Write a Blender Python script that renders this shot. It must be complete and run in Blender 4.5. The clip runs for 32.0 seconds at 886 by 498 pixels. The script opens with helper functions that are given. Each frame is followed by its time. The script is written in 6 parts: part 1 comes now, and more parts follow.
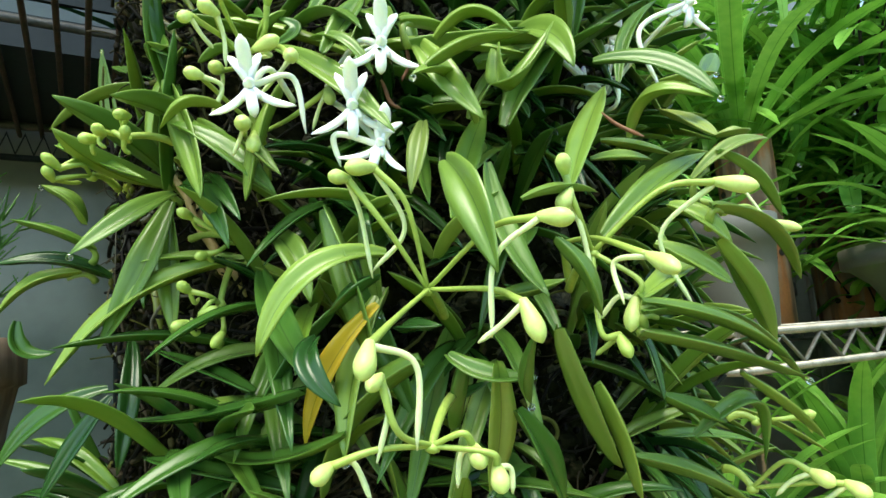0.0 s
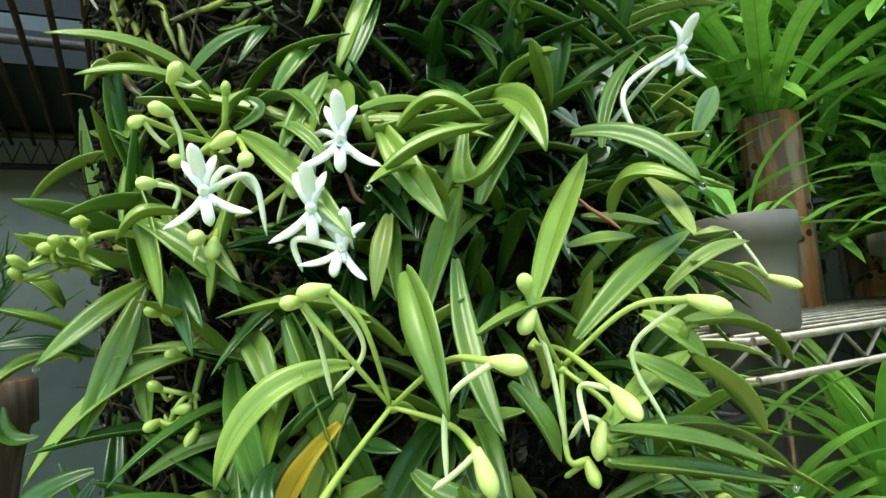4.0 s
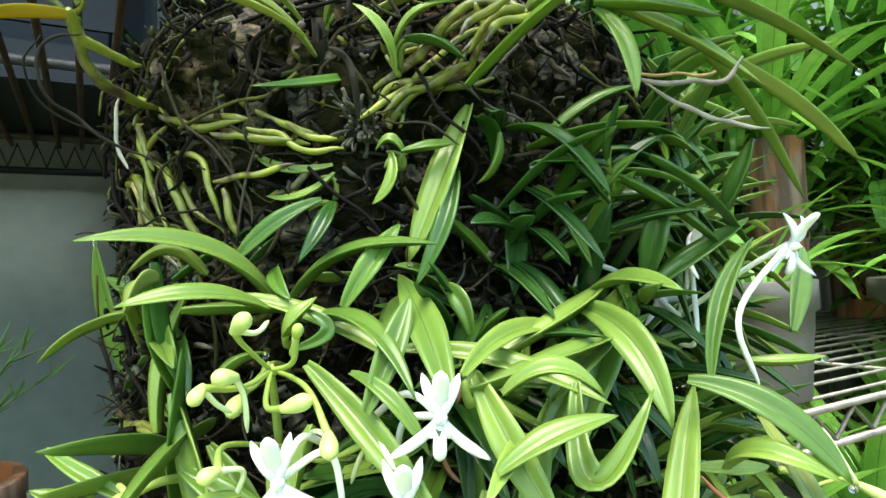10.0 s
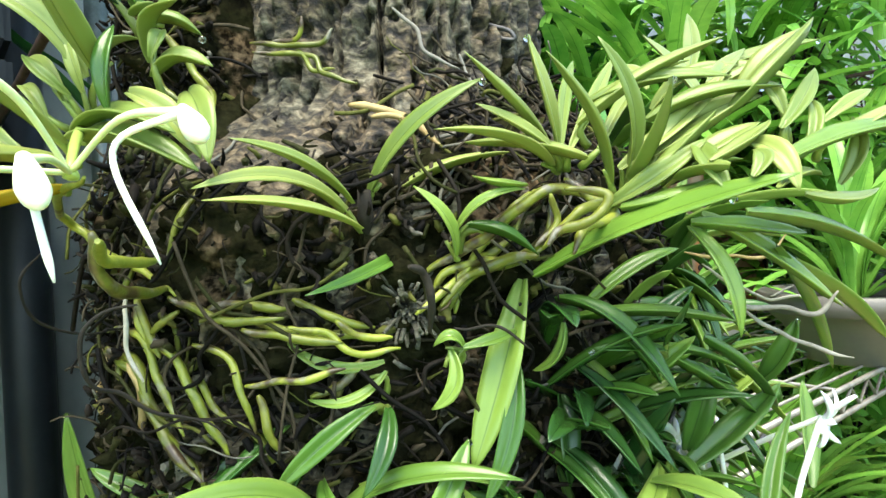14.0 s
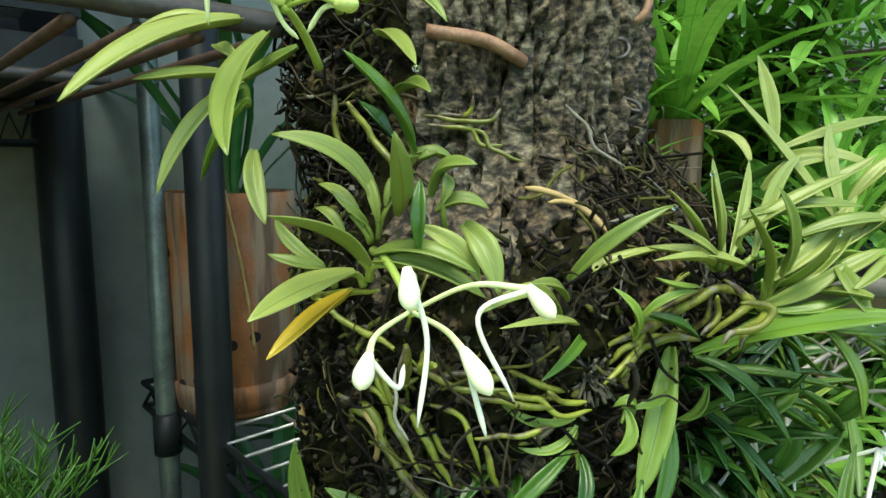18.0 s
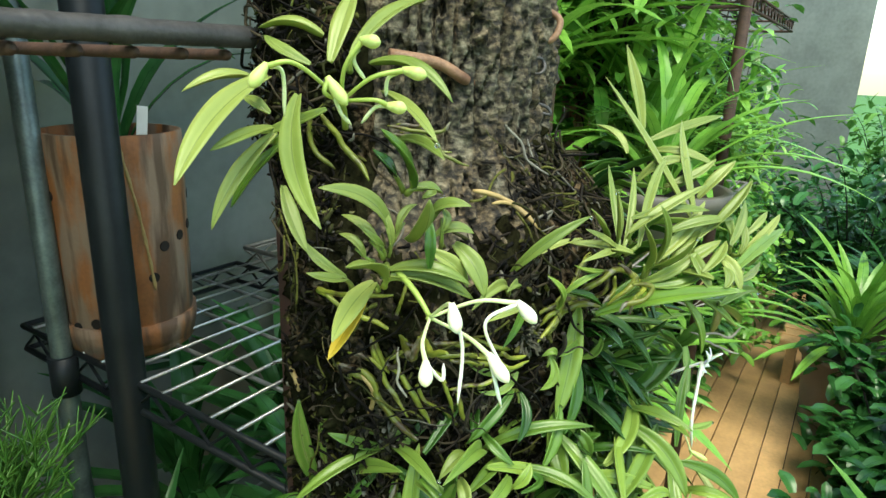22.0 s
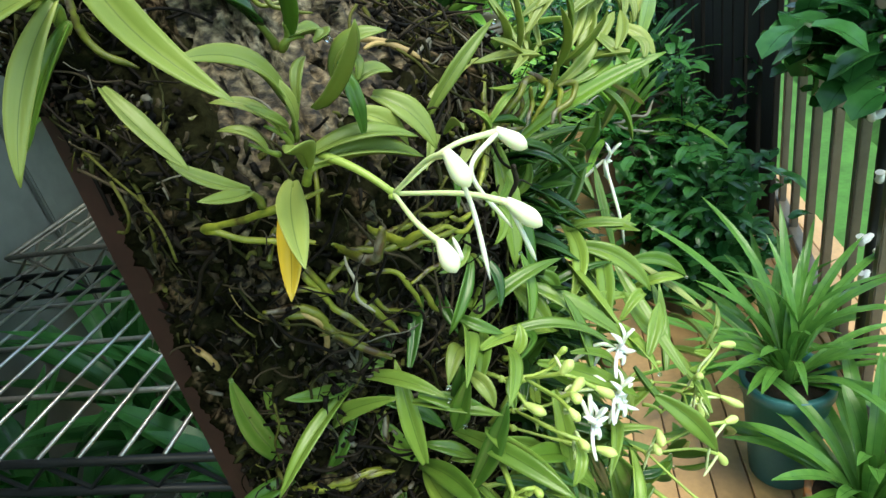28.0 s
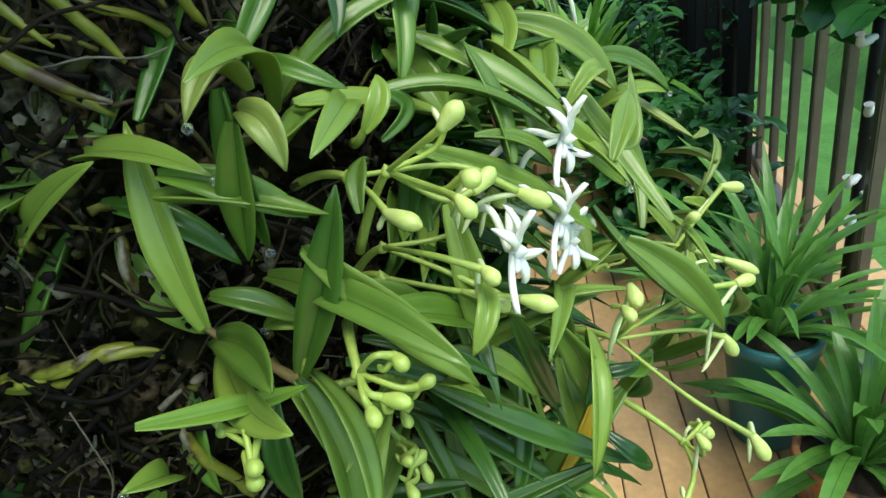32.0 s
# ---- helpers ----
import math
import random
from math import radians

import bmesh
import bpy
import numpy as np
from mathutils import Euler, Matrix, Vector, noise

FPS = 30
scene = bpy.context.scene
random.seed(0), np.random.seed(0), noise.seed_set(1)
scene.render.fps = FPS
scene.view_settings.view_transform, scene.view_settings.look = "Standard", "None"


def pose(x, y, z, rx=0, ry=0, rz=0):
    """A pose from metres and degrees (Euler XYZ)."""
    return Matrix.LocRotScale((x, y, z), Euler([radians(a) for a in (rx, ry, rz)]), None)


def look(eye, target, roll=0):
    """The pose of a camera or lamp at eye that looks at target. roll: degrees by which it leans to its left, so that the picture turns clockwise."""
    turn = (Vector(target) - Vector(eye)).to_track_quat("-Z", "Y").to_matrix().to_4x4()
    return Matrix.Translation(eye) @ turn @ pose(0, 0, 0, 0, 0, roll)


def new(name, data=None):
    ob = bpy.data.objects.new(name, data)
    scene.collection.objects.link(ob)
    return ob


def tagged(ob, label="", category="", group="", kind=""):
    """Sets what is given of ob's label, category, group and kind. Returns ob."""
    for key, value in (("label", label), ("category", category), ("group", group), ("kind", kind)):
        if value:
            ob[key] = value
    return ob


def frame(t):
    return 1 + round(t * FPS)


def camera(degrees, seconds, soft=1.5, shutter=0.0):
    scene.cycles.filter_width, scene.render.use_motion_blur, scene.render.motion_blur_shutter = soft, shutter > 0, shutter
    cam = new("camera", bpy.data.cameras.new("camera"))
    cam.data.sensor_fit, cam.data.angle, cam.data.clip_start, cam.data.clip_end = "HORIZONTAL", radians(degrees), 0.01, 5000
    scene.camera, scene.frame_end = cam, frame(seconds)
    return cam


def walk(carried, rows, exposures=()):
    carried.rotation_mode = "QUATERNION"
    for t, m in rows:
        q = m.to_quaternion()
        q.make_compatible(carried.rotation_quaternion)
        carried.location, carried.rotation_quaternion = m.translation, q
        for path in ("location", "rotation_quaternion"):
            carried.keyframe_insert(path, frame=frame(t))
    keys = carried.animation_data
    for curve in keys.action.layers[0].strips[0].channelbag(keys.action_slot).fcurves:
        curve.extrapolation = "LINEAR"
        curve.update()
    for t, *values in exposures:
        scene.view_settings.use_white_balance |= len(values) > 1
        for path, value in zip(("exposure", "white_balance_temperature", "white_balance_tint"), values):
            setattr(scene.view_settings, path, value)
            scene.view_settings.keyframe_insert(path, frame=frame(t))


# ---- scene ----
cam = camera(70.4, 32.0)
PATH = [
    (0, (-0.135, -0.283, 1.003), (0.857, 1.424, 1.318), -4.1),
    (0.5, (-0.13, -0.288, 1.005), (0.849, 1.422, 1.342), -4.4),
    (1, (-0.125, -0.291, 1.01), (0.849, 1.421, 1.356), -5.1),
    (1.5, (-0.121, -0.292, 1.015), (0.846, 1.428, 1.34), -5.4),
    (2, (-0.117, -0.293, 1.02), (0.847, 1.432, 1.328), -5.8),
    (2.5, (-0.117, -0.293, 1.026), (0.841, 1.438, 1.323), -5.9),
    (3, (-0.116, -0.293, 1.031), (0.831, 1.445, 1.313), -6.1),
    (3.5, (-0.115, -0.292, 1.038), (0.808, 1.463, 1.292), -5.8),
    (5.5, (-0.111, -0.292, 1.062), (0.812, 1.477, 1.196), -4.0),
    (6, (-0.11, -0.292, 1.067), (0.825, 1.472, 1.189), -4.0),
    (6.5, (-0.111, -0.291, 1.077), (0.834, 1.47, 1.137), -2.6),
    (7, (-0.112, -0.29, 1.086), (0.835, 1.471, 1.124), -3.2),
    (7.5, (-0.111, -0.287, 1.094), (0.84, 1.472, 1.134), -3.3),
    (8, (-0.111, -0.28, 1.105), (0.825, 1.486, 1.163), -3.0),
    (8.5, (-0.116, -0.273, 1.117), (0.806, 1.499, 1.202), -2.8),
    (9, (-0.121, -0.266, 1.125), (0.804, 1.503, 1.248), -2.9),
    (9.5, (-0.126, -0.264, 1.131), (0.817, 1.495, 1.257), -2.9),
    (10, (-0.132, -0.256, 1.141), (0.855, 1.481, 1.234), -2.6),
    (10.5, (-0.137, -0.253, 1.149), (0.885, 1.465, 1.211), -2.2),
    (11, (-0.141, -0.248, 1.167), (0.896, 1.463, 1.18), -0.9),
    (11.5, (-0.144, -0.247, 1.18), (0.937, 1.436, 1.169), -0.8),
    (12, (-0.147, -0.241, 1.191), (0.994, 1.401, 1.156), -0.8),
    (12.5, (-0.15, -0.236, 1.202), (1.011, 1.391, 1.151), -1.6),
    (13, (-0.154, -0.23, 1.213), (1.026, 1.382, 1.122), -0.7),
    (13.5, (-0.16, -0.215, 1.222), (1.091, 1.341, 1.103), -0.9),
    (14, (-0.167, -0.209, 1.223), (1.11, 1.33, 1.185), -2.2),
    (14.5, (-0.173, -0.211, 1.243), (1.076, 1.343, 1.082), -0.6),
    (16.5, (-0.218, -0.195, 1.271), (1.094, 1.295, 1.029), -0.2),
    (17, (-0.233, -0.188, 1.274), (1.078, 1.301, 1.027), -0.1),
    (17.5, (-0.248, -0.188, 1.279), (1.067, 1.298, 1.03), 0.4),
    (18, (-0.261, -0.185, 1.287), (1.083, 1.27, 1.017), 0.2),
    (18.5, (-0.274, -0.184, 1.295), (1.103, 1.237, 1.003), 0.7),
    (19, (-0.286, -0.182, 1.3), (1.13, 1.193, 0.978), 0.2),
    (19.5, (-0.299, -0.18, 1.31), (1.177, 1.123, 0.956), 1.9),
    (20, (-0.312, -0.176, 1.317), (1.188, 1.098, 0.963), 2.2),
    (20.5, (-0.326, -0.18, 1.327), (1.218, 1.021, 0.909), 3.2),
    (21, (-0.329, -0.183, 1.333), (1.242, 0.953, 0.842), 3.1),
    (21.5, (-0.334, -0.182, 1.342), (1.261, 0.877, 0.764), 3.0),
    (22, (-0.348, -0.179, 1.348), (1.261, 0.861, 0.774), 2.0),
    (22.5, (-0.35, -0.18, 1.348), (1.255, 0.791, 0.657), 0.6),
    (23, (-0.352, -0.181, 1.353), (1.233, 0.752, 0.569), -2.2),
    (23.5, (-0.356, -0.182, 1.357), (1.225, 0.709, 0.516), -5.0),
    (24, (-0.359, -0.173, 1.357), (1.228, 0.695, 0.504), -7.7),
    (24.5, (-0.363, -0.151, 1.352), (1.249, 0.665, 0.494), -8.4),
    (25, (-0.364, -0.135, 1.355), (1.283, 0.564, 0.46), -9.1),
    (25.5, (-0.365, -0.123, 1.354), (1.323, 0.441, 0.441), -9.7),
    (27.5, (-0.325, -0.096, 1.329), (1.395, 0.341, 0.407), -12.8),
    (28, (-0.317, -0.095, 1.315), (1.405, 0.339, 0.393), -13.0),
    (28.5, (-0.31, -0.096, 1.303), (1.416, 0.336, 0.39), -12.8),
    (29, (-0.302, -0.096, 1.278), (1.426, 0.333, 0.367), -12.6),
    (29.5, (-0.291, -0.097, 1.251), (1.432, 0.311, 0.319), -12.4),
    (30, (-0.274, -0.103, 1.233), (1.445, 0.3, 0.294), -12.9),
    (30.5, (-0.259, -0.107, 1.218), (1.462, 0.283, 0.277), -12.7),
    (31, (-0.251, -0.103, 1.201), (1.466, 0.279, 0.249), -12.8),
    (31.5, (-0.241, -0.102, 1.187), (1.469, 0.27, 0.219), -12.8),
    (32, (-0.233, -0.103, 1.175), (1.476, 0.265, 0.203), -13.2),
]
EXPOSURES = [(0.0, 1.84, 7400, -6), (3.0, 1.71, 7400, -6), (7.0, 1.69, 7300, -5), (9.0, 1.79, 7200, -2), (11.0, 2.43, 7250, 2), (12.5, 2.58, 7200, 4), (14.0, 2.38, 7250, 2), (17.0, 1.51, 7500, -5), (20.0, 1.71, 7550, -6), (24.0, 1.63, 7550, -5), (28.0, 1.53, 7300, -6), (30.0, 1.43, 7150, -6), (32.0, 1.18, 7050, -5)]
walk(cam, [(t, look(eye, target, roll)) for t, eye, target, roll in PATH], EXPOSURES)

# ---- world, sun ----
world = bpy.data.worlds.new("sky")
scene.world = world
world.use_nodes = True
wn, wl = world.node_tree.nodes, world.node_tree.links
sky = wn.new("ShaderNodeTexSky")
sky.sky_type = "NISHITA"
sky.sun_disc = False
sky.sun_elevation, sky.sun_rotation = radians(67), radians(225)
wl.new(sky.outputs[0], wn["Background"].inputs[0])
wn["Background"].inputs[1].default_value = 0.15
sun = new("sun", bpy.data.lights.new("sun", "SUN"))
sun.data.energy, sun.data.angle, sun.data.color = 1.6, radians(38), (1.0, 0.97, 0.92)
sun.matrix_world = look((-1.0, -1.0, 4.6), (0, 0, 1.2))


# ---- materials ----
def mat(name, col, rough=0.5, metal=0.0, var=0.25, scale=40.0, bump=0.2, bscale=None, col2=None, spec=0.5, rand=0.0, sub=0.0, coat=0.0, trans=0.0):
    """A material with grain at two scales and a fine relief."""
    m = bpy.data.materials.new(name)
    m.use_nodes = True
    n, l = m.node_tree.nodes, m.node_tree.links
    b = n["Principled BSDF"]
    b.inputs["Roughness"].default_value = rough
    b.inputs["Metallic"].default_value = metal
    b.inputs["Specular IOR Level"].default_value = spec
    b.inputs["Coat Weight"].default_value = coat
    b.inputs["Transmission Weight"].default_value = trans
    tc = n.new("ShaderNodeTexCoord")
    n1 = n.new("ShaderNodeTexNoise")
    n1.inputs["Scale"].default_value, n1.inputs["Detail"].default_value = scale, 6
    n2 = n.new("ShaderNodeTexNoise")
    n2.inputs["Scale"].default_value, n2.inputs["Detail"].default_value = scale * 7, 4
    l.new(tc.outputs["Object"], n1.inputs["Vector"]), l.new(tc.outputs["Object"], n2.inputs["Vector"])
    r = n.new("ShaderNodeValToRGB")
    c2 = col2 or tuple(c * (1 - var) for c in col)
    r.color_ramp.elements[0].position, r.color_ramp.elements[1].position = 0.35, 0.65
    r.color_ramp.elements[0].color, r.color_ramp.elements[1].color = (*c2, 1), (*col, 1)
    add = n.new("ShaderNodeMix")
    add.data_type = "FLOAT"
    add.inputs[0].default_value = 0.35
    l.new(n1.outputs[0], add.inputs[2]), l.new(n2.outputs[0], add.inputs[3])
    l.new(add.outputs[0], r.inputs[0])
    out = r.outputs[0]
    if rand:
        oi = n.new("ShaderNodeObjectInfo")
        hs = n.new("ShaderNodeHueSaturation")
        mr = n.new("ShaderNodeMapRange")
        mr.inputs[3].default_value, mr.inputs[4].default_value = 1 - rand, 1 + rand
        l.new(oi.outputs["Random"], mr.inputs[0]), l.new(mr.outputs[0], hs.inputs["Value"])
        l.new(out, hs.inputs["Color"])
        out = hs.outputs[0]
    l.new(out, b.inputs["Base Color"])
    if bump:
        bp = n.new("ShaderNodeBump")
        bp.inputs["Strength"].default_value, bp.inputs["Distance"].default_value = bump, 0.002
        n3 = n.new("ShaderNodeTexNoise")
        n3.inputs["Scale"].default_value, n3.inputs["Detail"].default_value = bscale or scale * 4, 8
        l.new(tc.outputs["Object"], n3.inputs["Vector"]), l.new(n3.outputs[0], bp.inputs["Height"])
        l.new(bp.outputs[0], b.inputs["Normal"])
    if sub:
        b.inputs["Subsurface Weight"].default_value = sub
        b.inputs["Subsurface Radius"].default_value = (0.004, 0.005, 0.002)
        b.inputs["Subsurface Scale"].default_value = 0.5
    return m


def leaf_mat(name, dark, light, rough=0.27, island=False):
    """A strap leaf: darker midrib, paler rim, colour from leaf to leaf, slight veins along it."""
    m = bpy.data.materials.new(name)
    m.use_nodes = True
    n, l = m.node_tree.nodes, m.node_tree.links
    b = n["Principled BSDF"]
    uv = n.new("ShaderNodeUVMap")
    sep = n.new("ShaderNodeSeparateXYZ")
    l.new(uv.outputs[0], sep.inputs[0])
    if island:
        oi = n.new("ShaderNodeNewGeometry")
        rnd = oi.outputs["Random Per Island"]
    else:
        oi = n.new("ShaderNodeObjectInfo")
        rnd = oi.outputs["Random"]
    mixc = n.new("ShaderNodeMix")
    mixc.data_type = "RGBA"
    mixc.inputs[6].default_value, mixc.inputs[7].default_value = (*dark, 1), (*light, 1)
    tc = n.new("ShaderNodeTexCoord")
    no = n.new("ShaderNodeTexNoise")
    no.inputs["Scale"].default_value, no.inputs["Detail"].default_value = 45, 5
    l.new(tc.outputs["Object"], no.inputs["Vector"])
    ma = n.new("ShaderNodeMath")
    ma.operation = "MULTIPLY_ADD"
    ma.inputs[1].default_value, ma.inputs[2].default_value = 0.9, -0.42
    l.new(no.outputs[0], ma.inputs[0])
    ad = n.new("ShaderNodeMath")
    ad.use_clamp = True
    l.new(ma.outputs[0], ad.inputs[0]), l.new(rnd, ad.inputs[1])
    l.new(ad.outputs[0], mixc.inputs[0])
    # midrib and rim from the distance to the middle line
    dist = n.new("ShaderNodeMath")
    dist.operation = "SUBTRACT"
    dist.inputs[1].default_value = 0.5
    l.new(sep.outputs[0], dist.inputs[0])
    ab = n.new("ShaderNodeMath")
    ab.operation = "ABSOLUTE"
    l.new(dist.outputs[0], ab.inputs[0])
    rp = n.new("ShaderNodeValToRGB")
    e = rp.color_ramp.elements
    e[0].position, e[0].color = 0.0, (0.3, 0.4, 0.3, 1)
    e[1].position, e[1].color = 0.03, (1, 1, 1, 1)
    k = rp.color_ramp.elements.new(0.465)
    k.color = (1, 1, 1, 1)
    k = rp.color_ramp.elements.new(0.5)
    k.color = (1.45, 1.32, 1.6, 1)
    l.new(ab.outputs[0], rp.inputs[0])
    mu = n.new("ShaderNodeMix")
    mu.data_type, mu.blend_type = "RGBA", "MULTIPLY"
    mu.inputs[0].default_value = 1.0
    l.new(mixc.outputs[2], mu.inputs[6]), l.new(rp.outputs[0], mu.inputs[7])
    # fine veins along the blade
    mp = n.new("ShaderNodeMapping")
    mp.inputs["Scale"].default_value = (26, 1.2, 1)
    l.new(uv.outputs[0], mp.inputs[0])
    vn = n.new("ShaderNodeTexNoise")
    vn.inputs["Scale"].default_value, vn.inputs["Detail"].default_value = 1.6, 4
    l.new(mp.outputs[0], vn.inputs["Vector"])
    bp = n.new("ShaderNodeBump")
    bp.inputs["Strength"].default_value, bp.inputs["Distance"].default_value = 0.05, 0.001
    l.new(vn.outputs[0], bp.inputs["Height"]), l.new(bp.outputs[0], b.inputs["Normal"])
    vr = n.new("ShaderNodeMapRange")
    vr.inputs[3].default_value, vr.inputs[4].default_value = 0.95, 1.05
    l.new(vn.outputs[0], vr.inputs[0])
    m2 = n.new("ShaderNodeMix")
    m2.data_type, m2.blend_type = "RGBA", "MULTIPLY"
    m2.inputs[0].default_value = 1.0
    l.new(mu.outputs[2], m2.inputs[6]), l.new(vr.outputs[0], m2.inputs[7])
    l.new(m2.outputs[2], b.inputs["Base Color"])
    b.inputs["Roughness"].default_value = rough
    b.inputs["Specular IOR Level"].default_value = 0.5
    tr = n.new("ShaderNodeBsdfTranslucent")
    ms = n.new("ShaderNodeMixShader")
    ms.inputs[0].default_value = 0.22
    l.new(m2.outputs[2], tr.inputs[0])
    l.new(b.outputs[0], ms.inputs[1]), l.new(tr.outputs[0], ms.inputs[2])
    l.new(ms.outputs[0], n["Material Output"].inputs[0])
    return m


def root_mix(name, shift=0.0):
    """Matted roots: black, brown, olive, tan and grey from root to root."""
    m = mat(name, (0.9, 0.9, 0.9), 0.75, var=0.6, scale=70, bump=0.5, spec=0.12)
    n, l = m.node_tree.nodes, m.node_tree.links
    b = n["Principled BSDF"]
    base = b.inputs["Base Color"].links[0].from_socket
    g = n.new("ShaderNodeNewGeometry")
    r = n.new("ShaderNodeValToRGB")
    e = r.color_ramp.elements
    r.color_ramp.interpolation = "CONSTANT"
    e[0].position, e[0].color = 0.0, (0.007, 0.006, 0.005, 1)
    e[1].position, e[1].color = 0.45 - shift, (0.02, 0.016, 0.012, 1)
    for p, c in ((0.68 - shift, (0.045, 0.048, 0.015)), (0.82 - shift, (0.12, 0.125, 0.03)), (0.9 - shift, (0.075, 0.06, 0.038)), (0.96 - 1.6 * shift, (0.2, 0.19, 0.155))):
        e.new(p).color = (*c, 1)
    l.new(g.outputs["Random Per Island"], r.inputs[0])
    x = n.new("ShaderNodeMix")
    x.data_type, x.blend_type = "RGBA", "MULTIPLY"
    x.inputs[0].default_value = 1.0
    l.new(r.outputs[0], x.inputs[6]), l.new(base, x.inputs[7]), l.new(x.outputs[2], b.inputs["Base Color"])
    return m


def live_root(name):
    """Live aerial roots: glossy yellow-green with olive lengths, brown scars and grey dry skin."""
    m = mat(name, (0.25, 0.27, 0.035), 0.36, var=0.5, scale=38, bump=0.3, rand=0.35, col2=(0.1, 0.125, 0.018))
    n, l = m.node_tree.nodes, m.node_tree.links
    b = n["Principled BSDF"]
    base = b.inputs["Base Color"].links[0].from_socket
    tc = n.new("ShaderNodeTexCoord")
    for scale, lo, hi, col in ((55, 0.54, 0.62, (0.05, 0.032, 0.014)), (90, 0.6, 0.68, (0.2, 0.19, 0.15))):
        no = n.new("ShaderNodeTexNoise")
        no.inputs["Scale"].default_value, no.inputs["Detail"].default_value = scale, 5
        l.new(tc.outputs["Object"], no.inputs["Vector"])
        mr = n.new("ShaderNodeMapRange")
        mr.inputs[1].default_value, mr.inputs[2].default_value = lo, hi
        l.new(no.outputs[0], mr.inputs[0])
        x = n.new("ShaderNodeMix")
        x.data_type = "RGBA"
        x.inputs[7].default_value = (*col, 1)
        l.new(mr.outputs[0], x.inputs[0]), l.new(base, x.inputs[6])
        base = x.outputs[2]
    l.new(base, b.inputs["Base Color"])
    return m


def peat_mat(name):
    """Peat and dead moss, black also for shade, with olive fuzz and bare brown bark showing through in patches."""
    # Near-black base also stands in for the shade deep between the leaves.
    m = mat(name, (0.02, 0.02, 0.009), 0.95, var=0.6, scale=60, bump=1.0, col2=(0.0025, 0.0025, 0.0018), spec=0.0)
    n, l = m.node_tree.nodes, m.node_tree.links
    b = n["Principled BSDF"]
    base = b.inputs["Base Color"].links[0].from_socket
    tc = n.new("ShaderNodeTexCoord")
    fine = n.new("ShaderNodeTexNoise")
    fine.inputs["Scale"].default_value, fine.inputs["Detail"].default_value = 240, 6
    l.new(tc.outputs["Object"], fine.inputs["Vector"])
    tan = n.new("ShaderNodeValToRGB")
    e = tan.color_ramp.elements
    e[0].position, e[0].color = 0.42, (0.008, 0.006, 0.004, 1)
    e[1].position, e[1].color = 0.64, (0.13, 0.092, 0.055, 1)
    l.new(fine.outputs[0], tan.inputs[0])
    no = n.new("ShaderNodeTexNoise")
    no.inputs["Scale"].default_value, no.inputs["Detail"].default_value = 30, 4
    l.new(tc.outputs["Object"], no.inputs["Vector"])
    mr = n.new("ShaderNodeMapRange")
    mr.inputs[1].default_value, mr.inputs[2].default_value = 0.57, 0.63
    l.new(no.outputs[0], mr.inputs[0])
    x = n.new("ShaderNodeMix")
    x.data_type = "RGBA"
    l.new(mr.outputs[0], x.inputs[0]), l.new(base, x.inputs[6]), l.new(tan.outputs[0], x.inputs[7])
    l.new(x.outputs[2], b.inputs["Base Color"])
    return m


def clay_mat(name):
    """Weathered terracotta: orange clay, pale lime bloom and dark damp streaks running down."""
    m = mat(name, (0.36, 0.135, 0.042), 0.7, var=0.4, scale=30, bump=0.4, col2=(0.24, 0.095, 0.035))
    n, l = m.node_tree.nodes, m.node_tree.links
    b = n["Principled BSDF"]
    base = b.inputs["Base Color"].links[0].from_socket
    tc = n.new("ShaderNodeTexCoord")
    for scale, lo, hi, col in (((26, 26, 7), 0.45, 0.56, (0.25, 0.185, 0.135)), ((40, 40, 6), 0.48, 0.58, (0.09, 0.05, 0.028))):
        mp = n.new("ShaderNodeMapping")
        mp.inputs["Scale"].default_value = scale
        no = n.new("ShaderNodeTexNoise")
        no.inputs["Scale"].default_value, no.inputs["Detail"].default_value = 1.0, 7
        l.new(tc.outputs["Object"], mp.inputs[0]), l.new(mp.outputs[0], no.inputs["Vector"])
        mr = n.new("ShaderNodeMapRange")
        mr.inputs[1].default_value, mr.inputs[2].default_value, mr.inputs[4].default_value = lo, hi, 0.85
        l.new(no.outputs[0], mr.inputs[0])
        x = n.new("ShaderNodeMix")
        x.data_type = "RGBA"
        x.inputs[7].default_value = (*col, 1)
        l.new(mr.outputs[0], x.inputs[0]), l.new(base, x.inputs[6])
        base = x.outputs[2]
    l.new(base, b.inputs["Base Color"])
    return m


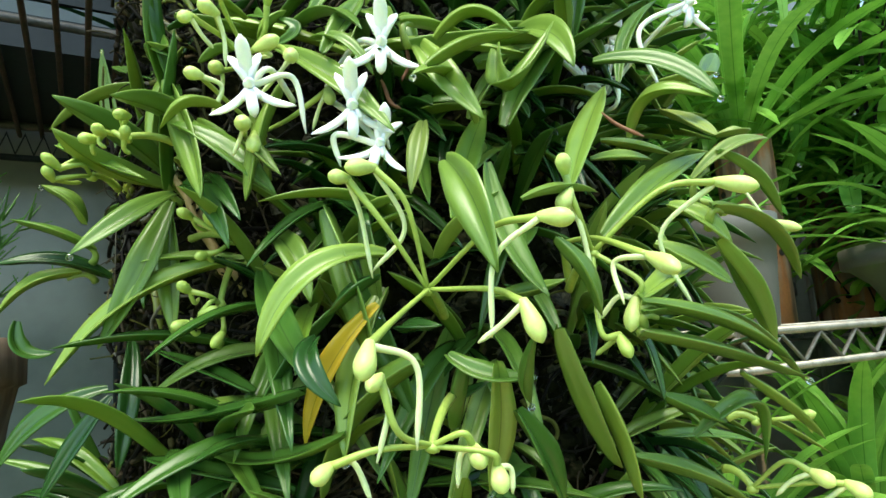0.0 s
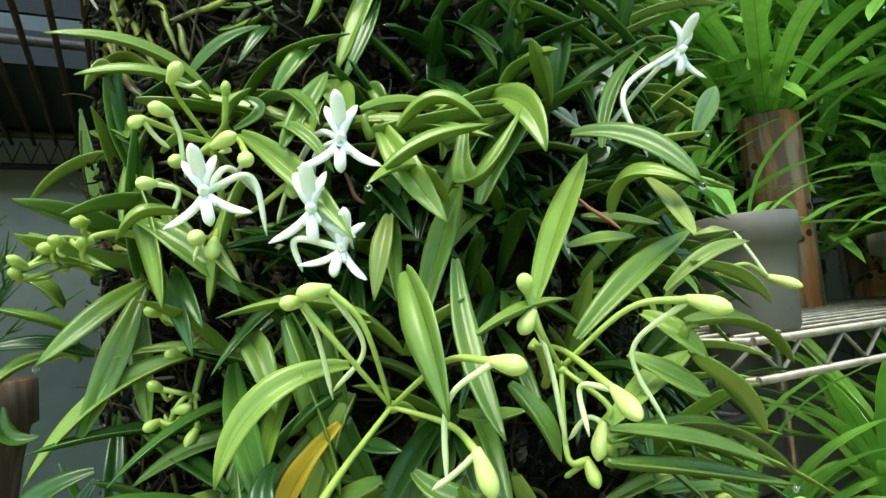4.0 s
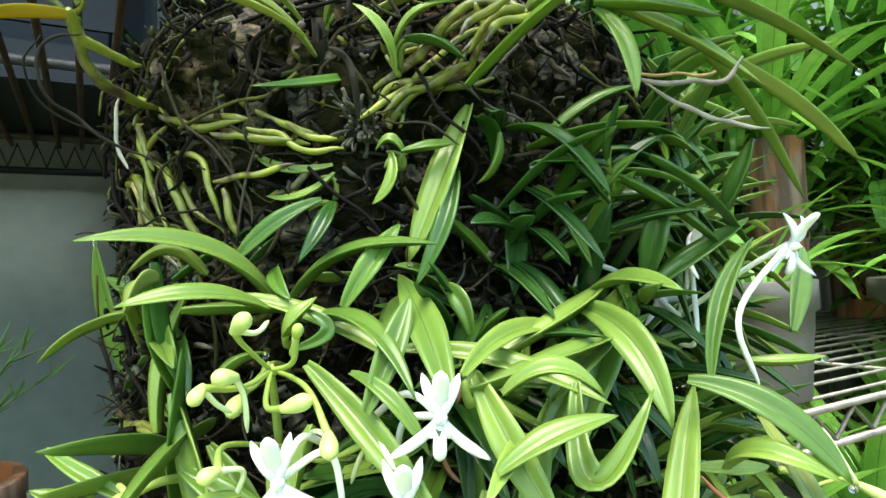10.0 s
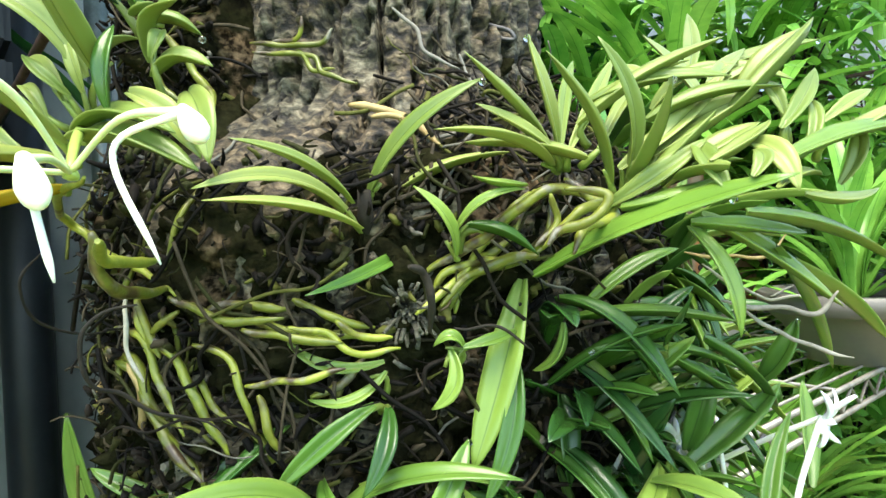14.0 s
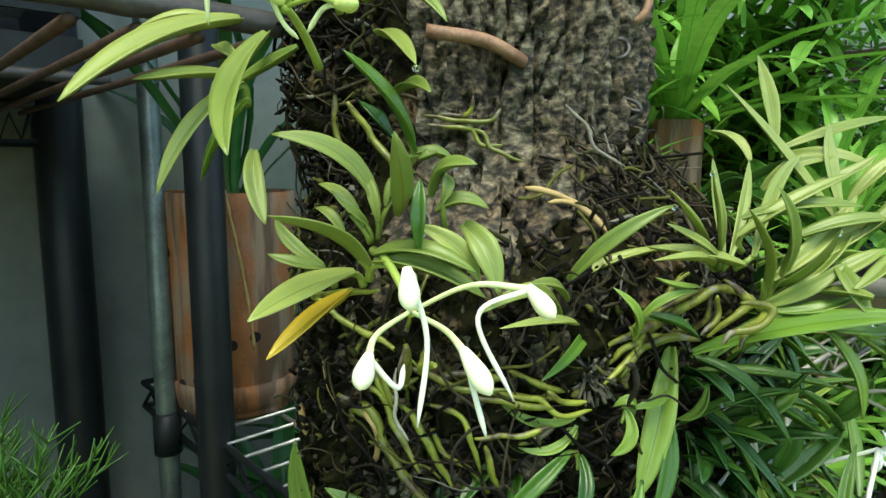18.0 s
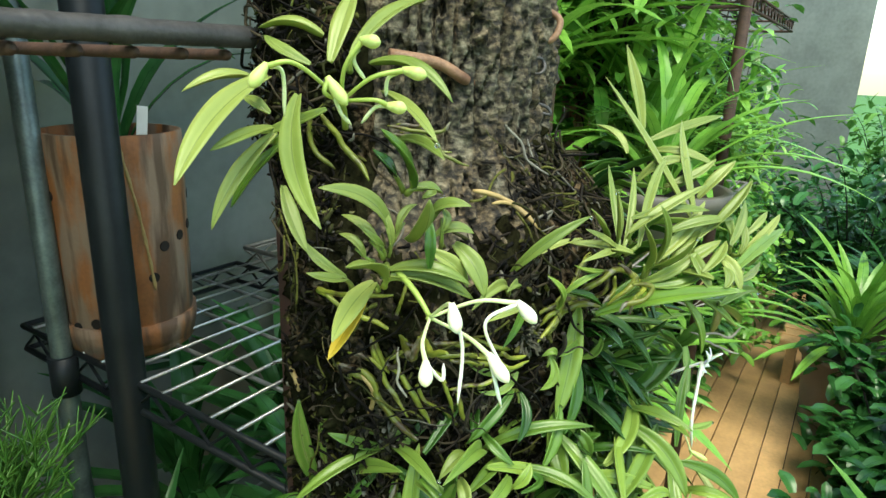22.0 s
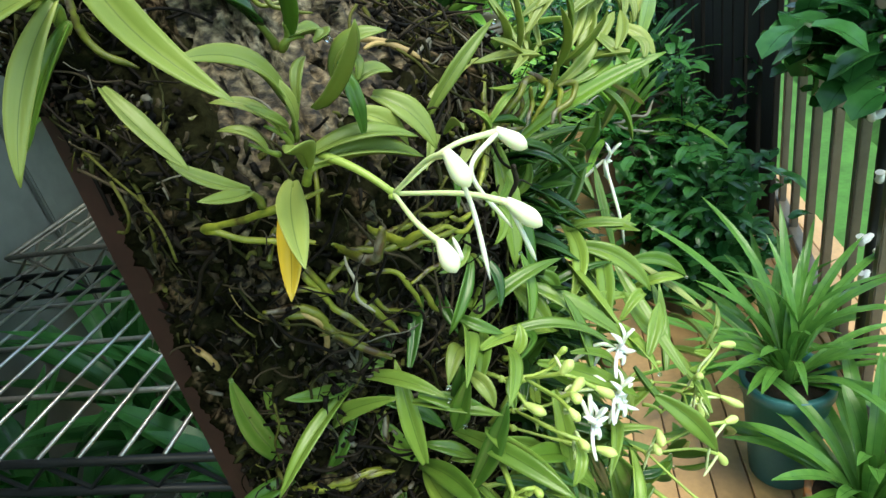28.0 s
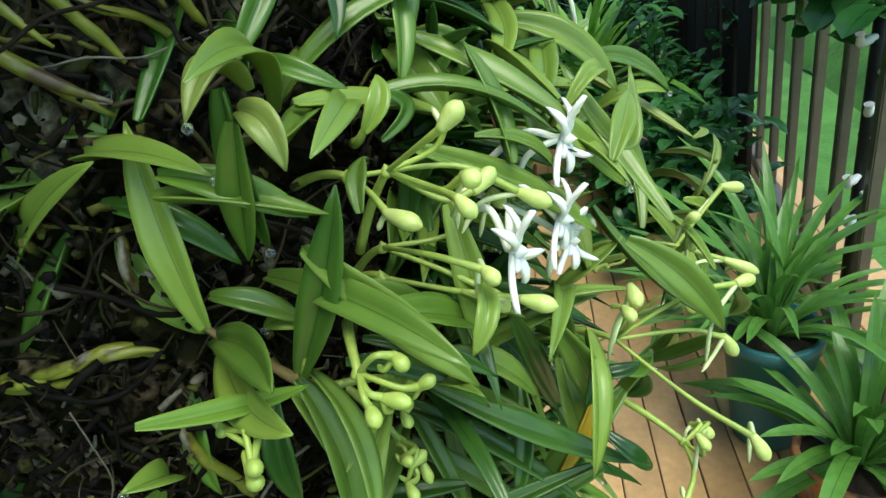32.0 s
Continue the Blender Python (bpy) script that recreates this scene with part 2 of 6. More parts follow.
def bark_mat(name):
    """Old bark: fibres along the trunk, brown and grey patches, dark pits and a strong relief."""
    m = bpy.data.materials.new(name)
    m.use_nodes = True
    n, l = m.node_tree.nodes, m.node_tree.links
    b = n["Principled BSDF"]
    b.inputs["Roughness"].default_value = 0.85
    tc = n.new("ShaderNodeTexCoord")

    def noisy(sx, sz, detail):
        mp = n.new("ShaderNodeMapping")
        mp.inputs["Scale"].default_value = (sx, sx, sz)
        no = n.new("ShaderNodeTexNoise")
        no.inputs["Scale"].default_value, no.inputs["Detail"].default_value = 1.0, detail
        l.new(tc.outputs["Object"], mp.inputs[0]), l.new(mp.outputs[0], no.inputs["Vector"])
        return no.outputs[0]
    fib, patch, grit, pit = noisy(170, 300, 8), noisy(34, 22, 5), noisy(600, 480, 5), noisy(95, 75, 3)

    def ramp(src, *stops):
        r = n.new("ShaderNodeValToRGB")
        e = r.color_ramp.elements
        e[0].position, e[0].color = stops[0][0], (*stops[0][1], 1)
        e[1].position, e[1].color = stops[-1][0], (*stops[-1][1], 1)
        for p, c in stops[1:-1]:
            e.new(p).color = (*c, 1)
        l.new(src, r.inputs[0])
        return r.outputs[0]

    def mix(kind, fac, a, c):
        x = n.new("ShaderNodeMix")
        x.data_type, x.blend_type = "RGBA", kind
        if hasattr(fac, "name"):
            l.new(fac, x.inputs[0])
        else:
            x.inputs[0].default_value = fac
        l.new(a, x.inputs[6]), l.new(c, x.inputs[7])
        return x.outputs[2]
    brown = ramp(fib, (0.4, (0.008, 0.006, 0.004)), (0.53, (0.075, 0.055, 0.031)), (0.72, (0.23, 0.18, 0.11)))
    grey = ramp(fib, (0.38, (0.012, 0.01, 0.007)), (0.52, (0.09, 0.08, 0.052)), (0.72, (0.23, 0.21, 0.15)))
    col = mix("MIX", ramp(patch, (0.42, (0, 0, 0)), (0.6, (1, 1, 1))), brown, grey)
    col = mix("MULTIPLY", 0.8, col, ramp(grit, (0.3, (0.6, 0.6, 0.6)), (0.6, (1.1, 1.1, 1.1))))
    # Pit colour drops with the relief, painting in the shade of deep pits.
    col = mix("MULTIPLY", 1.0, col, ramp(pit, (0.34, (0.1, 0.08, 0.06)), (0.43, (1, 1, 1))))
    l.new(col, b.inputs["Base Color"])
    prev = None
    for src, strength, dist in ((fib, 0.9, 0.003), (pit, 0.7, 0.004), (grit, 0.6, 0.001)):
        bp = n.new("ShaderNodeBump")
        bp.inputs["Strength"].default_value, bp.inputs["Distance"].default_value = strength, dist
        l.new(src, bp.inputs["Height"])
        if prev:
            l.new(prev, bp.inputs["Normal"])
        prev = bp.outputs[0]
    l.new(prev, b.inputs["Normal"])
    return m


LEAF = leaf_mat("orchid_leaf", (0.085, 0.175, 0.028), (0.24, 0.36, 0.065), 0.29)
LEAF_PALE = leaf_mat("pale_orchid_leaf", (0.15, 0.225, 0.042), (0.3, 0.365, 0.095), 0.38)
# LEAF_DARK is LEAF again with the shade near the log in its colour.
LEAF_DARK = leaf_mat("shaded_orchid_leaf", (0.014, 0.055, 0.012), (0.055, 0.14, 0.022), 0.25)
LEAF_MID = leaf_mat("mid_green_leaf", (0.04, 0.12, 0.02), (0.16, 0.29, 0.04), 0.28)
LEAF_YELLOW = leaf_mat("yellow_leaf", (0.5, 0.36, 0.03), (0.62, 0.45, 0.05))
STRAP = leaf_mat("strap_leaf", (0.085, 0.27, 0.04), (0.27, 0.52, 0.09), island=True)
LILY = leaf_mat("lily_leaf", (0.045, 0.16, 0.034), (0.16, 0.35, 0.068), island=True)
BUSH = leaf_mat("bush_leaf", (0.015, 0.08, 0.02), (0.06, 0.2, 0.05), island=True)
FERN = leaf_mat("feather_leaf", (0.022, 0.075, 0.012), (0.07, 0.18, 0.026), island=True)
BUD = mat("bud", (0.56, 0.67, 0.22), 0.4, var=0.25, scale=120, bump=0.05, sub=0.3)
BUD_GREEN = mat("green_bud", (0.42, 0.55, 0.13), 0.4, var=0.25, scale=120, bump=0.05, sub=0.2)
STALK = mat("flower_stalk", (0.36, 0.48, 0.1), 0.4, var=0.3, scale=90, bump=0.05)
STALK_GREEN = mat("leaf_base", (0.2, 0.27, 0.05), 0.4, var=0.4, scale=70, bump=0.08, rand=0.3)
BUD_WHITE = mat("white_bud", (0.8, 0.84, 0.62), 0.42, var=0.08, scale=120, bump=0.04, sub=0.4)
SPUR_WHITE = mat("white_spur", (0.78, 0.82, 0.7), 0.42, var=0.1, scale=90, bump=0.04, sub=0.4)
SPUR = mat("spur", (0.66, 0.75, 0.42), 0.4, var=0.2, scale=90, bump=0.05, sub=0.3)
PETAL = mat("petal", (0.86, 0.89, 0.86), 0.42, var=0.06, scale=160, bump=0.05, sub=0.4)
BARK = bark_mat("bark")
ROOT = live_root("green_root")
ROOT_MIX = root_mix("matted_roots")
ROOT_GREY = mat("grey_root", (0.33, 0.31, 0.26), 0.8, var=0.5, scale=60, bump=0.4, rand=0.5)
ROOT_DARK = mat("dead_root", (0.022, 0.018, 0.013), 0.85, spec=0.3, var=0.5, scale=60, bump=0.5, rand=0.4)
ROOT_TAN = mat("tan_root", (0.42, 0.3, 0.12), 0.6, var=0.4, scale=60, bump=0.3)
MOSS = peat_mat("peaty_moss")
WIRY = root_mix("wiry_roots", 0.3)
DRY_MOSS = mat("dry_moss", (0.13, 0.125, 0.09), 0.95, var=0.6, scale=160, bump=1.0)
STEM = mat("red_brown_stem", (0.2, 0.075, 0.03), 0.6, var=0.4, scale=60, bump=0.2)
BLACK = mat("black_coated_steel", (0.014, 0.018, 0.021), 0.45, spec=0.3, var=0.4, scale=30, bump=0.1)
IRON = mat("grey_iron", (0.09, 0.085, 0.085), 0.5, metal=0.4, var=0.5, scale=50, bump=0.3)
BROWN = mat("brown_painted_steel", (0.05, 0.022, 0.018), 0.5, var=0.4, scale=30, bump=0.1)
CHROME = mat("dull_chrome", (0.62, 0.62, 0.6), 0.32, metal=0.85, var=0.3, scale=50, bump=0.05)
RIM = mat("worn_chrome", (0.36, 0.33, 0.28), 0.45, metal=0.6, var=0.5, scale=40, bump=0.1)
DROP = mat("water", (1, 1, 1), 0.02, var=0, bump=0, trans=1.0)
RUST = mat("rusty_wire", (0.07, 0.034, 0.022), 0.75, var=0.6, scale=60, bump=0.4)
NAIL = mat("pale_rusty_iron", (0.3, 0.17, 0.1), 0.6, var=0.5, scale=90, bump=0.3, col2=(0.13, 0.06, 0.035))
TERRA = clay_mat("terracotta")
POST_STEEL = mat("dull_green_grey_steel", (0.16, 0.2, 0.19), 0.4, metal=0.5, var=0.5, scale=40, bump=0.1)
GREY_POT = mat("grey_plastic", (0.13, 0.12, 0.105), 0.45, var=0.15, scale=20, bump=0.02)
BLUE_POT = mat("blue_green_plastic", (0.04, 0.16, 0.17), 0.4, var=0.2, scale=20, bump=0.02)
WALL = mat("grey_panel", (0.195, 0.21, 0.195), 0.2, var=0.3, scale=5.0, bump=0.03)
DECK = mat("deck_wood", (0.58, 0.36, 0.17), 0.28, var=0.35, scale=9, bump=0.25, rand=0.25)
FENCE = mat("fence_aluminium", (0.17, 0.15, 0.12), 0.4, metal=0.3, var=0.25, scale=20, bump=0.05)
SOIL = mat("potting_soil", (0.045, 0.03, 0.02), 0.95, var=0.5, scale=80, bump=1.0)
WHITE = mat("white_plastic", (0.8, 0.81, 0.82), 0.4, var=0.08, scale=30, bump=0.03)
# Near-black: shade painted in pot holes and deck joints; plain colour on the screen.
HOLE = mat("hole_shade_and_dark_wood", (0.012, 0.008, 0.006), 0.95, var=0.3, scale=60, bump=0.3)
LAWN = mat("lawn", (0.07, 0.22, 0.04), 0.9, var=0.5, scale=6, bump=0.6)


# ---- building blocks ----
def part(name, bm, material, parent, label=""):
    me = bpy.data.meshes.new(name)
    bm.to_mesh(me)
    bm.free()
    me.materials.append(material)
    ob = new(name, me)
    if parent is not None:
        ob.parent = parent
    if label:
        tagged(ob, label)
    return ob


def thing(name, at, label, category, group="", kind=""):
    ob = new(name)
    ob.empty_display_size = 0.02
    ob.location = at
    return tagged(ob, label, category, group, kind)


def smooth(bm):
    for f in bm.faces:
        f.smooth = True


def box(bm, x0, x1, y0, y1, z0, z1, bevel=0.0):
    r = bmesh.ops.create_cube(bm, size=1.0)
    vs = r["verts"]
    bmesh.ops.scale(bm, vec=(x1 - x0, y1 - y0, z1 - z0), verts=vs)
    bmesh.ops.translate(bm, vec=((x0 + x1) / 2, (y0 + y1) / 2, (z0 + z1) / 2), verts=vs)
    if bevel:
        es = list({e for v in vs for e in v.link_edges})
        bmesh.ops.bevel(bm, geom=es, offset=bevel, segments=2, affect="EDGES")
    return vs


def tube(bm, pts, radii, sides=7, cap=True):
    """A round bar through pts; radii is one number or one for each point."""
    pts = [Vector(p) for p in pts]
    if not hasattr(radii, "__len__"):
        radii = [radii] * len(pts)
    rings, side = [], None
    for i, p in enumerate(pts):
        d = (pts[min(i + 1, len(pts) - 1)] - pts[max(i - 1, 0)]).normalized()
        if side is None:
            side = d.orthogonal().normalized()
        side = (side - d * side.dot(d))
        side = side.normalized() if side.length > 1e-6 else d.orthogonal().normalized()
        other = d.cross(side)
        rings.append([bm.verts.new(p + radii[i] * (math.cos(a) * side + math.sin(a) * other))
                      for a in (2 * math.pi * k / sides for k in range(sides))])
    for a, b in zip(rings, rings[1:]):
        for k in range(sides):
            f = bm.faces.new((a[k], a[(k + 1) % sides], b[(k + 1) % sides], b[k]))
            f.smooth = True
    if cap and sides > 2:
        bm.faces.new(rings[0][::-1]), bm.faces.new(rings[-1])


def bend(a, b, c, n):
    """Points on the curve from a to c that is drawn towards b."""
    a, b, c = Vector(a), Vector(b), Vector(c)
    return [(1 - t) ** 2 * a + 2 * t * (1 - t) * b + t * t * c for t in (i / n for i in range(n + 1))]


def chain(pts, n=5):
    """A smooth line through all pts."""
    p = [Vector(q) for q in pts]
    p = [2 * p[0] - p[1]] + p + [2 * p[-1] - p[-2]]
    out = []
    for i in range(1, len(p) - 2):
        for k in range(n):
            t = k / n
            out.append(0.5 * (2 * p[i] + (p[i + 1] - p[i - 1]) * t + (2 * p[i - 1] - 5 * p[i] + 4 * p[i + 1] - p[i + 2]) * t * t
                              + (3 * p[i] - p[i - 1] - 3 * p[i + 1] + p[i + 2]) * t ** 3))
    return out + [p[-2]]


def blade(bm, base, tip, width, sag, up, fold=0.35, n=10, thick=0.0011, flat=False, twist=0.0):
    """A channelled strap leaf from base to tip, arched by sag towards up, folded along its midrib."""
    base, tip, up = Vector(base), Vector(tip), Vector(up)
    uvs = bm.loops.layers.uv.verify()
    d = tip - base
    up = (up - d.normalized() * up.dot(d.normalized()))
    up = up.normalized() if up.length > 1e-4 else d.orthogonal().normalized()
    line = bend(base, (base + tip) / 2 + up * 2 * sag, tip, n)
    rows = []
    for i, p in enumerate(line):
        t = i / n
        w = width / 2 * (0.55 + 0.45 * min(1, t / 0.35)) * max(0.03, max(0.0, 1 - max(0, (t - 0.6) / 0.4) ** 2.2) ** 0.75)
        tg = (line[min(i + 1, n)] - line[max(i - 1, 0)]).normalized()
        side = tg.cross(up).normalized()
        nrm = side.cross(tg)
        if twist:
            q = Matrix.Rotation(twist * t, 3, tg)
            side, nrm = q @ side, q @ nrm
        fo = fold * (1.5 - t)
        cols = (-1, -0.5, 0, 0.5, 1)
        top = [bm.verts.new(p + side * w * c * math.cos(fo) + nrm * (w * abs(c) * math.sin(fo) - 0.12 * w * (1 - abs(c)) - 0.1 * w * c * c)) for c in cols]
        if flat:
            rows.append((top, None))
        else:
            e = min(thick, w * 0.5)
            low = [bm.verts.new(v.co - nrm * e * k) for v, k in zip(top, (0.25, 0.9, 1.2, 0.9, 0.25))]
            rows.append((top, low))

    def quad(vs, us, tv):
        f = bm.faces.new(vs)
        f.smooth = True
        for lp, u, v in zip(f.loops, us, tv):
            lp[uvs].uv = (u, v)
    for i in range(n):
        (a, al), (b, bl) = rows[i], rows[i + 1]
        t0, t1 = i / n, (i + 1) / n
        for k in range(4):
            u0, u1 = k / 4, (k + 1) / 4
            quad((a[k], a[k + 1], b[k + 1], b[k]), (u0, u1, u1, u0), (t0, t0, t1, t1))
            if al:
                quad((al[k + 1], al[k], bl[k], bl[k + 1]), (u1, u0, u0, u1), (t0, t0, t1, t1))
        if al:
            quad((al[0], a[0], b[0], bl[0]), (0, 0, 0, 0), (t0, t0, t1, t1))
            quad((a[4], al[4], bl[4], b[4]), (1, 1, 1, 1), (t0, t0, t1, t1))
    if rows[-1][1]:
        a, al = rows[-1]
        quad(a + al[::-1], [0.5] * 10, [1] * 10)


def ball(bm, at, along, length, radius, sides=10, n=8, sharp=0.6):
    """A bud or bulb: a pointed ovoid from at, along a direction."""
    d = Vector(along).normalized()
    pts = [Vector(at) + d * length * i / n for i in range(n + 1)]
    rad = [radius * max(0.06, math.sin(math.pi * min(0.985, 0.04 + (i / n) ** sharp * 0.95))) for i in range(n + 1)]
    tube(bm, pts, rad, sides)


def aim(yaw, pitch):
    """The direction with this yaw (from +x towards +y) and pitch, in degrees."""
    y, p = radians(yaw), radians(pitch)
    return Vector((math.cos(y) * math.cos(p), math.sin(y) * math.cos(p), math.sin(p)))

# ---- ground, deck, wall, fence ----
bm = bmesh.new()
bmesh.ops.create_grid(bm, x_segments=60, y_segments=60, size=60)
for v in bm.verts:
    v.co.z = -0.14 + 0.02 * noise.noise(v.co * 0.7)
tagged(part("ground", bm, LAWN, None), "green lawn beyond the wooden deck", "ground", kind="structure")

deck = thing("deck_floor", (0, 0, 0), "orange-brown wooden deck boards with dark joints, wet", "floor", kind="structure")
# One solid slab whose near-black colour is the shade seen through the joints.
bm = bmesh.new()
box(bm, -1.6, 4.2, -1.0, 0.9, -0.12, -0.03)
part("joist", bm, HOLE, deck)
BOARD = 0.083
bm = bmesh.new()
box(bm, -1.6, 4.2, 0.0015, BOARD - 0.002, -0.03, 0.0, 0.002)
first = part("board", bm, DECK, deck)
first.location.y = -1.0
for i in range(1, int(1.9 / BOARD)):
    b = new("board", first.data)
    b.parent = deck
    b.location = (0.0, -1.0 + i * BOARD, random.uniform(-0.0015, 0.0015))

bm = bmesh.new()
box(bm, -1.6, 2.2, 0.82, 0.9, 0.0, 2.4)
# Unseen wall, added to keep sky light from the left off the rack.
bw = bmesh.new()
box(bw, -0.83, -0.75, 0.3, 0.82, 0.0, 2.3)
tagged(part("west_blocker", bw, WALL, None), "unseen wall added to block sky light from the left", "wall", kind="structure")
wall = tagged(part("wall_north", bm, WALL, None), "smooth grey panelled wall behind the shelf rack", "wall", kind="structure")
for x in (-0.62, -0.02, 0.58, 1.18, 1.78):
    bm = bmesh.new()
    box(bm, x - 0.012, x + 0.012, 0.806, 0.82, 0.0, 2.4, 0.003)
    part("panel_joint", bm, WALL, wall)

bm = bmesh.new()
box(bm, 6.0, 6.1, -0.1, 6.0, -0.14, 3.4)
tagged(part("wall_east", bm, WALL, None), "plain pale grey wall far beyond the rack", "wall", kind="structure")
# Slab out of view, added only to darken the rack and wall below.
bm = bmesh.new()
box(bm, -1.7, 0.5, 0.05, 1.0, 2.3, 2.36)
tagged(part("sky_blocker", bm, WALL, None), "unseen slab added above the rack to block sky light", "roof", kind="structure")

fence = thing("fence", (1.0, -0.74, 0), "upright brown-grey metal fence slats with rails", "fence", kind="structure")
fence.rotation_euler.z = radians(-7)
bm = bmesh.new()
box(bm, -0.016, 0.016, -0.012, 0.012, 0.02, 1.25, 0.003)
post = part("slat", bm, FENCE, fence)
post.location.x = -0.626
for i in range(1, 17):
    b = new("slat", post.data)
    b.parent = fence
    b.location.x = -0.626 + 0.215 * i
for z in (0.04, 1.25):
    bm = bmesh.new()
    box(bm, -0.7, 2.9, -0.02, 0.02, z, z + 0.04, 0.004)
    part("rail", bm, FENCE, fence)
screen = thing("screen", (2.1, -0.82, 0), "tall dark wooden screen boards standing by the fence", "screen", kind="structure")
screen.rotation_euler.z = radians(7)
bm = bmesh.new()
box(bm, -0.05, 0.05, -0.012, 0.012, 0.0, 2.1, 0.004)
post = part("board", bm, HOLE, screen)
for i in range(1, 12):
    b = new("board", post.data)
    b.parent = screen
    b.location = (0.125 * i, random.uniform(-0.01, 0.01), 0)


# ---- the log ----
def log_axis(z):
    """Centre and half widths of the log at a height: a slim top on a broad lower part."""
    k = min(1, max(0, (1.3 - z) / 0.07))
    k = k * k * (3 - 2 * k)
    return Vector((0.04 - 0.01 * k, 0.082 - 0.036 * k, z)), 0.083 + 0.058 * k, 0.081 + 0.014 * k


def log_point(yaw, z, lift=0.0):
    c, rx, ry = log_axis(z)
    a = radians(yaw)
    return c + Vector((math.cos(a) * (rx + lift), math.sin(a) * (ry + lift), 0))


log = thing("log", (0, 0, 0), "weathered upright tree log with pitted grey-brown bark, standing on the deck", "log")
def rough(a, z):
    """Height of the bark at an angle and height: lumps, knots, fissures along the trunk and pits."""
    ca, sa = math.cos(a), math.sin(a)
    q = Vector((ca * 2.2, sa * 2.2, z * 9))
    h = 0.006 * noise.noise(q) + 0.004 * noise.noise(Vector((q.x * 6, q.y * 6, z * 22)))
    h += 0.004 * noise.noise(Vector((ca * 26, sa * 26, z * 90)))
    pit = noise.noise(Vector((ca * 13 + 9, sa * 13, z * 95)))
    if pit > 0.3:
        h -= 0.007 * min(1, (pit - 0.3) / 0.12)
    crack = abs(noise.noise(Vector((ca * 9, sa * 9 + 4, z * 11))))
    if crack < 0.08:
        h -= 0.014 * (1 - crack / 0.08)
    gash = abs(noise.noise(Vector((ca * 5 + 3, sa * 5, z * 16))))
    if gash < 0.05:
        h -= 0.012 * (1 - gash / 0.05)
    flake = noise.noise(Vector((ca * 9, sa * 9, z * 210)))
    return h + 0.0014 * flake


bm = bmesh.new()
rings = []
SEG = 300
levels = [0.0, 0.2, 0.4, 0.6, 0.75] + [0.85 + 0.0018 * j for j in range(405)] + [1.6, 1.65, 1.7, 1.75, 1.8, 1.85, 1.9, 1.95]
for z in levels:
    c, rx, ry = log_axis(z)
    ring = []
    for i in range(SEG):
        a = 2 * math.pi * i / SEG
        h = rough(a, z)
        ring.append(bm.verts.new(c + Vector((math.cos(a) * (rx + h), math.sin(a) * (ry + h), 0))))
    rings.append(ring)
for a, b in zip(rings, rings[1:]):
    for i in range(SEG):
        bm.faces.new((a[i], a[(i + 1) % SEG], b[(i + 1) % SEG], b[i])).smooth = True
bm.faces.new(rings[0][::-1]), bm.faces.new(rings[-1])
part("bark", bm, BARK, log)


def column(deg, z):
    """The thick pad of roots that climbs one side of the slim upper trunk."""
    k = min(1, max(0, (1.45 - z) / 0.05)) * min(1, max(0, (z - 1.245) / 0.06))
    return 0.046 * k * math.exp(-((deg - 165) / 19) ** 2)


# peaty moss and rotted roots caked over the lower part, with a ragged upper edge and bare patches
bm = bmesh.new()
rings = []
SEG = 260
for j in range(260):
    z = 0.84 + 0.0021 * j
    c, rx, ry = log_axis(z)
    ring = []
    for i in range(SEG):
        a = 2 * math.pi * i / SEG
        ca, sa = math.cos(a), math.sin(a)
        deg = math.degrees(a)
        top = 1.25 + 0.014 * noise.noise(Vector((ca * 4, sa * 4, 1))) + 0.012 * noise.noise(Vector((ca * 14, sa * 14, 2)))
        top += 0.18 * max(0.0, 1 - ((deg - 164) / 27) ** 2) + 0.05 * max(0.0, 1 - ((deg - 280) / 32) ** 2)
        h = 0.002 + 0.008 * noise.noise(Vector((ca * 5, sa * 5, z * 30 + 3))) + 0.009 * noise.noise(Vector((ca * 16, sa * 16, z * 110)))
        h += 0.006 * noise.noise(Vector((ca * 42, sa * 42, z * 300)))
        h += column(deg, z)
        h -= 0.025 * min(1, max(0, (z - top - 1.0 * column(deg, z)) / 0.012))
        ring.append(bm.verts.new(c + Vector((ca * (rx + h), sa * (ry + h), 0))))
    rings.append(ring)
for a, b in zip(rings, rings[1:]):
    for i in range(SEG):
        bm.faces.new((a[i], a[(i + 1) % SEG], b[(i + 1) % SEG], b[i])).smooth = True
part("moss", bm, MOSS, log, "peaty moss caked on the bark, blackish also for the shade")

# iron things driven into the log
bm = bmesh.new()
tube(bm, chain([(-0.0534, 0.0525, 1.3505), (-0.0308, 0.0351, 1.3467), (-0.0177, 0.0252, 1.3386), (0.004, 0.03, 1.334)], 4), 0.0034, 12)
tagged(part("nail", bm, NAIL, None), "thick rusty iron nail bent into the log", "nail")
bm = bmesh.new()
tube(bm, chain([(0.0404, 0.0187, 1.3264), (0.0404, 0.0147, 1.3254), (0.0472, 0.006, 1.3181), (0.0535, -0.0017, 1.3155), (0.0526, 0.0, 1.32), (0.0466, 0.0068, 1.3233), (0.042, 0.0137, 1.3274)], 4), 0.0011, 8)
tagged(part("staple", bm, IRON, None), "bent grey wire staple in the log", "staple")
bm = bmesh.new()
tube(bm, chain([(0.036, 0.014, 1.343), (0.037, 0.001, 1.342), (0.041, -0.001, 1.346), (0.042, 0.001, 1.35), (0.038, 0.003, 1.352), (0.036, 0.014, 1.351)], 4), 0.0011, 8)
tagged(part("staple", bm, IRON, None), "bent grey wire staple in the log", "staple")
bm = bmesh.new()
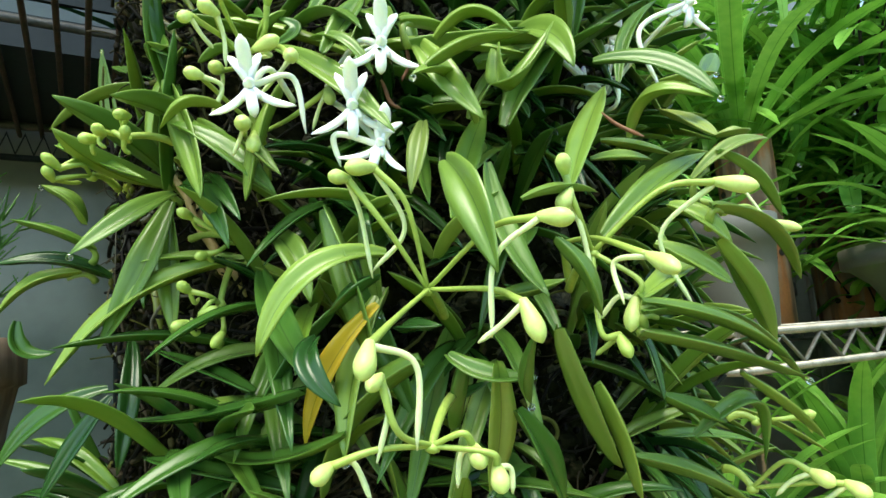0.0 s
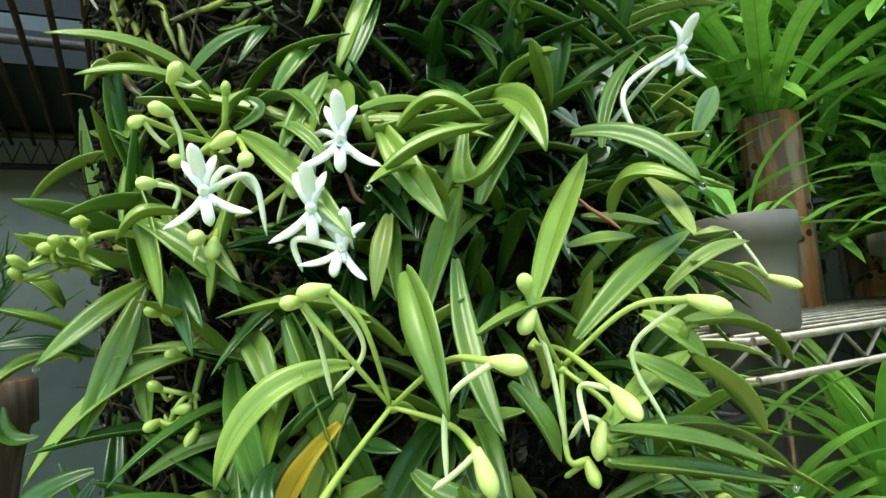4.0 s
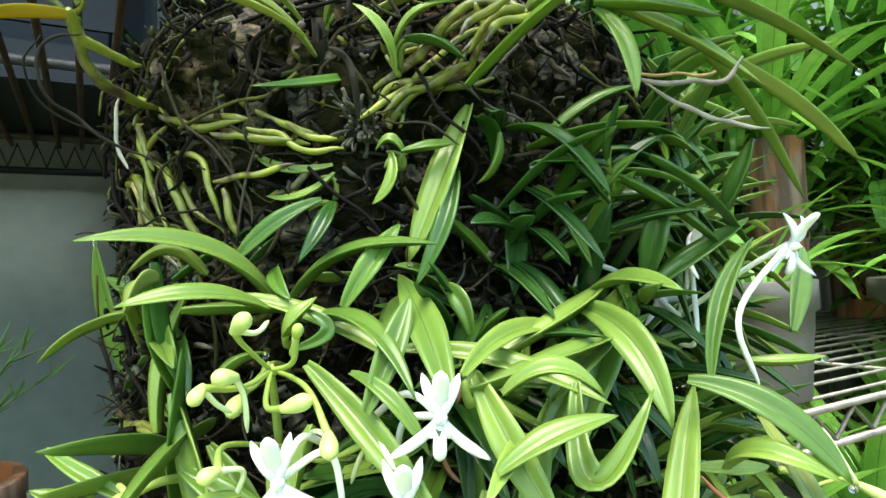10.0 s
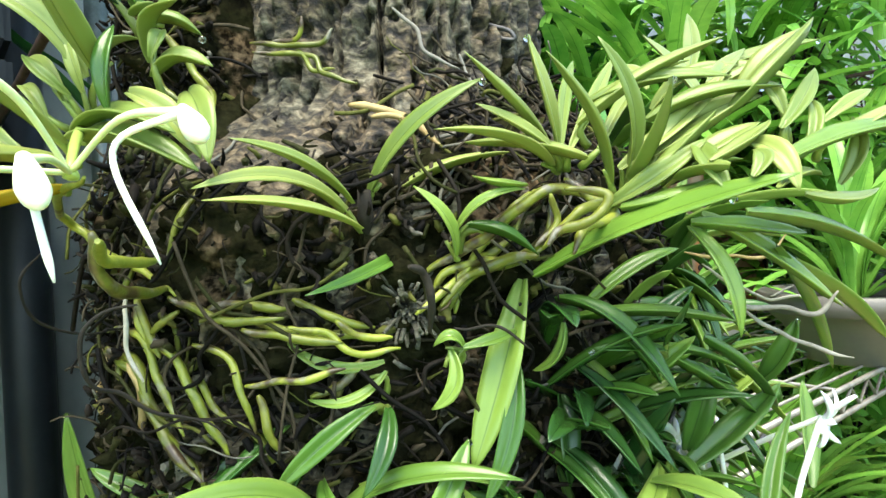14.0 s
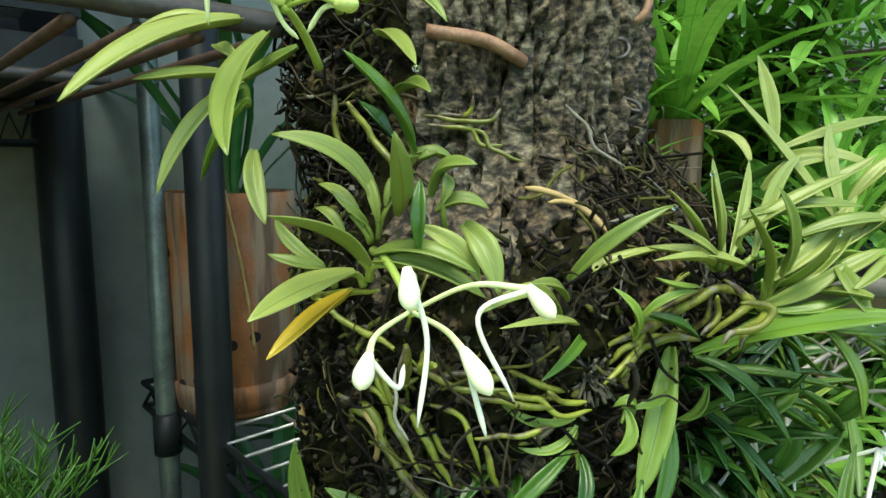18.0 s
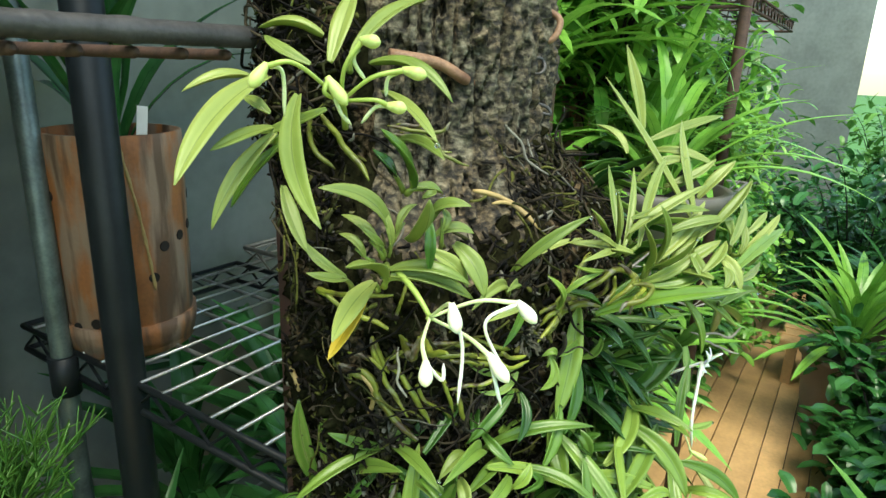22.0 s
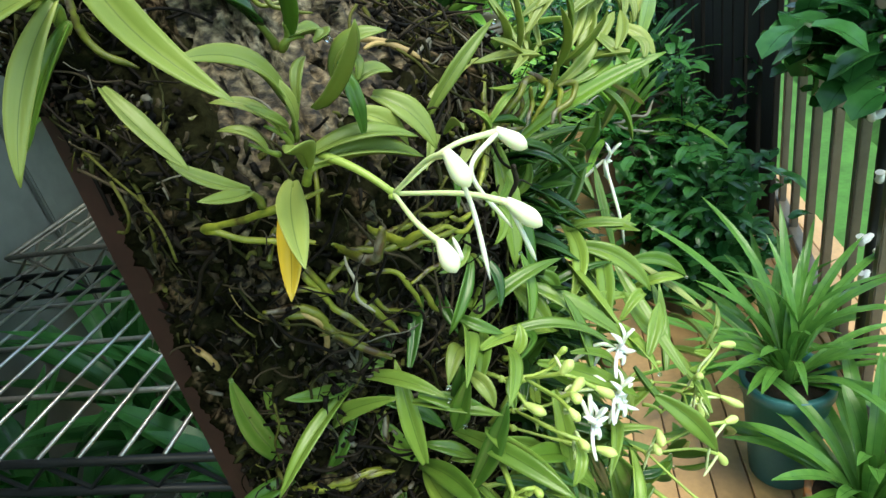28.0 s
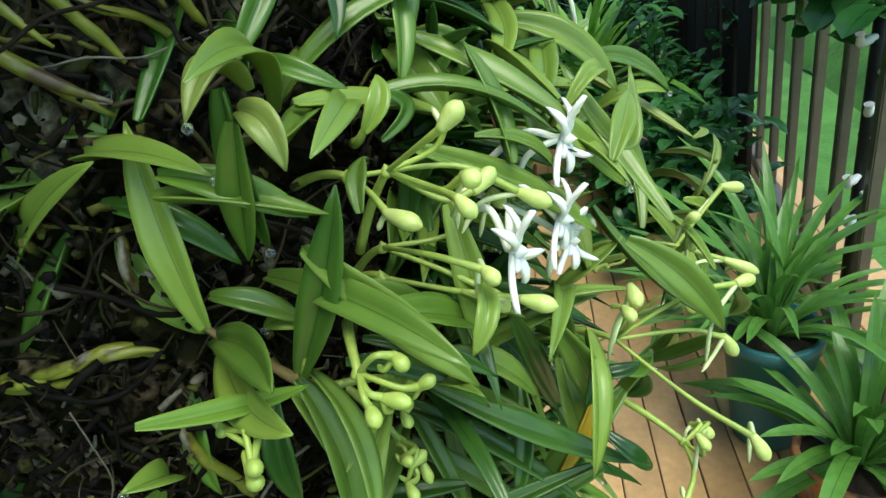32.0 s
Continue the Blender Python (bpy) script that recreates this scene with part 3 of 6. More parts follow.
tube(bm, chain([(0.05, 0.016, 1.364), (0.052, 0.002, 1.363), (0.056, -0.002, 1.37), (0.058, 0.0, 1.378), (0.056, 0.014, 1.384)], 5), 0.0022, 10)
tagged(part("hook", bm, NAIL, None), "rusty wire hook in the log", "hook")


# ---- wire shelf rack ----
def wire_shelf(name, x0, x1, y0, y1, z, wires, rim, label, step=0.043, drop=0.036, radius=0.0022):
    s = thing(name, (0, 0, 0), label, "shelf")
    for y in (y0, y1):
        for dz in (0, -drop):
            bm = bmesh.new()
            tube(bm, [(x0, y, z + dz), (x1, y, z + dz)], 0.0042, 8)
            part("side_bar", bm, rim, s)
    for x in (x0, x1):
        for dz in (0, -drop):
            bm = bmesh.new()
            tube(bm, [(x, y0, z + dz), (x, y1, z + dz)], 0.0042, 8)
            part("end_bar", bm, rim, s)
    for y in (y0, y1):
        n = int((x1 - x0) / 0.034)
        bm = bmesh.new()
        tube(bm, [(x0 + (x1 - x0) * i / n, y, z - 0.004 - (drop - 0.008) * (i % 2)) for i in range(n + 1)], 0.0024, 6)
        part("zigzag", bm, rim, s)
    for x in (x0, x1):
        n = int((y1 - y0) / 0.034)
        bm = bmesh.new()
        tube(bm, [(x, y0 + (y1 - y0) * i / n, z - 0.004 - (drop - 0.008) * (i % 2)) for i in range(n + 1)], 0.0024, 6)
        part("zigzag", bm, rim, s)
    n = int((y1 - y0) / step)
    bm = bmesh.new()
    tube(bm, [(x0, 0, z + 0.004), (x1, 0, z + 0.004)], radius, 8)
    first = part("wire", bm, wires, s)
    first.location.y = y0 + 0.5 * step
    for i in range(1, n):
        b = new("wire", first.data)
        b.parent = s
        b.location.y = y0 + (i + 0.5) * step
    for k in range(1, 4):
        bm = bmesh.new()
        x = x0 + (x1 - x0) * k / 4
        tube(bm, [(x, y0, z - 0.002), (x, y1, z - 0.002)], 0.003, 6)
        part("cross_bar", bm, wires, s)
    return s


wire_shelf("wire_shelf", 0.02, 0.395, 0.115, 0.77, 0.965, CHROME, BLACK, "chrome wire rack shelf with black rim, slightly rusty")
wire_shelf("wire_shelf", 0.4, 1.9, 0.1, 0.75, 0.998, RIM, RIM, "chrome wire rack shelf holding the potted orchids")
# the upper shelf: a thick front rod and rusty wires under it
s = thing("upper_shelf", (0, 0, 0), "upper rack shelf with thick grey front rod and rusty wires", "shelf")
for y, r in ((0.12, 0.0062), (0.42, 0.005), (0.74, 0.0062)):
    bm = bmesh.new()
    n = 150
    tube(bm, [(-0.75 + 0.655 * i / n, y + 0.0005 * noise.noise(Vector((i * 0.4, y, 0))), 1.357) for i in range(n + 1)],
         [r * (1 + 0.09 * noise.noise(Vector((i * 0.35, y * 9, 3))) + 0.22 * max(0, noise.noise(Vector((i * 0.21, y * 5, 8)))) ** 2) for i in range(n + 1)], 12)
    part("rod", bm, IRON, s)
bm = bmesh.new()
tube(bm, [(0, 0.122, 1.3475), (0, 0.125, 1.347), (0, 0.755, 1.347), (0, 0.758, 1.347)], [0.0012, 0.0031, 0.0031, 0.0012], 8)
first = part("wire", bm, RUST, s)
first.location.x = -0.74
for i in range(1, 24):
    b = new("wire", first.data)
    b.parent = s
    b.location.x = -0.74 + i * 0.0275
bm = bmesh.new()
tube(bm, [(-0.1 - 0.011 * i, 0.74, 1.345 - 0.03 * (i % 2)) for i in range(50)], 0.003, 6)
part("zigzag", bm, BLACK, s)
bm = bmesh.new()
tube(bm, [(-0.75, 0.74, 1.31), (-0.095, 0.74, 1.31)], 0.005, 8)
part("rod", bm, BLACK, s)
wire_shelf("wire_shelf", 1.36, 2.4, 0.1, 0.76, 1.53, RUST, RUST, "upper wire rack shelf of rusty brown wires")
wire_shelf("wire_shelf", 0.04, 1.35, 0.115, 0.75, 0.56, CHROME, BLACK, "lower wire rack shelf, dark and shaded")


def upright(name, x, y, r, z0, z1, material, label, square=False, collars=()):
    s = thing(name, (x, y, 0), label, "post")
    bm = bmesh.new()
    if square:
        box(bm, -r, r, -r, r, z0, z1, 0.004)
    else:
        tube(bm, [(0, 0, z0), (0, 0, z1)], r, 20)
    part("tube", bm, material, s)
    for z in collars:
        bm = bmesh.new()
        tube(bm, [(0, 0, z - 0.025), (0, 0, z + 0.03)], r * 1.35, 20)
        part("collar", bm, BLACK, s)
    return s


upright("rack_post", 0.017, 0.503, 0.021, 0.0, 2.0, BLACK, "black coated steel rack post")
upright("rack_post", 0.006, 0.634, 0.013, 0.0, 2.0, POST_STEEL, "dull chrome rack post by the wall", False, (0.54, 0.935))
upright("rack_post", -0.065, 0.77, 0.03, 0.0, 2.0, BLACK, "dark steel rack post near the wall")
upright("rack_post", -0.049, 0.1365, 0.0115, 0.0, 2.0, BROWN, "brown painted steel post behind the log", True)
upright("rack_post", 1.36, 0.1, 0.014, 0.0, 2.0, RUST, "rusty brown rack post")
upright("rack_post", 1.35, 0.76, 0.013, 0.0, 2.0, CHROME, "dull chrome rack post")


# ---- pots ----
def pot(name, x, y, z, r0, r1, h, material, label, holes=0, saucer=0.0):
    s = thing(name, (x, y, z), label, "pot")
    bm = bmesh.new()
    lip = 1.0 if holes else 1.055
    prof = [(r0 * 0.96, 0.0), (r0, 0.004), (r0 + (r1 - r0) * 0.5, h * 0.5), (r1 * (2 - lip) ** 0.5, h - 0.032), (r1 * lip, h - 0.03), (r1 * lip, h - 0.001), (r1 * lip * 0.985, h), (r1 * 0.93, h), (r1 * 0.9, h - 0.03)]
    n = 40
    rows = []
    for r, zz in prof:
        rows.append([bm.verts.new((r * math.cos(2 * math.pi * i / n), r * math.sin(2 * math.pi * i / n), zz)) for i in range(n)])
    for a, b in zip(rows, rows[1:]):
        for i in range(n):
            bm.faces.new((a[i], a[(i + 1) % n], b[(i + 1) % n], b[i])).smooth = True
    bm.faces.new(rows[0][::-1])
    body = part("body", bm, material, s)
    bm = bmesh.new()
    bmesh.ops.create_circle(bm, cap_ends=True, segments=n, radius=r1 * 0.91, matrix=Matrix.Translation((0, 0, h - 0.02)))
    part("soil", bm, SOIL, s)
    if saucer:
        bm = bmesh.new()
        tube(bm, [(0, 0, 0.002), (0, 0, 0.03), (0, 0, 0.045)], [saucer * 0.93, saucer, saucer], 40)
        part("saucer", bm, material, s)
    for k in range(holes):
        a = 2 * math.pi * (k * 0.381966)
        zz = h * (0.14 + 0.72 * ((k * 0.7549) % 1))
        rr = r0 + (r1 - r0) * zz / h
        # Each hole is a dark plug; the shade inside it is its colour.
        bm = bmesh.new()
        tube(bm, [Vector((math.cos(a), math.sin(a), 0)) * (rr - 0.003) + Vector((0, 0, zz)), Vector((math.cos(a), math.sin(a), 0)) * (rr + 0.0012) + Vector((0, 0, zz))], 0.0068, 12)
        part("hole", bm, HOLE, body)
    return s


def strap_plant(name, at, n, length, width, label, material=STRAP, spread=70, seed=1, lean=(0, 0), kind=""):
    """A tuft of long arching leaves."""
    rng = random.Random(seed)
    s = thing(name, at, label, "plant", kind=kind)
    for i in range(n):
        bm = bmesh.new()
        yaw = i * 137.5 + rng.uniform(-20, 20)
        pitch = 90 - spread * (0.15 + 0.85 * rng.random())
        d = aim(yaw, pitch) + Vector((*lean, 0))
        L = length * rng.uniform(0.65, 1.1)
        base = Vector((math.cos(radians(yaw)), math.sin(radians(yaw)), 0)) * 0.012
        tip = base + d * L + Vector((0, 0, -L * 0.3 * rng.random()))
        blade(bm, base, tip, width * rng.uniform(0.7, 1.2), L * rng.uniform(0.1, 0.2), (0, 0, 1), 0.25, 10, flat=True)
        part("leaf", bm, material, s)
    return s


pot("terracotta_pot", 0.1, 0.625, 0.96, 0.08, 0.084, 0.29, TERRA, "tall weathered terracotta orchid pot with round holes, on the wire shelf", 22, 0.0845)
strap_plant("orchid", (0.1, 0.625, 1.22), 18, 0.42, 0.02, "orchid with long dark strap leaves in the terracotta pot", BUSH, 60, 3)
pot("terracotta_pot", 1.04, 0.485, 1.0, 0.053, 0.056, 0.38, TERRA, "tall terracotta tube pot with round holes on the rack", 18)
pot("terracotta_pot", 1.54, 0.59, 1.0, 0.068, 0.072, 0.34, TERRA, "tall terracotta tube pot with round holes on the rack", 18)
pot("plastic_pot", 0.485, 0.16, 1.0, 0.044, 0.053, 0.123, GREY_POT, "grey-brown plastic flower pot on the rack")
pot("bowl_pot", 0.995, 0.15, 1.0, 0.075, 0.135, 0.112, GREY_POT, "wide dark grey-brown bowl pot on the rack")
for k, (x, y, z, n, length, width, lean) in enumerate(((0.485, 0.16, 1.1, 7, 0.16, 0.02, (0.3, 0.1)), (0.995, 0.15, 1.095, 24, 0.36, 0.026, (0.15, -0.1)),
        (1.04, 0.485, 1.36, 16, 0.45, 0.036, (-0.2, -0.3)), (1.54, 0.59, 1.32, 16, 0.5, 0.036, (-0.2, -0.3)))):
    strap_plant("orchid", (x, y, z), n, length, width, "bright green strap-leaved orchid in a pot on the rack", STRAP, 78, 20 + k, lean)
for k, (x, y, z, n, length, width) in enumerate(((0.95, 0.66, 1.0, 18, 0.5, 0.036), (0.78, 0.5, 1.0, 14, 0.42, 0.034), (1.3, 0.64, 1.0, 30, 0.62, 0.034), (1.35, 0.3, 1.0, 30, 0.5, 0.03),
        (0.6, 0.3, 0.57, 30, 0.36, 0.026), (0.85, 0.25, 0.57, 34, 0.4, 0.028), (1.1, 0.3, 0.57, 30, 0.42, 0.03), (0.3, 0.45, 0.57, 30, 0.34, 0.03), (0.4, 0.65, 0.57, 26, 0.4, 0.034), (0.16, 0.3, 0.57, 26, 0.3, 0.03), (0.15, 0.6, 0.57, 26, 0.32, 0.034),
        # Plants at z 0 are added to darken the floor below the rack.
        (0.1, 0.4, 0.0, 40, 0.6, 0.045), (0.35, 0.35, 0.0, 40, 0.6, 0.045), (0.05, 0.65, 0.0, 40, 0.6, 0.045), (-0.2, 0.55, 0.0, 40, 0.6, 0.045), (0.6, 0.5, 0.0, 40, 0.6, 0.045), (-0.14, 0.36, 0.0, 46, 0.8, 0.045), (-0.32, 0.62, 0.0, 40, 0.8, 0.045))):
    pot("plastic_pot", x, y, z, 0.045, 0.055, 0.1, BLACK, "small dark plastic pot among the leaves on the rack")
    # From k 7, darker BUSH leaves put the under-rack shade into the colour.
    strap_plant("orchid", (x, y, z + 0.09), n, length, width, "dense green strap-leaved orchid on the shelf rack", STRAP if k < 7 else BUSH, 85, 30 + k)
pot("plastic_pot", 0.84, -0.5, 0.0, 0.07, 0.092, 0.29, BLUE_POT, "blue-green plastic flower pot on the deck")
strap_plant("potted_lily", (0.84, -0.5, 0.27), 46, 0.42, 0.022, "dense green strap-leaved plant in the blue-green pot", LILY, 85, 7)
pot("terracotta_pot", 0.62, -0.58, 0.0, 0.08, 0.1, 0.16, TERRA, "orange terracotta pot on the deck by the fence")
strap_plant("potted_lily", (0.62, -0.58, 0.14), 40, 0.36, 0.03, "lush bright green long-leaved plant in a terracotta pot", LILY, 88, 8)
strap_plant("potted_lily", (1.15, -0.56, 0.05), 50, 0.42, 0.024, "grassy green strap-leaved plant by the fence", LILY, 80, 9)
pot("plastic_pot", 2.35, -0.3, 0.0, 0.12, 0.16, 0.34, GREY_POT, "grey plastic pot at the far end of the deck")
strap_plant("potted_lily", (2.35, -0.3, 0.32), 50, 0.55, 0.035, "green strap-leaved plant in a grey pot", STRAP, 85, 10)


def bush(name, at, size, n, leaf, label, seed, material=BUSH, narrow=0.5):
    """A shrub of many small leaves on thin twigs, one uneven mass."""
    rng = random.Random(seed)
    s = thing(name, at, label, "shrub")
    bm = bmesh.new()
    bw = bmesh.new()
    twigs = []
    for i in range(max(10, n // 40)):
        d = Vector((rng.uniform(-1, 1), rng.uniform(-1, 1), rng.uniform(0.15, 1.0)))
        e = Vector((d.x * size[0], d.y * size[1], d.z * size[2])) * rng.uniform(0.6, 1.05)
        line = bend((e.x * 0.1, e.y * 0.1, 0), (e.x * 0.4, e.y * 0.4, e.z * 0.8), e, 5)
        tube(bw, line, [0.006 - 0.0009 * k for k in range(6)], 5)
        twigs.append(line)
    for i in range(n):
        line = twigs[i % len(twigs)]
        k = rng.random() ** 0.6 * 4.99
        p = line[int(k)].lerp(line[int(k) + 1], k % 1) + Vector((rng.uniform(-1, 1), rng.uniform(-1, 1), rng.uniform(-1, 1))) * leaf * 0.8
        d = Vector((rng.uniform(-1, 1), rng.uniform(-1, 1), rng.uniform(-0.5, 0.6))).normalized()
        L = leaf * rng.uniform(0.6, 1.2)
        blade(bm, p, p + d * L, L * narrow * rng.uniform(0.7, 1.2), L * 0.15, (0, 0, 1), 0.2, 4 if leaf < 0.13 else 7, flat=True)
    part("foliage", bm, material, s)
    part("wood", bw, ROOT_DARK, s)
    return s


bush("shrub", (1.75, -0.5, 0.0), (0.42, 0.3, 0.6), 1500, 0.085, "dense dark green leafy shrub on the deck", 11)
bush("shrub", (2.3, -0.55, 0.0), (0.4, 0.3, 0.75), 1500, 0.07, "dense dark green leafy shrub beside the fence", 12)
bush("shrub", (2.9, 0.3, 0.0), (0.5, 0.45, 0.9), 1800, 0.07, "leafy green shrub at the end of the deck", 13, STRAP)
bush("shrub", (1.75, 0.45, 0.0), (0.4, 0.3, 1.6), 2400, 0.08, "tall leafy bright green shrub behind the rack", 14, STRAP)
bush("shrub", (1.1, 0.72, 1.0), (0.6, 0.08, 0.95), 1900, 0.085, "climbing green foliage above the rack", 16, BUSH)
bush("shrub", (1.45, 0.45, 1.25), (0.4, 0.3, 0.7), 800, 0.19, "tall plant with long narrow green leaves on the rack", 21, STRAP, 0.16)
bush("shrub", (1.0, 0.68, 1.25), (0.4, 0.12, 0.5), 420, 0.2, "plant with long narrow bright green leaves on the rack", 22, STRAP, 0.17)
bush("shrub", (2.2, 0.6, 0.0), (0.4, 0.4, 2.0), 2200, 0.12, "tall dark leafy shrub behind the rack", 23, BUSH)
bush("shrub", (3.5, -0.3, -0.03), (0.45, 0.6, 1.1), 2200, 0.09, "dense dark green shrub past the end of the deck", 33)
bush("shrub", (4.4, -0.2, -0.1), (0.8, 1.2, 1.0), 2600, 0.11, "large green shrub beyond the deck", 15)
bush("shrub", (4.8, 1.6, -0.1), (0.8, 1.2, 1.9), 2600, 0.12, "large green shrub beyond the wall", 17)
bush("shrub", (5.0, -0.5, -0.1), (0.6, 0.5, 1.5), 2200, 0.1, "large mid-green shrub far beyond the deck", 34, LILY)
bush("shrub", (3.4, 0.38, 0.0), (0.3, 0.3, 1.7), 1300, 0.12, "tall light green plant beyond the rack", 35, STRAP, 0.25)
bush("climbing_vine", (1.75, -0.95, 0.75), (0.75, 0.12, 0.75), 200, 0.12, "broad dark green vine leaves hanging over the fence", 18, BUSH, 0.8)
bush("climbing_vine", (1.22, -0.7, 0.8), (0.3, 0.08, 0.45), 130, 0.1, "broad dark green vine leaves on the fence top", 28, BUSH, 0.85)
s = thing("fern", (1.28, 0.2, 1.12), "light green fern with feathery fronds among the rack plants", "fern")
rng = random.Random(44)
for k in range(9):
    d = aim(150 + k * 28 + rng.uniform(-8, 8), rng.uniform(10, 45)) * rng.uniform(0.22, 0.32)
    line = bend((0, 0, 0), d * 0.6 + Vector((0, 0, 0.08)), d + Vector((0, 0, -0.03)), 16)
    bm = bmesh.new()
    tube(bm, line, 0.0012, 5)
    side = d.cross(Vector((0, 0, 1))).normalized()
    for q in range(2, 17):
        for sg in (-1, 1):
            L = 0.055 * math.sin(math.pi * min(1, (q + 2) / 19)) + 0.008
            blade(bm, line[q], line[q] + side * sg * L + d.normalized() * L * 0.35, 0.011, 0.004, (0, 0, 1), 0.15, 4, flat=True)
    part("frond", bm, LILY, s)
bush("shrub", (2.15, 0.32, 0.0), (0.32, 0.3, 2.1), 2300, 0.1, "tall mid-green leafy shrub past the end of the rack", 72, LILY, 0.35)
bush("fern", (1.66, 0.25, 1.0), (0.26, 0.2, 0.5), 620, 0.11, "feathery light green fern at the end of the rack", 71, STRAP, 0.2)
# a low wooden bench at the far end with a grey planter
s = thing("bench", (2.78, -0.3, 0.0), "low orange-brown wooden bench on the deck", "bench")
for k in range(3):
    bm = bmesh.new()
    box(bm, -0.13 + 0.09 * k, -0.045 + 0.09 * k, -0.35, 0.25, 0.18, 0.205, 0.003)
    part("plank", bm, DECK, s)
for x, y in ((-0.1, -0.3), (0.1, -0.3), (-0.1, 0.2), (0.1, 0.2)):
    bm = bmesh.new()
    box(bm, x - 0.02, x + 0.02, y - 0.02, y + 0.02, 0.0, 0.18)
    part("leg", bm, DECK, s)
pot("planter", 2.78, -0.45, 0.206, 0.11, 0.14, 0.2, GREY_POT, "pale grey planter on the wooden bench")
strap_plant("potted_lily", (2.78, -0.45, 0.38), 60, 0.5, 0.035, "dense green plant in the pale grey planter", BUSH, 88, 61)
hedge = thing("grass_bank", (0, 0, 0), "bright green grassy bank beyond the fence", "ground", kind="structure")
bm = bmesh.new()
bmesh.ops.create_grid(bm, x_segments=80, y_segments=24, size=0.5)
for v in bm.verts:
    x, y = v.co.x * 18 + 4, v.co.y + 0.5
    v.co = Vector((x, -1.6 - 3.0 * y + 0.05 * noise.noise(Vector((x * 3, y * 9, 0))), -0.14 + 1.5 * y ** 0.7 + 0.06 * noise.noise(Vector((x * 4, y * 12, 4)))))
part("turf", bm, LAWN, hedge)

pot("plastic_pot", 1.28, 0.2, 1.0, 0.05, 0.062, 0.13, BLACK, "dark plastic pot holding the fern on the rack")

# ---- fence post with white clips ----
s = thing("clip_post", (1.115, -0.765, 0), "black post carrying white plastic clips", "post")
bm = bmesh.new()
tube(bm, [(0, 0, 0), (0, 0, 1.2)], 0.016, 16)
part("tube", bm, BLACK, s)
for k, (z, a, r) in enumerate(((0.76, 0, 0.03), (0.62, 30, 0.024), (0.55, 80, 0.026), (0.46, 10, 0.032), (0.42, 60, 0.03), (0.36, 20, 0.026), (0.69, 70, 0.022))):
    bm = bmesh.new()
    d = Vector((math.cos(radians(a + 120)), math.sin(radians(a + 120)), 0))
    tube(bm, chain([-d * 0.02, d * 0.022 + Vector((0, 0, 0.004)), d * (0.022 + r), d * (0.03 + r) + Vector((0, 0, 0.022))], 4), [0.005 + 0.005 * abs(math.sin(i * 0.9)) for i in range(13)], 10)
    ob = part("clip", bm, WHITE, s)
    ob.location.z = z

# ---- black crate on the upper shelf, feathery plant ----
s = thing("crate", (-0.42, 0.62, 1.362), "black plastic crate on the upper shelf", "crate")
bm = bmesh.new()
box(bm, -0.32, 0.32, -0.12, 0.14, 0.0, 0.006)
part("bottom", bm, BLACK, s)
for x0, x1, y0, y1 in ((-0.32, 0.32, -0.126, -0.12), (-0.32, 0.32, 0.14, 0.146), (-0.326, -0.32, -0.12, 0.14), (0.32, 0.326, -0.12, 0.14)):
    for z0 in (0.0, 0.06, 0.12):
        bm = bmesh.new()
        box(bm, x0, x1, y0, y1, z0, z0 + 0.04)
        part("slat", bm, BLACK, s)
stand = thing("plant_stand", (-0.225, 0.235, -0.015), "slim black metal plant stand", "stand")
for a in (20, 140, 260):
    bm = bmesh.new()
    tube(bm, [aim(a, 0) * 0.1, aim(a, 0) * 0.05 + Vector((0, 0, 0.93))], 0.005, 8)
    part("leg", bm, BLACK, stand)
bm = bmesh.new()
tube(bm, [(0, 0, 0.925), (0, 0, 0.935)], 0.06, 24)
part("top", bm, BLACK, stand)
pot("terracotta_pot", -0.225, 0.235, 0.92, 0.042, 0.055, 0.11, TERRA, "small brown clay pot on the plant stand")
s = thing("feather_plant", (-0.225, 0.235, 1.015), "fluffy plant with fine feathery green stems in a clay pot", "plant")
rng = random.Random(9)
for clump in range(18):
    bm = bmesh.new()
    head = aim(clump * 137.5, rng.uniform(25, 85))
    for i in range(5):
        d = (head + Vector((rng.uniform(-1, 1), rng.uniform(-1, 1), rng.uniform(-0.6, 0.8))) * 0.45).normalized() * rng.uniform(0.07, 0.12)
        line = bend((rng.uniform(-0.02, 0.02), rng.uniform(-0.02, 0.02), 0), d * 0.6 + Vector((0, 0, 0.02)), d, 6)
        tube(bm, line, [0.0013 - 0.00015 * k for k in range(7)], 5)
        for k in range(2, 7):
            for m in range(3):
                e = (d.normalized() + Vector((rng.uniform(-1, 1), rng.uniform(-1, 1), rng.uniform(-0.4, 0.9)))).normalized() * rng.uniform(0.012, 0.026)
                tube(bm, [line[k], line[k] + e], [0.0009, 0.0004], 4, False)
    part("stem", bm, FERN, s)
bm = bmesh.new()
box(bm, -0.006, 0.006, -0.0008, 0.0008, 0, 0.06)
tag = tagged(part("plant_tag", bm, WHITE, None), "white plastic plant label stuck in the terracotta pot", "label")
tag.matrix_world = pose(0.094, 0.552, 1.225, 8, 6, -30)
bm = bmesh.new()
tube(bm, chain([(0.051, 0.53, 1.255), (0.053, 0.523, 1.225), (0.066, 0.525, 1.162), (0.076, 0.528, 1.1), (0.08, 0.528, 1.058)], 5), [0.002 + 0.0006 * math.sin(i * 2.1) for i in range(21)], 7)
tagged(part("dry_twig", bm, ROOT_TAN, None), "dry tan flower stem hanging down the terracotta pot", "stem")


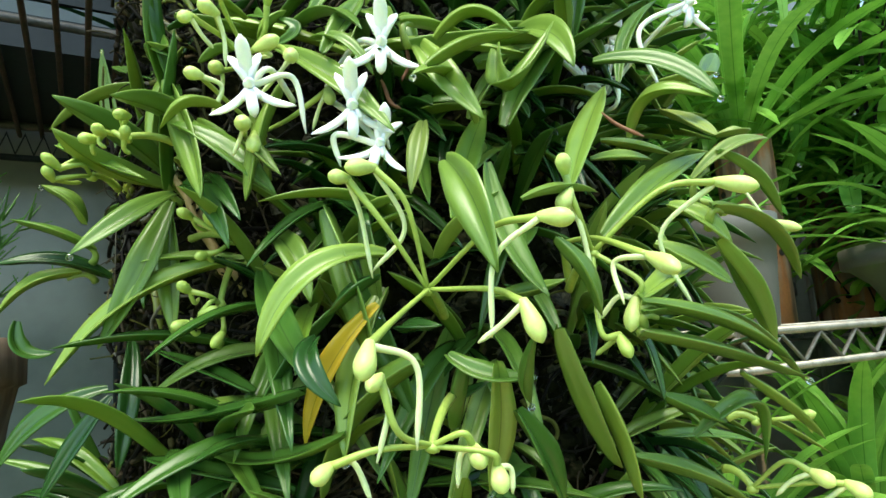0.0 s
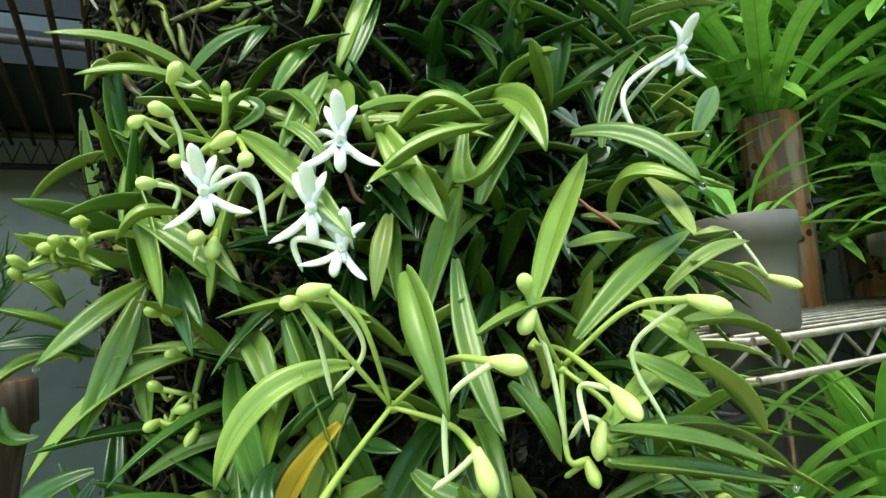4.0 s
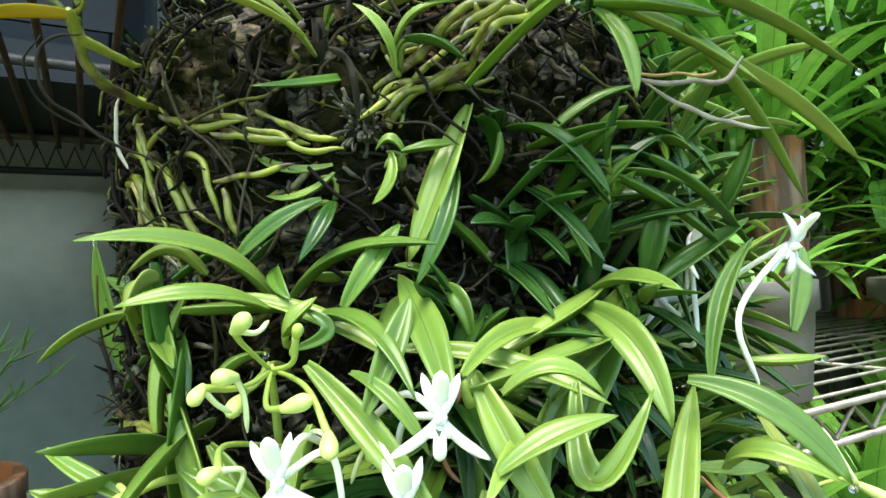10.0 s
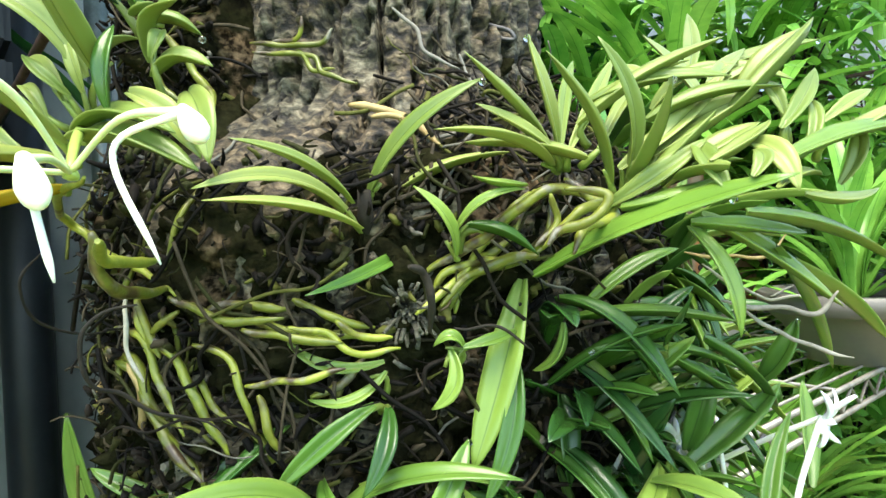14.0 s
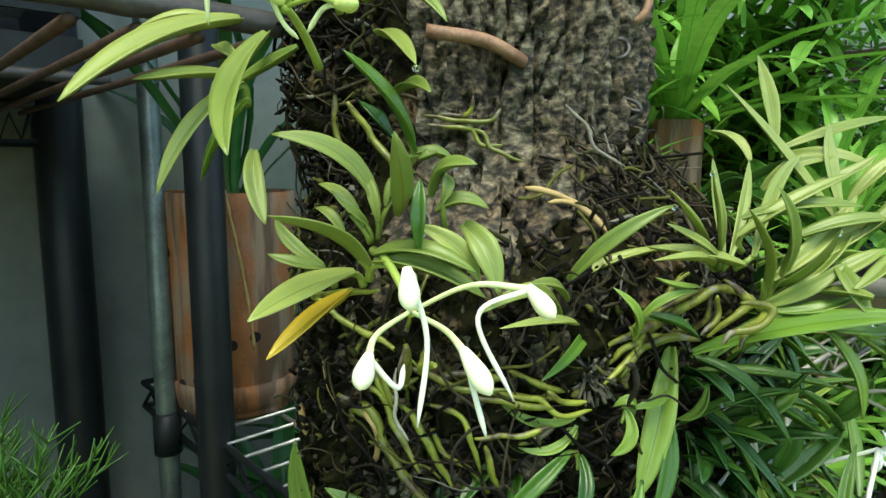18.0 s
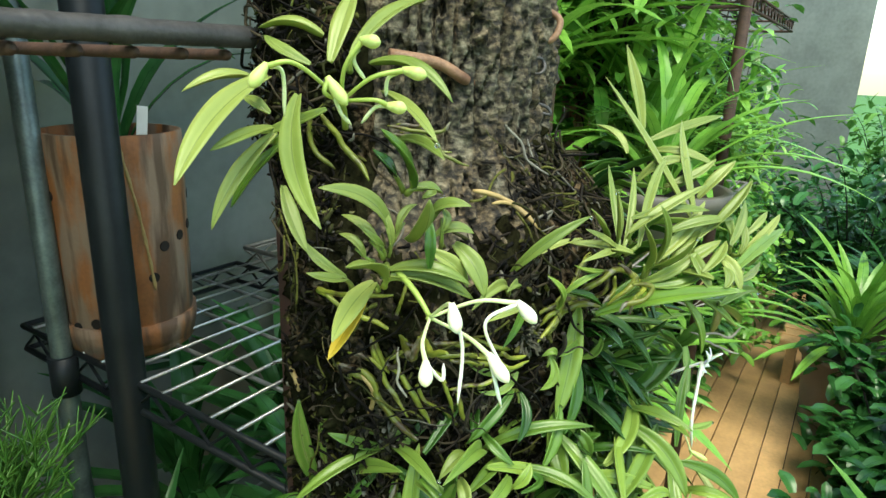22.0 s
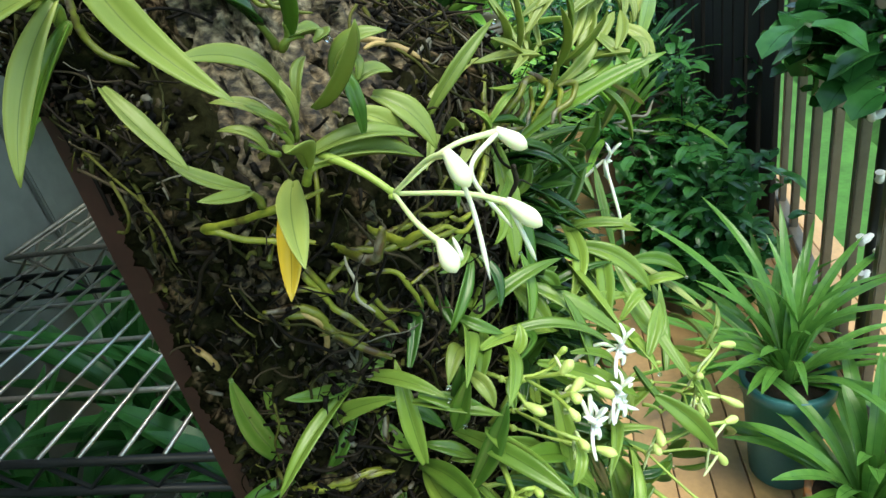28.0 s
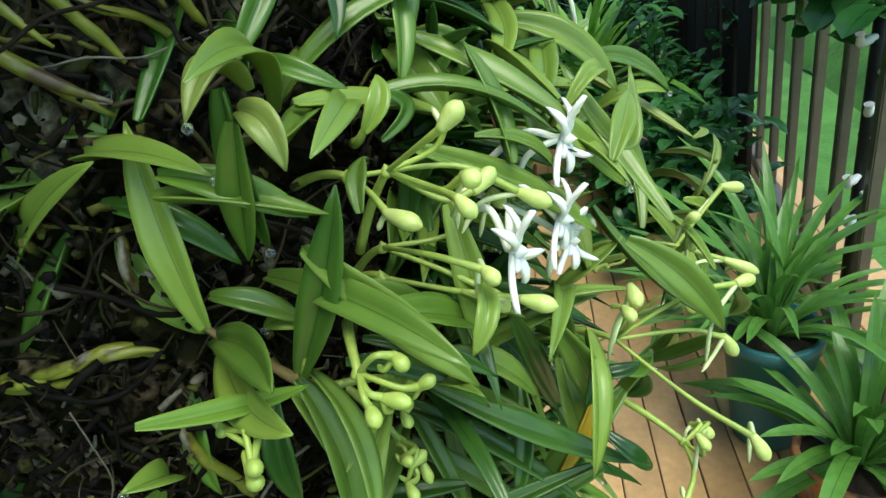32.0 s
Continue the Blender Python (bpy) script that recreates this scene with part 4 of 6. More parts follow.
# ---- orchids on the log ----
def orchid(at, leaves, up, label):
    """A fan orchid; rows of base offset, yaw, pitch, length, width, arch and side bow (mm, degrees) and material."""
    s = thing("fan_orchid", at, label, "orchid", "orchids on the log")
    feet = [Vector(v[:3]) / 1000 for v in leaves]
    for v, foot in zip(leaves, feet):
        near = [q for q in feet if (q - foot).length < 0.013]
        if len(near) < 3:
            continue
        heart = sum(near, Vector()) / len(near)
        d = aim(v[3], v[4])
        low = heart - Vector(up) * 0.007 + (foot - heart) * 0.2
        r = min(0.0016, v[6] * 0.00027)
        bm = bmesh.new()
        tube(bm, bend(low, foot - d * 0.003, foot + d * 0.006, 6), [r * (1.0 - 0.09 * i) for i in range(7)], 8)
        part("leaf_sheath", bm, STALK_GREEN, s)
    for dx, dy, dz, yaw, pitch, length, width, arch, bow, material in leaves:
        bm = bmesh.new()
        base = Vector((dx, dy, dz)) / 1000
        d = aim(yaw, pitch)
        u = Vector(up)
        u = (u - d * u.dot(d)).normalized()
        side = d.cross(u)
        rng = random.Random(int(yaw * 7 + pitch * 3 + length))
        pull = (u * arch + side * bow) / 1000
        tilt = (u + side * rng.uniform(-0.35, 0.35)).normalized()
        strap(bm, base, base + d * length / 1000, pull, width / 1000, tilt, rng.uniform(0.35, 0.62), rng.uniform(-0.3, 0.3), rng.uniform(0.0, 1.0))
        leaf = part("leaf", bm, material, s)
        if int(yaw * 3 + pitch + length) % 7 == 0:
            bm = bmesh.new()
            bmesh.ops.create_icosphere(bm, subdivisions=2, radius=0.0012, matrix=Matrix.Translation(base + d * length / 1000 - Vector((0, 0, 0.0012))))
            smooth(bm)
            part("water_drop", bm, DROP, leaf, "clear hanging water drop")
    return s


def strap(bm, base, tip, pull, width, up, fold, twist, blunt):
    """A thick channelled orchid leaf bowed by pull at its middle."""
    uvs = bm.loops.layers.uv.verify()
    n = 14
    mid = (base + tip) / 2 + 2 * pull
    line = bend(base, mid, tip, n)
    rows = []
    cols = (-1, -0.66, -0.3, 0, 0.3, 0.66, 1)
    for i, p in enumerate(line):
        t = i / n
        end = max(0.0, (t - 0.42) / 0.58)
        w = width / 2 * (0.34 + 0.66 * min(1, t / 0.4) ** 0.7) * max(0.05, max(0.0, 1 - end ** (1.7 + 0.9 * blunt)) ** 0.85)
        tg = (line[min(i + 1, n)] - line[max(i - 1, 0)]).normalized()
        side = tg.cross(up).normalized()
        nrm = side.cross(tg)
        q = Matrix.Rotation(twist * t, 3, tg)
        side, nrm = q @ side, q @ nrm
        fo = fold * (1.55 - 0.9 * t)
        thick = min(0.0016 - 0.0004 * t, w * 0.6)
        top = [bm.verts.new(p + side * w * c * math.cos(fo * (0.6 + 0.4 * (1 - abs(c)))) + nrm * w * (abs(c) ** 0.8 * math.sin(fo) - 0.1 * c * c - 0.07 * max(0, 1 - 5 * abs(c)))) for c in cols]
        low = [bm.verts.new(v.co - nrm * thick * k) for v, k in zip(top, (0.3, 0.85, 1.05, 1.35, 1.05, 0.85, 0.3))]
        rows.append((top, low))

    def quad(vs, us, tv):
        f = bm.faces.new(vs)
        f.smooth = True
        for lp, u, v in zip(f.loops, us, tv):
            lp[uvs].uv = (u, v)
    m = len(cols) - 1
    for i in range(n):
        (a, al), (b, bl) = rows[i], rows[i + 1]
        t0, t1 = i / n, (i + 1) / n
        for k in range(m):
            u0, u1 = (cols[k] + 1) / 2, (cols[k + 1] + 1) / 2
            quad((a[k], a[k + 1], b[k + 1], b[k]), (u0, u1, u1, u0), (t0, t0, t1, t1))
            quad((al[k + 1], al[k], bl[k], bl[k + 1]), (u1, u0, u0, u1), (t0, t0, t1, t1))
        quad((al[0], a[0], b[0], bl[0]), (0, 0, 0, 0), (t0, t0, t1, t1))
        quad((a[m], al[m], bl[m], b[m]), (1, 1, 1, 1), (t0, t0, t1, t1))
    a, al = rows[-1]
    quad(a + al[::-1], [0.5] * (2 * m + 2), [1] * (2 * m + 2))


def mm(*v):
    return Vector(v) / 1000


KINDS = {"W": (BUD_WHITE, SPUR_WHITE, 3.0), "G": (BUD, SPUR, 2.7), "g": (BUD_GREEN, STALK, 2.1)}


def spray(at, base, buds, label):
    """A flower stalk with buds; rows of stalk middle, neck, tip, spur middle and spur end (mm from the node)."""
    s = thing("flower_spray", at, label, "flower spray", "flower sprays")
    bm = bmesh.new()
    b = mm(*base)
    line = bend(b, b * 0.45 + Vector((0, 0, 0.004)), (0, 0, 0), 8)
    tube(bm, line, [0.0011 + 0.00006 * (8 - i) for i in range(9)], 8)
    ball(bm, (0, 0, -0.002), (0.2, 0.1, 1), 0.004, 0.002)
    part("stalk", bm, STALK, s)
    for *v, kind in buds:
        p, neck, tip, sm, se = (mm(*v[i:i + 3]) for i in range(0, 15, 3))
        bud_mat, spur_mat, r = KINDS[kind]
        r = min(r / 1000, max(0.0016, (tip - neck).length * 0.32))
        bm = bmesh.new()
        pts = chain([(0, 0, 0), p, neck], 7)
        tube(bm, pts, [0.00075 + 0.0005 * (i / len(pts)) ** 2 for i in range(len(pts))], 7)
        ped = part("pedicel", bm, STALK if kind != "W" else SPUR, s)
        bm = bmesh.new()
        d = (tip - neck)
        L = max(d.length, 0.006)
        n = 12
        tube(bm, [neck - d.normalized() * 0.001 + d.normalized() * L * i / n for i in range(n + 1)],
             [r * (0.42 + 0.58 * math.sin(math.pi * min(1, (i / n) * 1.25) / 2)) * max(0.12, max(0.0, 1 - max(0, (i / n - 0.5) / 0.5) ** 2.4) ** 0.6) for i in range(n + 1)], 12)
        bud = part("bud", bm, bud_mat, s)
        bm = bmesh.new()
        pts = chain([neck, sm, se], 8)
        tube(bm, pts, [(0.00095 - 0.0002 * math.sin(3 * i / len(pts))) * (1 - max(0, i / (len(pts) - 1) - 0.85) / 0.15 * 0.75) for i in range(len(pts))], 8)
        part("spur", bm, spur_mat, bud)
    return s


def petal(bm, d, up, length, width, curl, sweep=(0, 0, 0)):
    """A narrow petal from the middle, curling back."""
    d, up = Vector(d).normalized(), Vector(up).normalized()
    tip = d * length + up * (-curl * length) + Vector(sweep) * length
    n = 8
    line = bend((0, 0, 0), d * length * 0.6 + up * curl * 0.35 * length, tip, n)
    side = d.cross(up).normalized()
    rows = []
    for i, p in enumerate(line):
        t = i / n
        w = width / 2 * (0.45 + 0.55 * math.sin(math.pi * min(1, 0.15 + 0.85 * t) * 0.75)) * max(0.18, max(0.0, 1 - max(0, (t - 0.7) / 0.3) ** 2) ** 0.5)
        rows.append([bm.verts.new(p + side * w * c + up * (0.25 * w * (1 - c * c) + h)) for h in (0.0008, -0.0006) for c in (-1, 0, 1)])
    for a, b in zip(rows, rows[1:]):
        for k in (0, 1):
            bm.faces.new((a[k], a[k + 1], b[k + 1], b[k])).smooth = True
            bm.faces.new((a[k + 4], a[k + 3], b[k + 3], b[k + 4])).smooth = True
        bm.faces.new((a[3], a[0], b[0], b[3])).smooth = True
        bm.faces.new((a[2], a[5], b[5], b[2])).smooth = True
    a = rows[-1]
    bm.faces.new((a[0], a[1], a[2], a[5], a[4], a[3]))


def flower(at, top, face, hub, pm, sm, se):
    """An open white flower: top and facing as offsets, hub of its stalk, and its long spur."""
    s = thing("orchid_flower", at, "open pure white orchid flower with narrow petals and long curved spur", "flower", "white orchid flowers")
    up = mm(*top).normalized()
    f = mm(*face)
    f = (f - up * f.dot(up)).normalized()
    side = up.cross(f)
    L = max(0.0115, min(0.0135, mm(*top).length))
    for name, a, length, width, curl, sweep in (("sepal", 91, 1.12, 0.34, -0.1, 0), ("petal", 70, 0.85, 0.2, 0.55, 0.1), ("petal", 111, 0.85, 0.2, 0.55, -0.1), ("sepal", -58, 0.95, 0.21, -0.25, 0.5), ("sepal", 238, 0.95, 0.21, -0.25, -0.5)):
        bm = bmesh.new()
        d = up * math.sin(radians(a)) + side * math.cos(radians(a)) + f * 0.2
        petal(bm, d, f, L * length, L * width, curl, side * sweep + up * 0.3 * abs(sweep) * (1 if a < 0 or a > 180 else 0))
        part(name, bm, PETAL, s)
    bm = bmesh.new()
    for a, length, width in ((-90, 0.95, 0.27), (-60, 0.5, 0.17), (-120, 0.5, 0.17)):
        d = up * math.sin(radians(a)) + side * math.cos(radians(a)) + f * 0.7
        petal(bm, d, f, L * length, L * width, 0.3)
    part("lip", bm, PETAL, s)
    bm = bmesh.new()
    ball(bm, (0, 0, 0), f + up * 0.3, L * 0.36, L * 0.15)
    part("column", bm, PETAL, s)
    bm = bmesh.new()
    pts = chain([-f * 0.001, mm(*pm), mm(*hub)], 8)
    tube(bm, pts, 0.0011, 7)
    part("pedicel", bm, SPUR_WHITE, s)
    bm = bmesh.new()
    pts = chain([-f * 0.001, mm(*sm), mm(*se)], 9)
    tube(bm, pts, [(0.0012 - 0.0003 * i / len(pts)) * (1 - max(0, i / (len(pts) - 1) - 0.85) / 0.15 * 0.75) for i in range(len(pts))], 8)
    part("spur", bm, SPUR_WHITE, s)
    return s


def root(at, pts, radius, material):
    """One thick aerial root, uneven along its length."""
    names = {ROOT: ("aerial_root", "thick yellow-green aerial root gripping the log"), ROOT_TAN: ("aerial_root", "tan dry aerial root on the log"),
             ROOT_GREY: ("twig", "dry grey-brown twig on the log"), ROOT_DARK: ("dead_root", "thin blackened dead root on the log"),
             STEM: ("dry_twig", "dry red-brown dead stem among the leaves")}
    name, label = names[material]
    bm = bmesh.new()
    line = chain([mm(*p) for p in pts], 9)
    rng = random.Random(len(pts) * 31 + int(pts[-1][0]))
    ph = rng.uniform(0, 9)
    k = len(line) - 1
    line = [p + Vector((noise.noise(p * 90 + Vector((ph, 0, 0))), noise.noise(p * 90 + Vector((0, ph, 5))), noise.noise(p * 90 + Vector((3, 1, ph))))) * 0.0016 for p in line]
    tube(bm, line, [radius / 1000 * (1 + 0.07 * math.sin(i * 0.5 + ph) + 0.04 * math.sin(i * 1.3)) * (1 - 0.7 * max(0, (i / k - 0.82) / 0.18)) * (1 - 0.6 * max(0, (0.15 - i / k) / 0.15)) for i in range(k + 1)], 9)
    ob = part(name, bm, material, None)
    ob.location = at
    return tagged(ob, label, "root", "roots on the log")


# ---- matted roots on the log ----
def crawl(seed, yaw, z, length, step, lift, sink=0.0, drop=0.4):
    """A root that wanders over the log's surface from a place, mostly downwards."""
    rng = random.Random(seed)
    a = rng.uniform(0, 360)
    pts = []
    n = max(4, int(length / step))
    w = rng.uniform(-2.0, 2.0)
    for i in range(n):
        pts.append(log_point(yaw, z, lift + column(yaw, z) + 0.002 * math.sin(i * 0.8 + seed)))
        a += rng.uniform(-48, 48) + w
        dz = (-drop + 1.25 * math.sin(radians(a))) * step * 0.85
        yaw += math.degrees(math.cos(radians(a)) * step / 0.1)
        z += dz
    return pts


mats = (("green_root_mat", ROOT, 14, 0.0012, 0.035, 0.012, "tangle of green and olive aerial roots over the bark"),
        ("dark_root_mat", ROOT_MIX, 480, 0.0007, 0.045, 0.016, "matted thin blackish dead roots covering the log"),
        ("grey_root_mat", WIRY, 200, 0.0005, 0.045, 0.015, "tangle of thin grey-brown dry roots"))
for name, material, count, r, length, high, label in mats:
    s = thing(name, (0, 0, 0), label, "roots", kind="stuff")
    bm = bmesh.new()
    rng = random.Random(count)
    for i in range(count):
        yaw = rng.uniform(176, 330)
        z = rng.uniform(0.9, 1.252 if yaw < 245 else 1.285)
        if i % 6 == 0:
            yaw, z = rng.uniform(140, 184), rng.uniform(1.25, 1.4)
        rr = r * rng.uniform(0.5, 1.5)
        tube(bm, chain(crawl(i + count, yaw, z, length * rng.uniform(0.6, 1.7), 0.009, rng.uniform(-0.002, high)), 3), rr, 6)
    part("roots", bm, material, s)

# crumbly litter of bark chips, stubs and dead moss caked between the roots
s = thing("moss_litter", (0, 0, 0), "crumbly dark litter of bark chips and dead moss on the log", "moss", kind="stuff")
bm = bmesh.new()
rng = random.Random(321)
for i in range(5200):
    yaw = rng.uniform(158, 345)
    z = rng.uniform(0.88, 1.255 if yaw < 245 else 1.29)
    if i % 5 == 0:
        yaw, z = rng.uniform(138, 186), rng.uniform(1.25, 1.42)
    p = log_point(yaw, z, rng.uniform(0.0, 0.012) + column(yaw, z))
    d = Vector((rng.uniform(-1, 1), rng.uniform(-1, 1), rng.uniform(-1, 1))).normalized() * rng.uniform(0.002, 0.008)
    e = d + Vector((rng.uniform(-1, 1), rng.uniform(-1, 1), rng.uniform(-1, 1))) * 0.003
    r = rng.uniform(0.0004, 0.0016)
    tube(bm, [p, p + d * 0.6, p + d * 0.6 + e * 0.6], [r, r * rng.uniform(0.6, 1.4), r * 0.5], 5)
part("litter", bm, ROOT_MIX, s)
bm = bmesh.new()
for i in range(1500):
    yaw = rng.uniform(165, 275)
    z = rng.uniform(0.9, 1.25)
    if i % 5 == 0:
        yaw, z = rng.uniform(140, 184), rng.uniform(1.25, 1.41)
    p = log_point(yaw, z, rng.uniform(0.002, 0.012) + column(yaw, z))
    d = Vector((rng.uniform(-1, 1), rng.uniform(-1, 1), rng.uniform(-1.2, 0.8))).normalized() * rng.uniform(0.005, 0.016)
    e = Vector((rng.uniform(-1, 1), rng.uniform(-1, 1), rng.uniform(-1, 1))) * 0.005
    tube(bm, bend(p, p + d * 0.5 + e, p + d, 4), rng.uniform(0.00018, 0.0005), 4)
part("fibres", bm, WIRY, s)

# the dry tangle on the shoulder of the log
s = thing("root_tangle", (0, 0, 0), "wiry tangle of grey dead roots on the log's shoulder", "roots", kind="stuff")
bm = bmesh.new()
rng = random.Random(77)
for i in range(90):
    pts = crawl(900 + i, rng.uniform(240, 306), rng.uniform(1.25, 1.3), rng.uniform(0.02, 0.05), 0.006, rng.uniform(0.002, 0.014), 0, 0.35)
    tube(bm, chain(pts, 3), rng.uniform(0.0003, 0.001), 5)
for i in range(120):
    a = log_point(rng.uniform(240, 306), rng.uniform(1.24, 1.29), rng.uniform(0.0, 0.01))
    d = Vector((rng.uniform(-1, 1), rng.uniform(-1, 1), rng.uniform(-0.5, 0.5))) * rng.uniform(0.008, 0.022)
    k = Vector((rng.uniform(-1, 1), rng.uniform(-1, 1), rng.uniform(-0.2, 1))) * 0.008
    tube(bm, chain([a, a + d * 0.5 + k, a + d, a + d * 1.3 - k * 0.8], 4), rng.uniform(0.0003, 0.001), 5)
part("roots", bm, WIRY, s)
# a tuft of dry moss and a cut stub on the front of the log
s = thing("moss_tuft", (-0.043, -0.04, 1.199), "grey wiry tuft of dry moss on the log", "moss")
bm = bmesh.new()
rng = random.Random(5)
for i in range(90):
    d = Vector((rng.uniform(-1, 0.6), rng.uniform(-1, 0.6), rng.uniform(-1, 1))).normalized() * rng.uniform(0.006, 0.014)
    e = d + Vector((rng.uniform(-1, 1), rng.uniform(-1, 1), rng.uniform(-1, 1))) * 0.004
    tube(bm, bend((0.004, 0.004, 0), d * 0.7, e, 4), rng.uniform(0.0004, 0.0009), 5)
ball(bm, (0.002, 0.002, -0.008), (0, 0, 1), 0.016, 0.006)
part("tuft", bm, DRY_MOSS, s)
bm = bmesh.new()
tube(bm, [(-0.05, -0.028, 1.222), (-0.055, -0.035, 1.23), (-0.0565, -0.037, 1.239)], [0.003, 0.0028, 0.0022], 9)
tagged(part("stub", bm, ROOT_DARK, None), "dark brown cut stem stub on the log", "stub")


# ---- leaves close to the log ----
def filler(yaw, z, seed, n, length, share):
    """A leafy orchid on the log's side; share is the part of its leaves that are lighter."""
    rng = random.Random(seed)
    at = log_point(yaw, z, 0.008)
    s = thing("fan_orchid", at, "small orchid with a tuft of narrow green leaves on the log", "orchid", "orchids on the log")
    a = radians(yaw)
    out = Vector((math.cos(a), math.sin(a), 0))
    across = Vector((-out.y, out.x, 0))
    lean = rng.uniform(-0.8, 0.8)
    for i in range(n):
        bm = bmesh.new()
        d = (out * rng.uniform(0.3, 1.0) + across * (lean + rng.uniform(-0.9, 0.9)) + Vector((0, 0, rng.uniform(-0.9, 0.75)))).normalized()
        L = length * rng.uniform(0.55, 1.2)
        start = across * rng.uniform(-0.012, 0.012) + Vector((0, 0, rng.uniform(-0.012, 0.012)))
        strap(bm, start, start + d * L, (out * 0.4 + Vector((0, 0, 1.0))) * L * rng.uniform(0.05, 0.16), rng.uniform(0.0065, 0.0098), (out * 0.5 + Vector((0, 0, 0.8))).normalized(), rng.uniform(0.3, 0.55), rng.uniform(-0.4, 0.4), rng.random())
        # Leaves outside share are mostly LEAF_DARK, shade painted as leaf colour.
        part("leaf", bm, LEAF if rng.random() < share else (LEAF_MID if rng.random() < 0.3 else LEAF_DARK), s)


k = 0
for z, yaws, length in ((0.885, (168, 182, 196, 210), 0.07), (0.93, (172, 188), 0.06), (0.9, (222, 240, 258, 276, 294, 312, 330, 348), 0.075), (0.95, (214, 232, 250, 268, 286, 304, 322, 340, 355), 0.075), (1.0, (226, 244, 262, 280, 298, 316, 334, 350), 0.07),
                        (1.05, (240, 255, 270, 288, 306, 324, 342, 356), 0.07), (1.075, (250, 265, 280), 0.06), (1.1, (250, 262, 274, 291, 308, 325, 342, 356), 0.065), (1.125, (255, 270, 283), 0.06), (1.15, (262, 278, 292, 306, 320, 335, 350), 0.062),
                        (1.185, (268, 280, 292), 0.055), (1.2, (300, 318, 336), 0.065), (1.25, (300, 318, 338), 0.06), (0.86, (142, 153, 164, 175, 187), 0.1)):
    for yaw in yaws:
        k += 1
        # share paints the shade by side: few light leaves in front, none low left.
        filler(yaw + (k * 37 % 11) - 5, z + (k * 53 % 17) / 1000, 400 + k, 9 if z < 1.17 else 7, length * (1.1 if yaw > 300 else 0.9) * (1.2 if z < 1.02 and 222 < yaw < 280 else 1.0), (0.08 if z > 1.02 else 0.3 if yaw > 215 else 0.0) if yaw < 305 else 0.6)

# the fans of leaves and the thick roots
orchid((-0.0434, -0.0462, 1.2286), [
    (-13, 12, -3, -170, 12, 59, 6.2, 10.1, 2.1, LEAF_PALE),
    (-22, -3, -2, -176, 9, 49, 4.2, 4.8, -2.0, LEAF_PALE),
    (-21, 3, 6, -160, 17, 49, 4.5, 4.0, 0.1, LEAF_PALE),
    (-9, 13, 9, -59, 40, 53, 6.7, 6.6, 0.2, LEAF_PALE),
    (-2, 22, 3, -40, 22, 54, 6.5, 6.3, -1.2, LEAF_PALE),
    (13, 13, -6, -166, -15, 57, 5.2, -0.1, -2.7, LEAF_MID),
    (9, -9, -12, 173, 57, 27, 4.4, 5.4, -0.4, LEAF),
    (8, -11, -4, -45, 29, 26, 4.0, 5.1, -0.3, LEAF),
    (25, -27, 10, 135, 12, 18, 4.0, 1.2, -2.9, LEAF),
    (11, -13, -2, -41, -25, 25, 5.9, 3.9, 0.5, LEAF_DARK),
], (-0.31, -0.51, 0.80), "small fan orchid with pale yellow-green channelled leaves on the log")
orchid((-0.0011, -0.0819, 1.2447), [
    (-3, 10, 0, -178, 9, 53, 5.3, 5.7, -3.0, LEAF_PALE),
    (3, 15, 6, -175, 32, 51, 5.9, 1.9, -2.5, LEAF_PALE),
    (-5, 6, 8, -176, 66, 35, 5.8, 2.6, -1.0, LEAF_PALE),
    (-7, 5, 4, 155, 30, 31, 4.4, 2.4, -1.3, LEAF_PALE),
    (2, -9, -7, -171, 44, 50, 6.4, 4.2, -2.0, LEAF_PALE),
    (6, -11, -7, -164, 65, 46, 6.6, 5.3, 4.2, LEAF_PALE),
    (7, -11, -6, -120, 41, 39, 6.0, -3.2, 0.6, LEAF_PALE),
    (5, -3, 5, 7, 29, 87, 6.2, 6.6, -3.8, LEAF_PALE),
    (-3, 3, 5, 16, 41, 60, 5.2, 2.5, 0.9, LEAF_PALE),
    (0, -9, -14, -54, 33, 35, 7.3, 2.1, 3.4, LEAF_PALE),
    (-5, 5, 6, 32, 41, 60, 4.9, 1.8, -0.9, LEAF_PALE),
], (-0.43, -0.42, 0.80), "small fan orchid with pale yellow-green channelled leaves on the log")
orchid((0.0144, -0.1182, 1.2285), [
    (-28, 48, -19, -75, 19, 81, 10.0, 2.5, -2.8, LEAF_MID),
    (-6, 6, -5, -86, -66, 35, 6.6, 3.6, -2.6, LEAF),
    (3, -15, 11, -14, 12, 74, 8.1, 3.2, -0.8, LEAF),
    (-8, 4, -4, -24, -6, 42, 7.1, 1.5, 1.9, LEAF_MID),
    (-14, -15, -2, -5, -11, 103, 6.9, 3.6, -1.9, LEAF),
    (-11, -9, 11, 69, -4, 23, 6.2, 1.6, -0.6, LEAF_PALE),
    (4, 21, 20, -49, 26, 35, 7.2, 4.6, 0.6, LEAF_PALE),
    (-9, -3, 13, -11, 26, 30, 6.3, 1.1, 1.9, LEAF_PALE),
    (34, -7, -17, -7, -27, 75, 7.5, 1.7, 0.3, LEAF),
    (16, -10, -12, 9, -33, 94, 6.6, 3.2, -0.9, LEAF),
    (19, -17, 3, -8, 3, 45, 4.9, -1.8, 2.0, LEAF_PALE),
], (-0.50, -0.33, 0.80), "small fan orchid with pale yellow-green channelled leaves on the log")
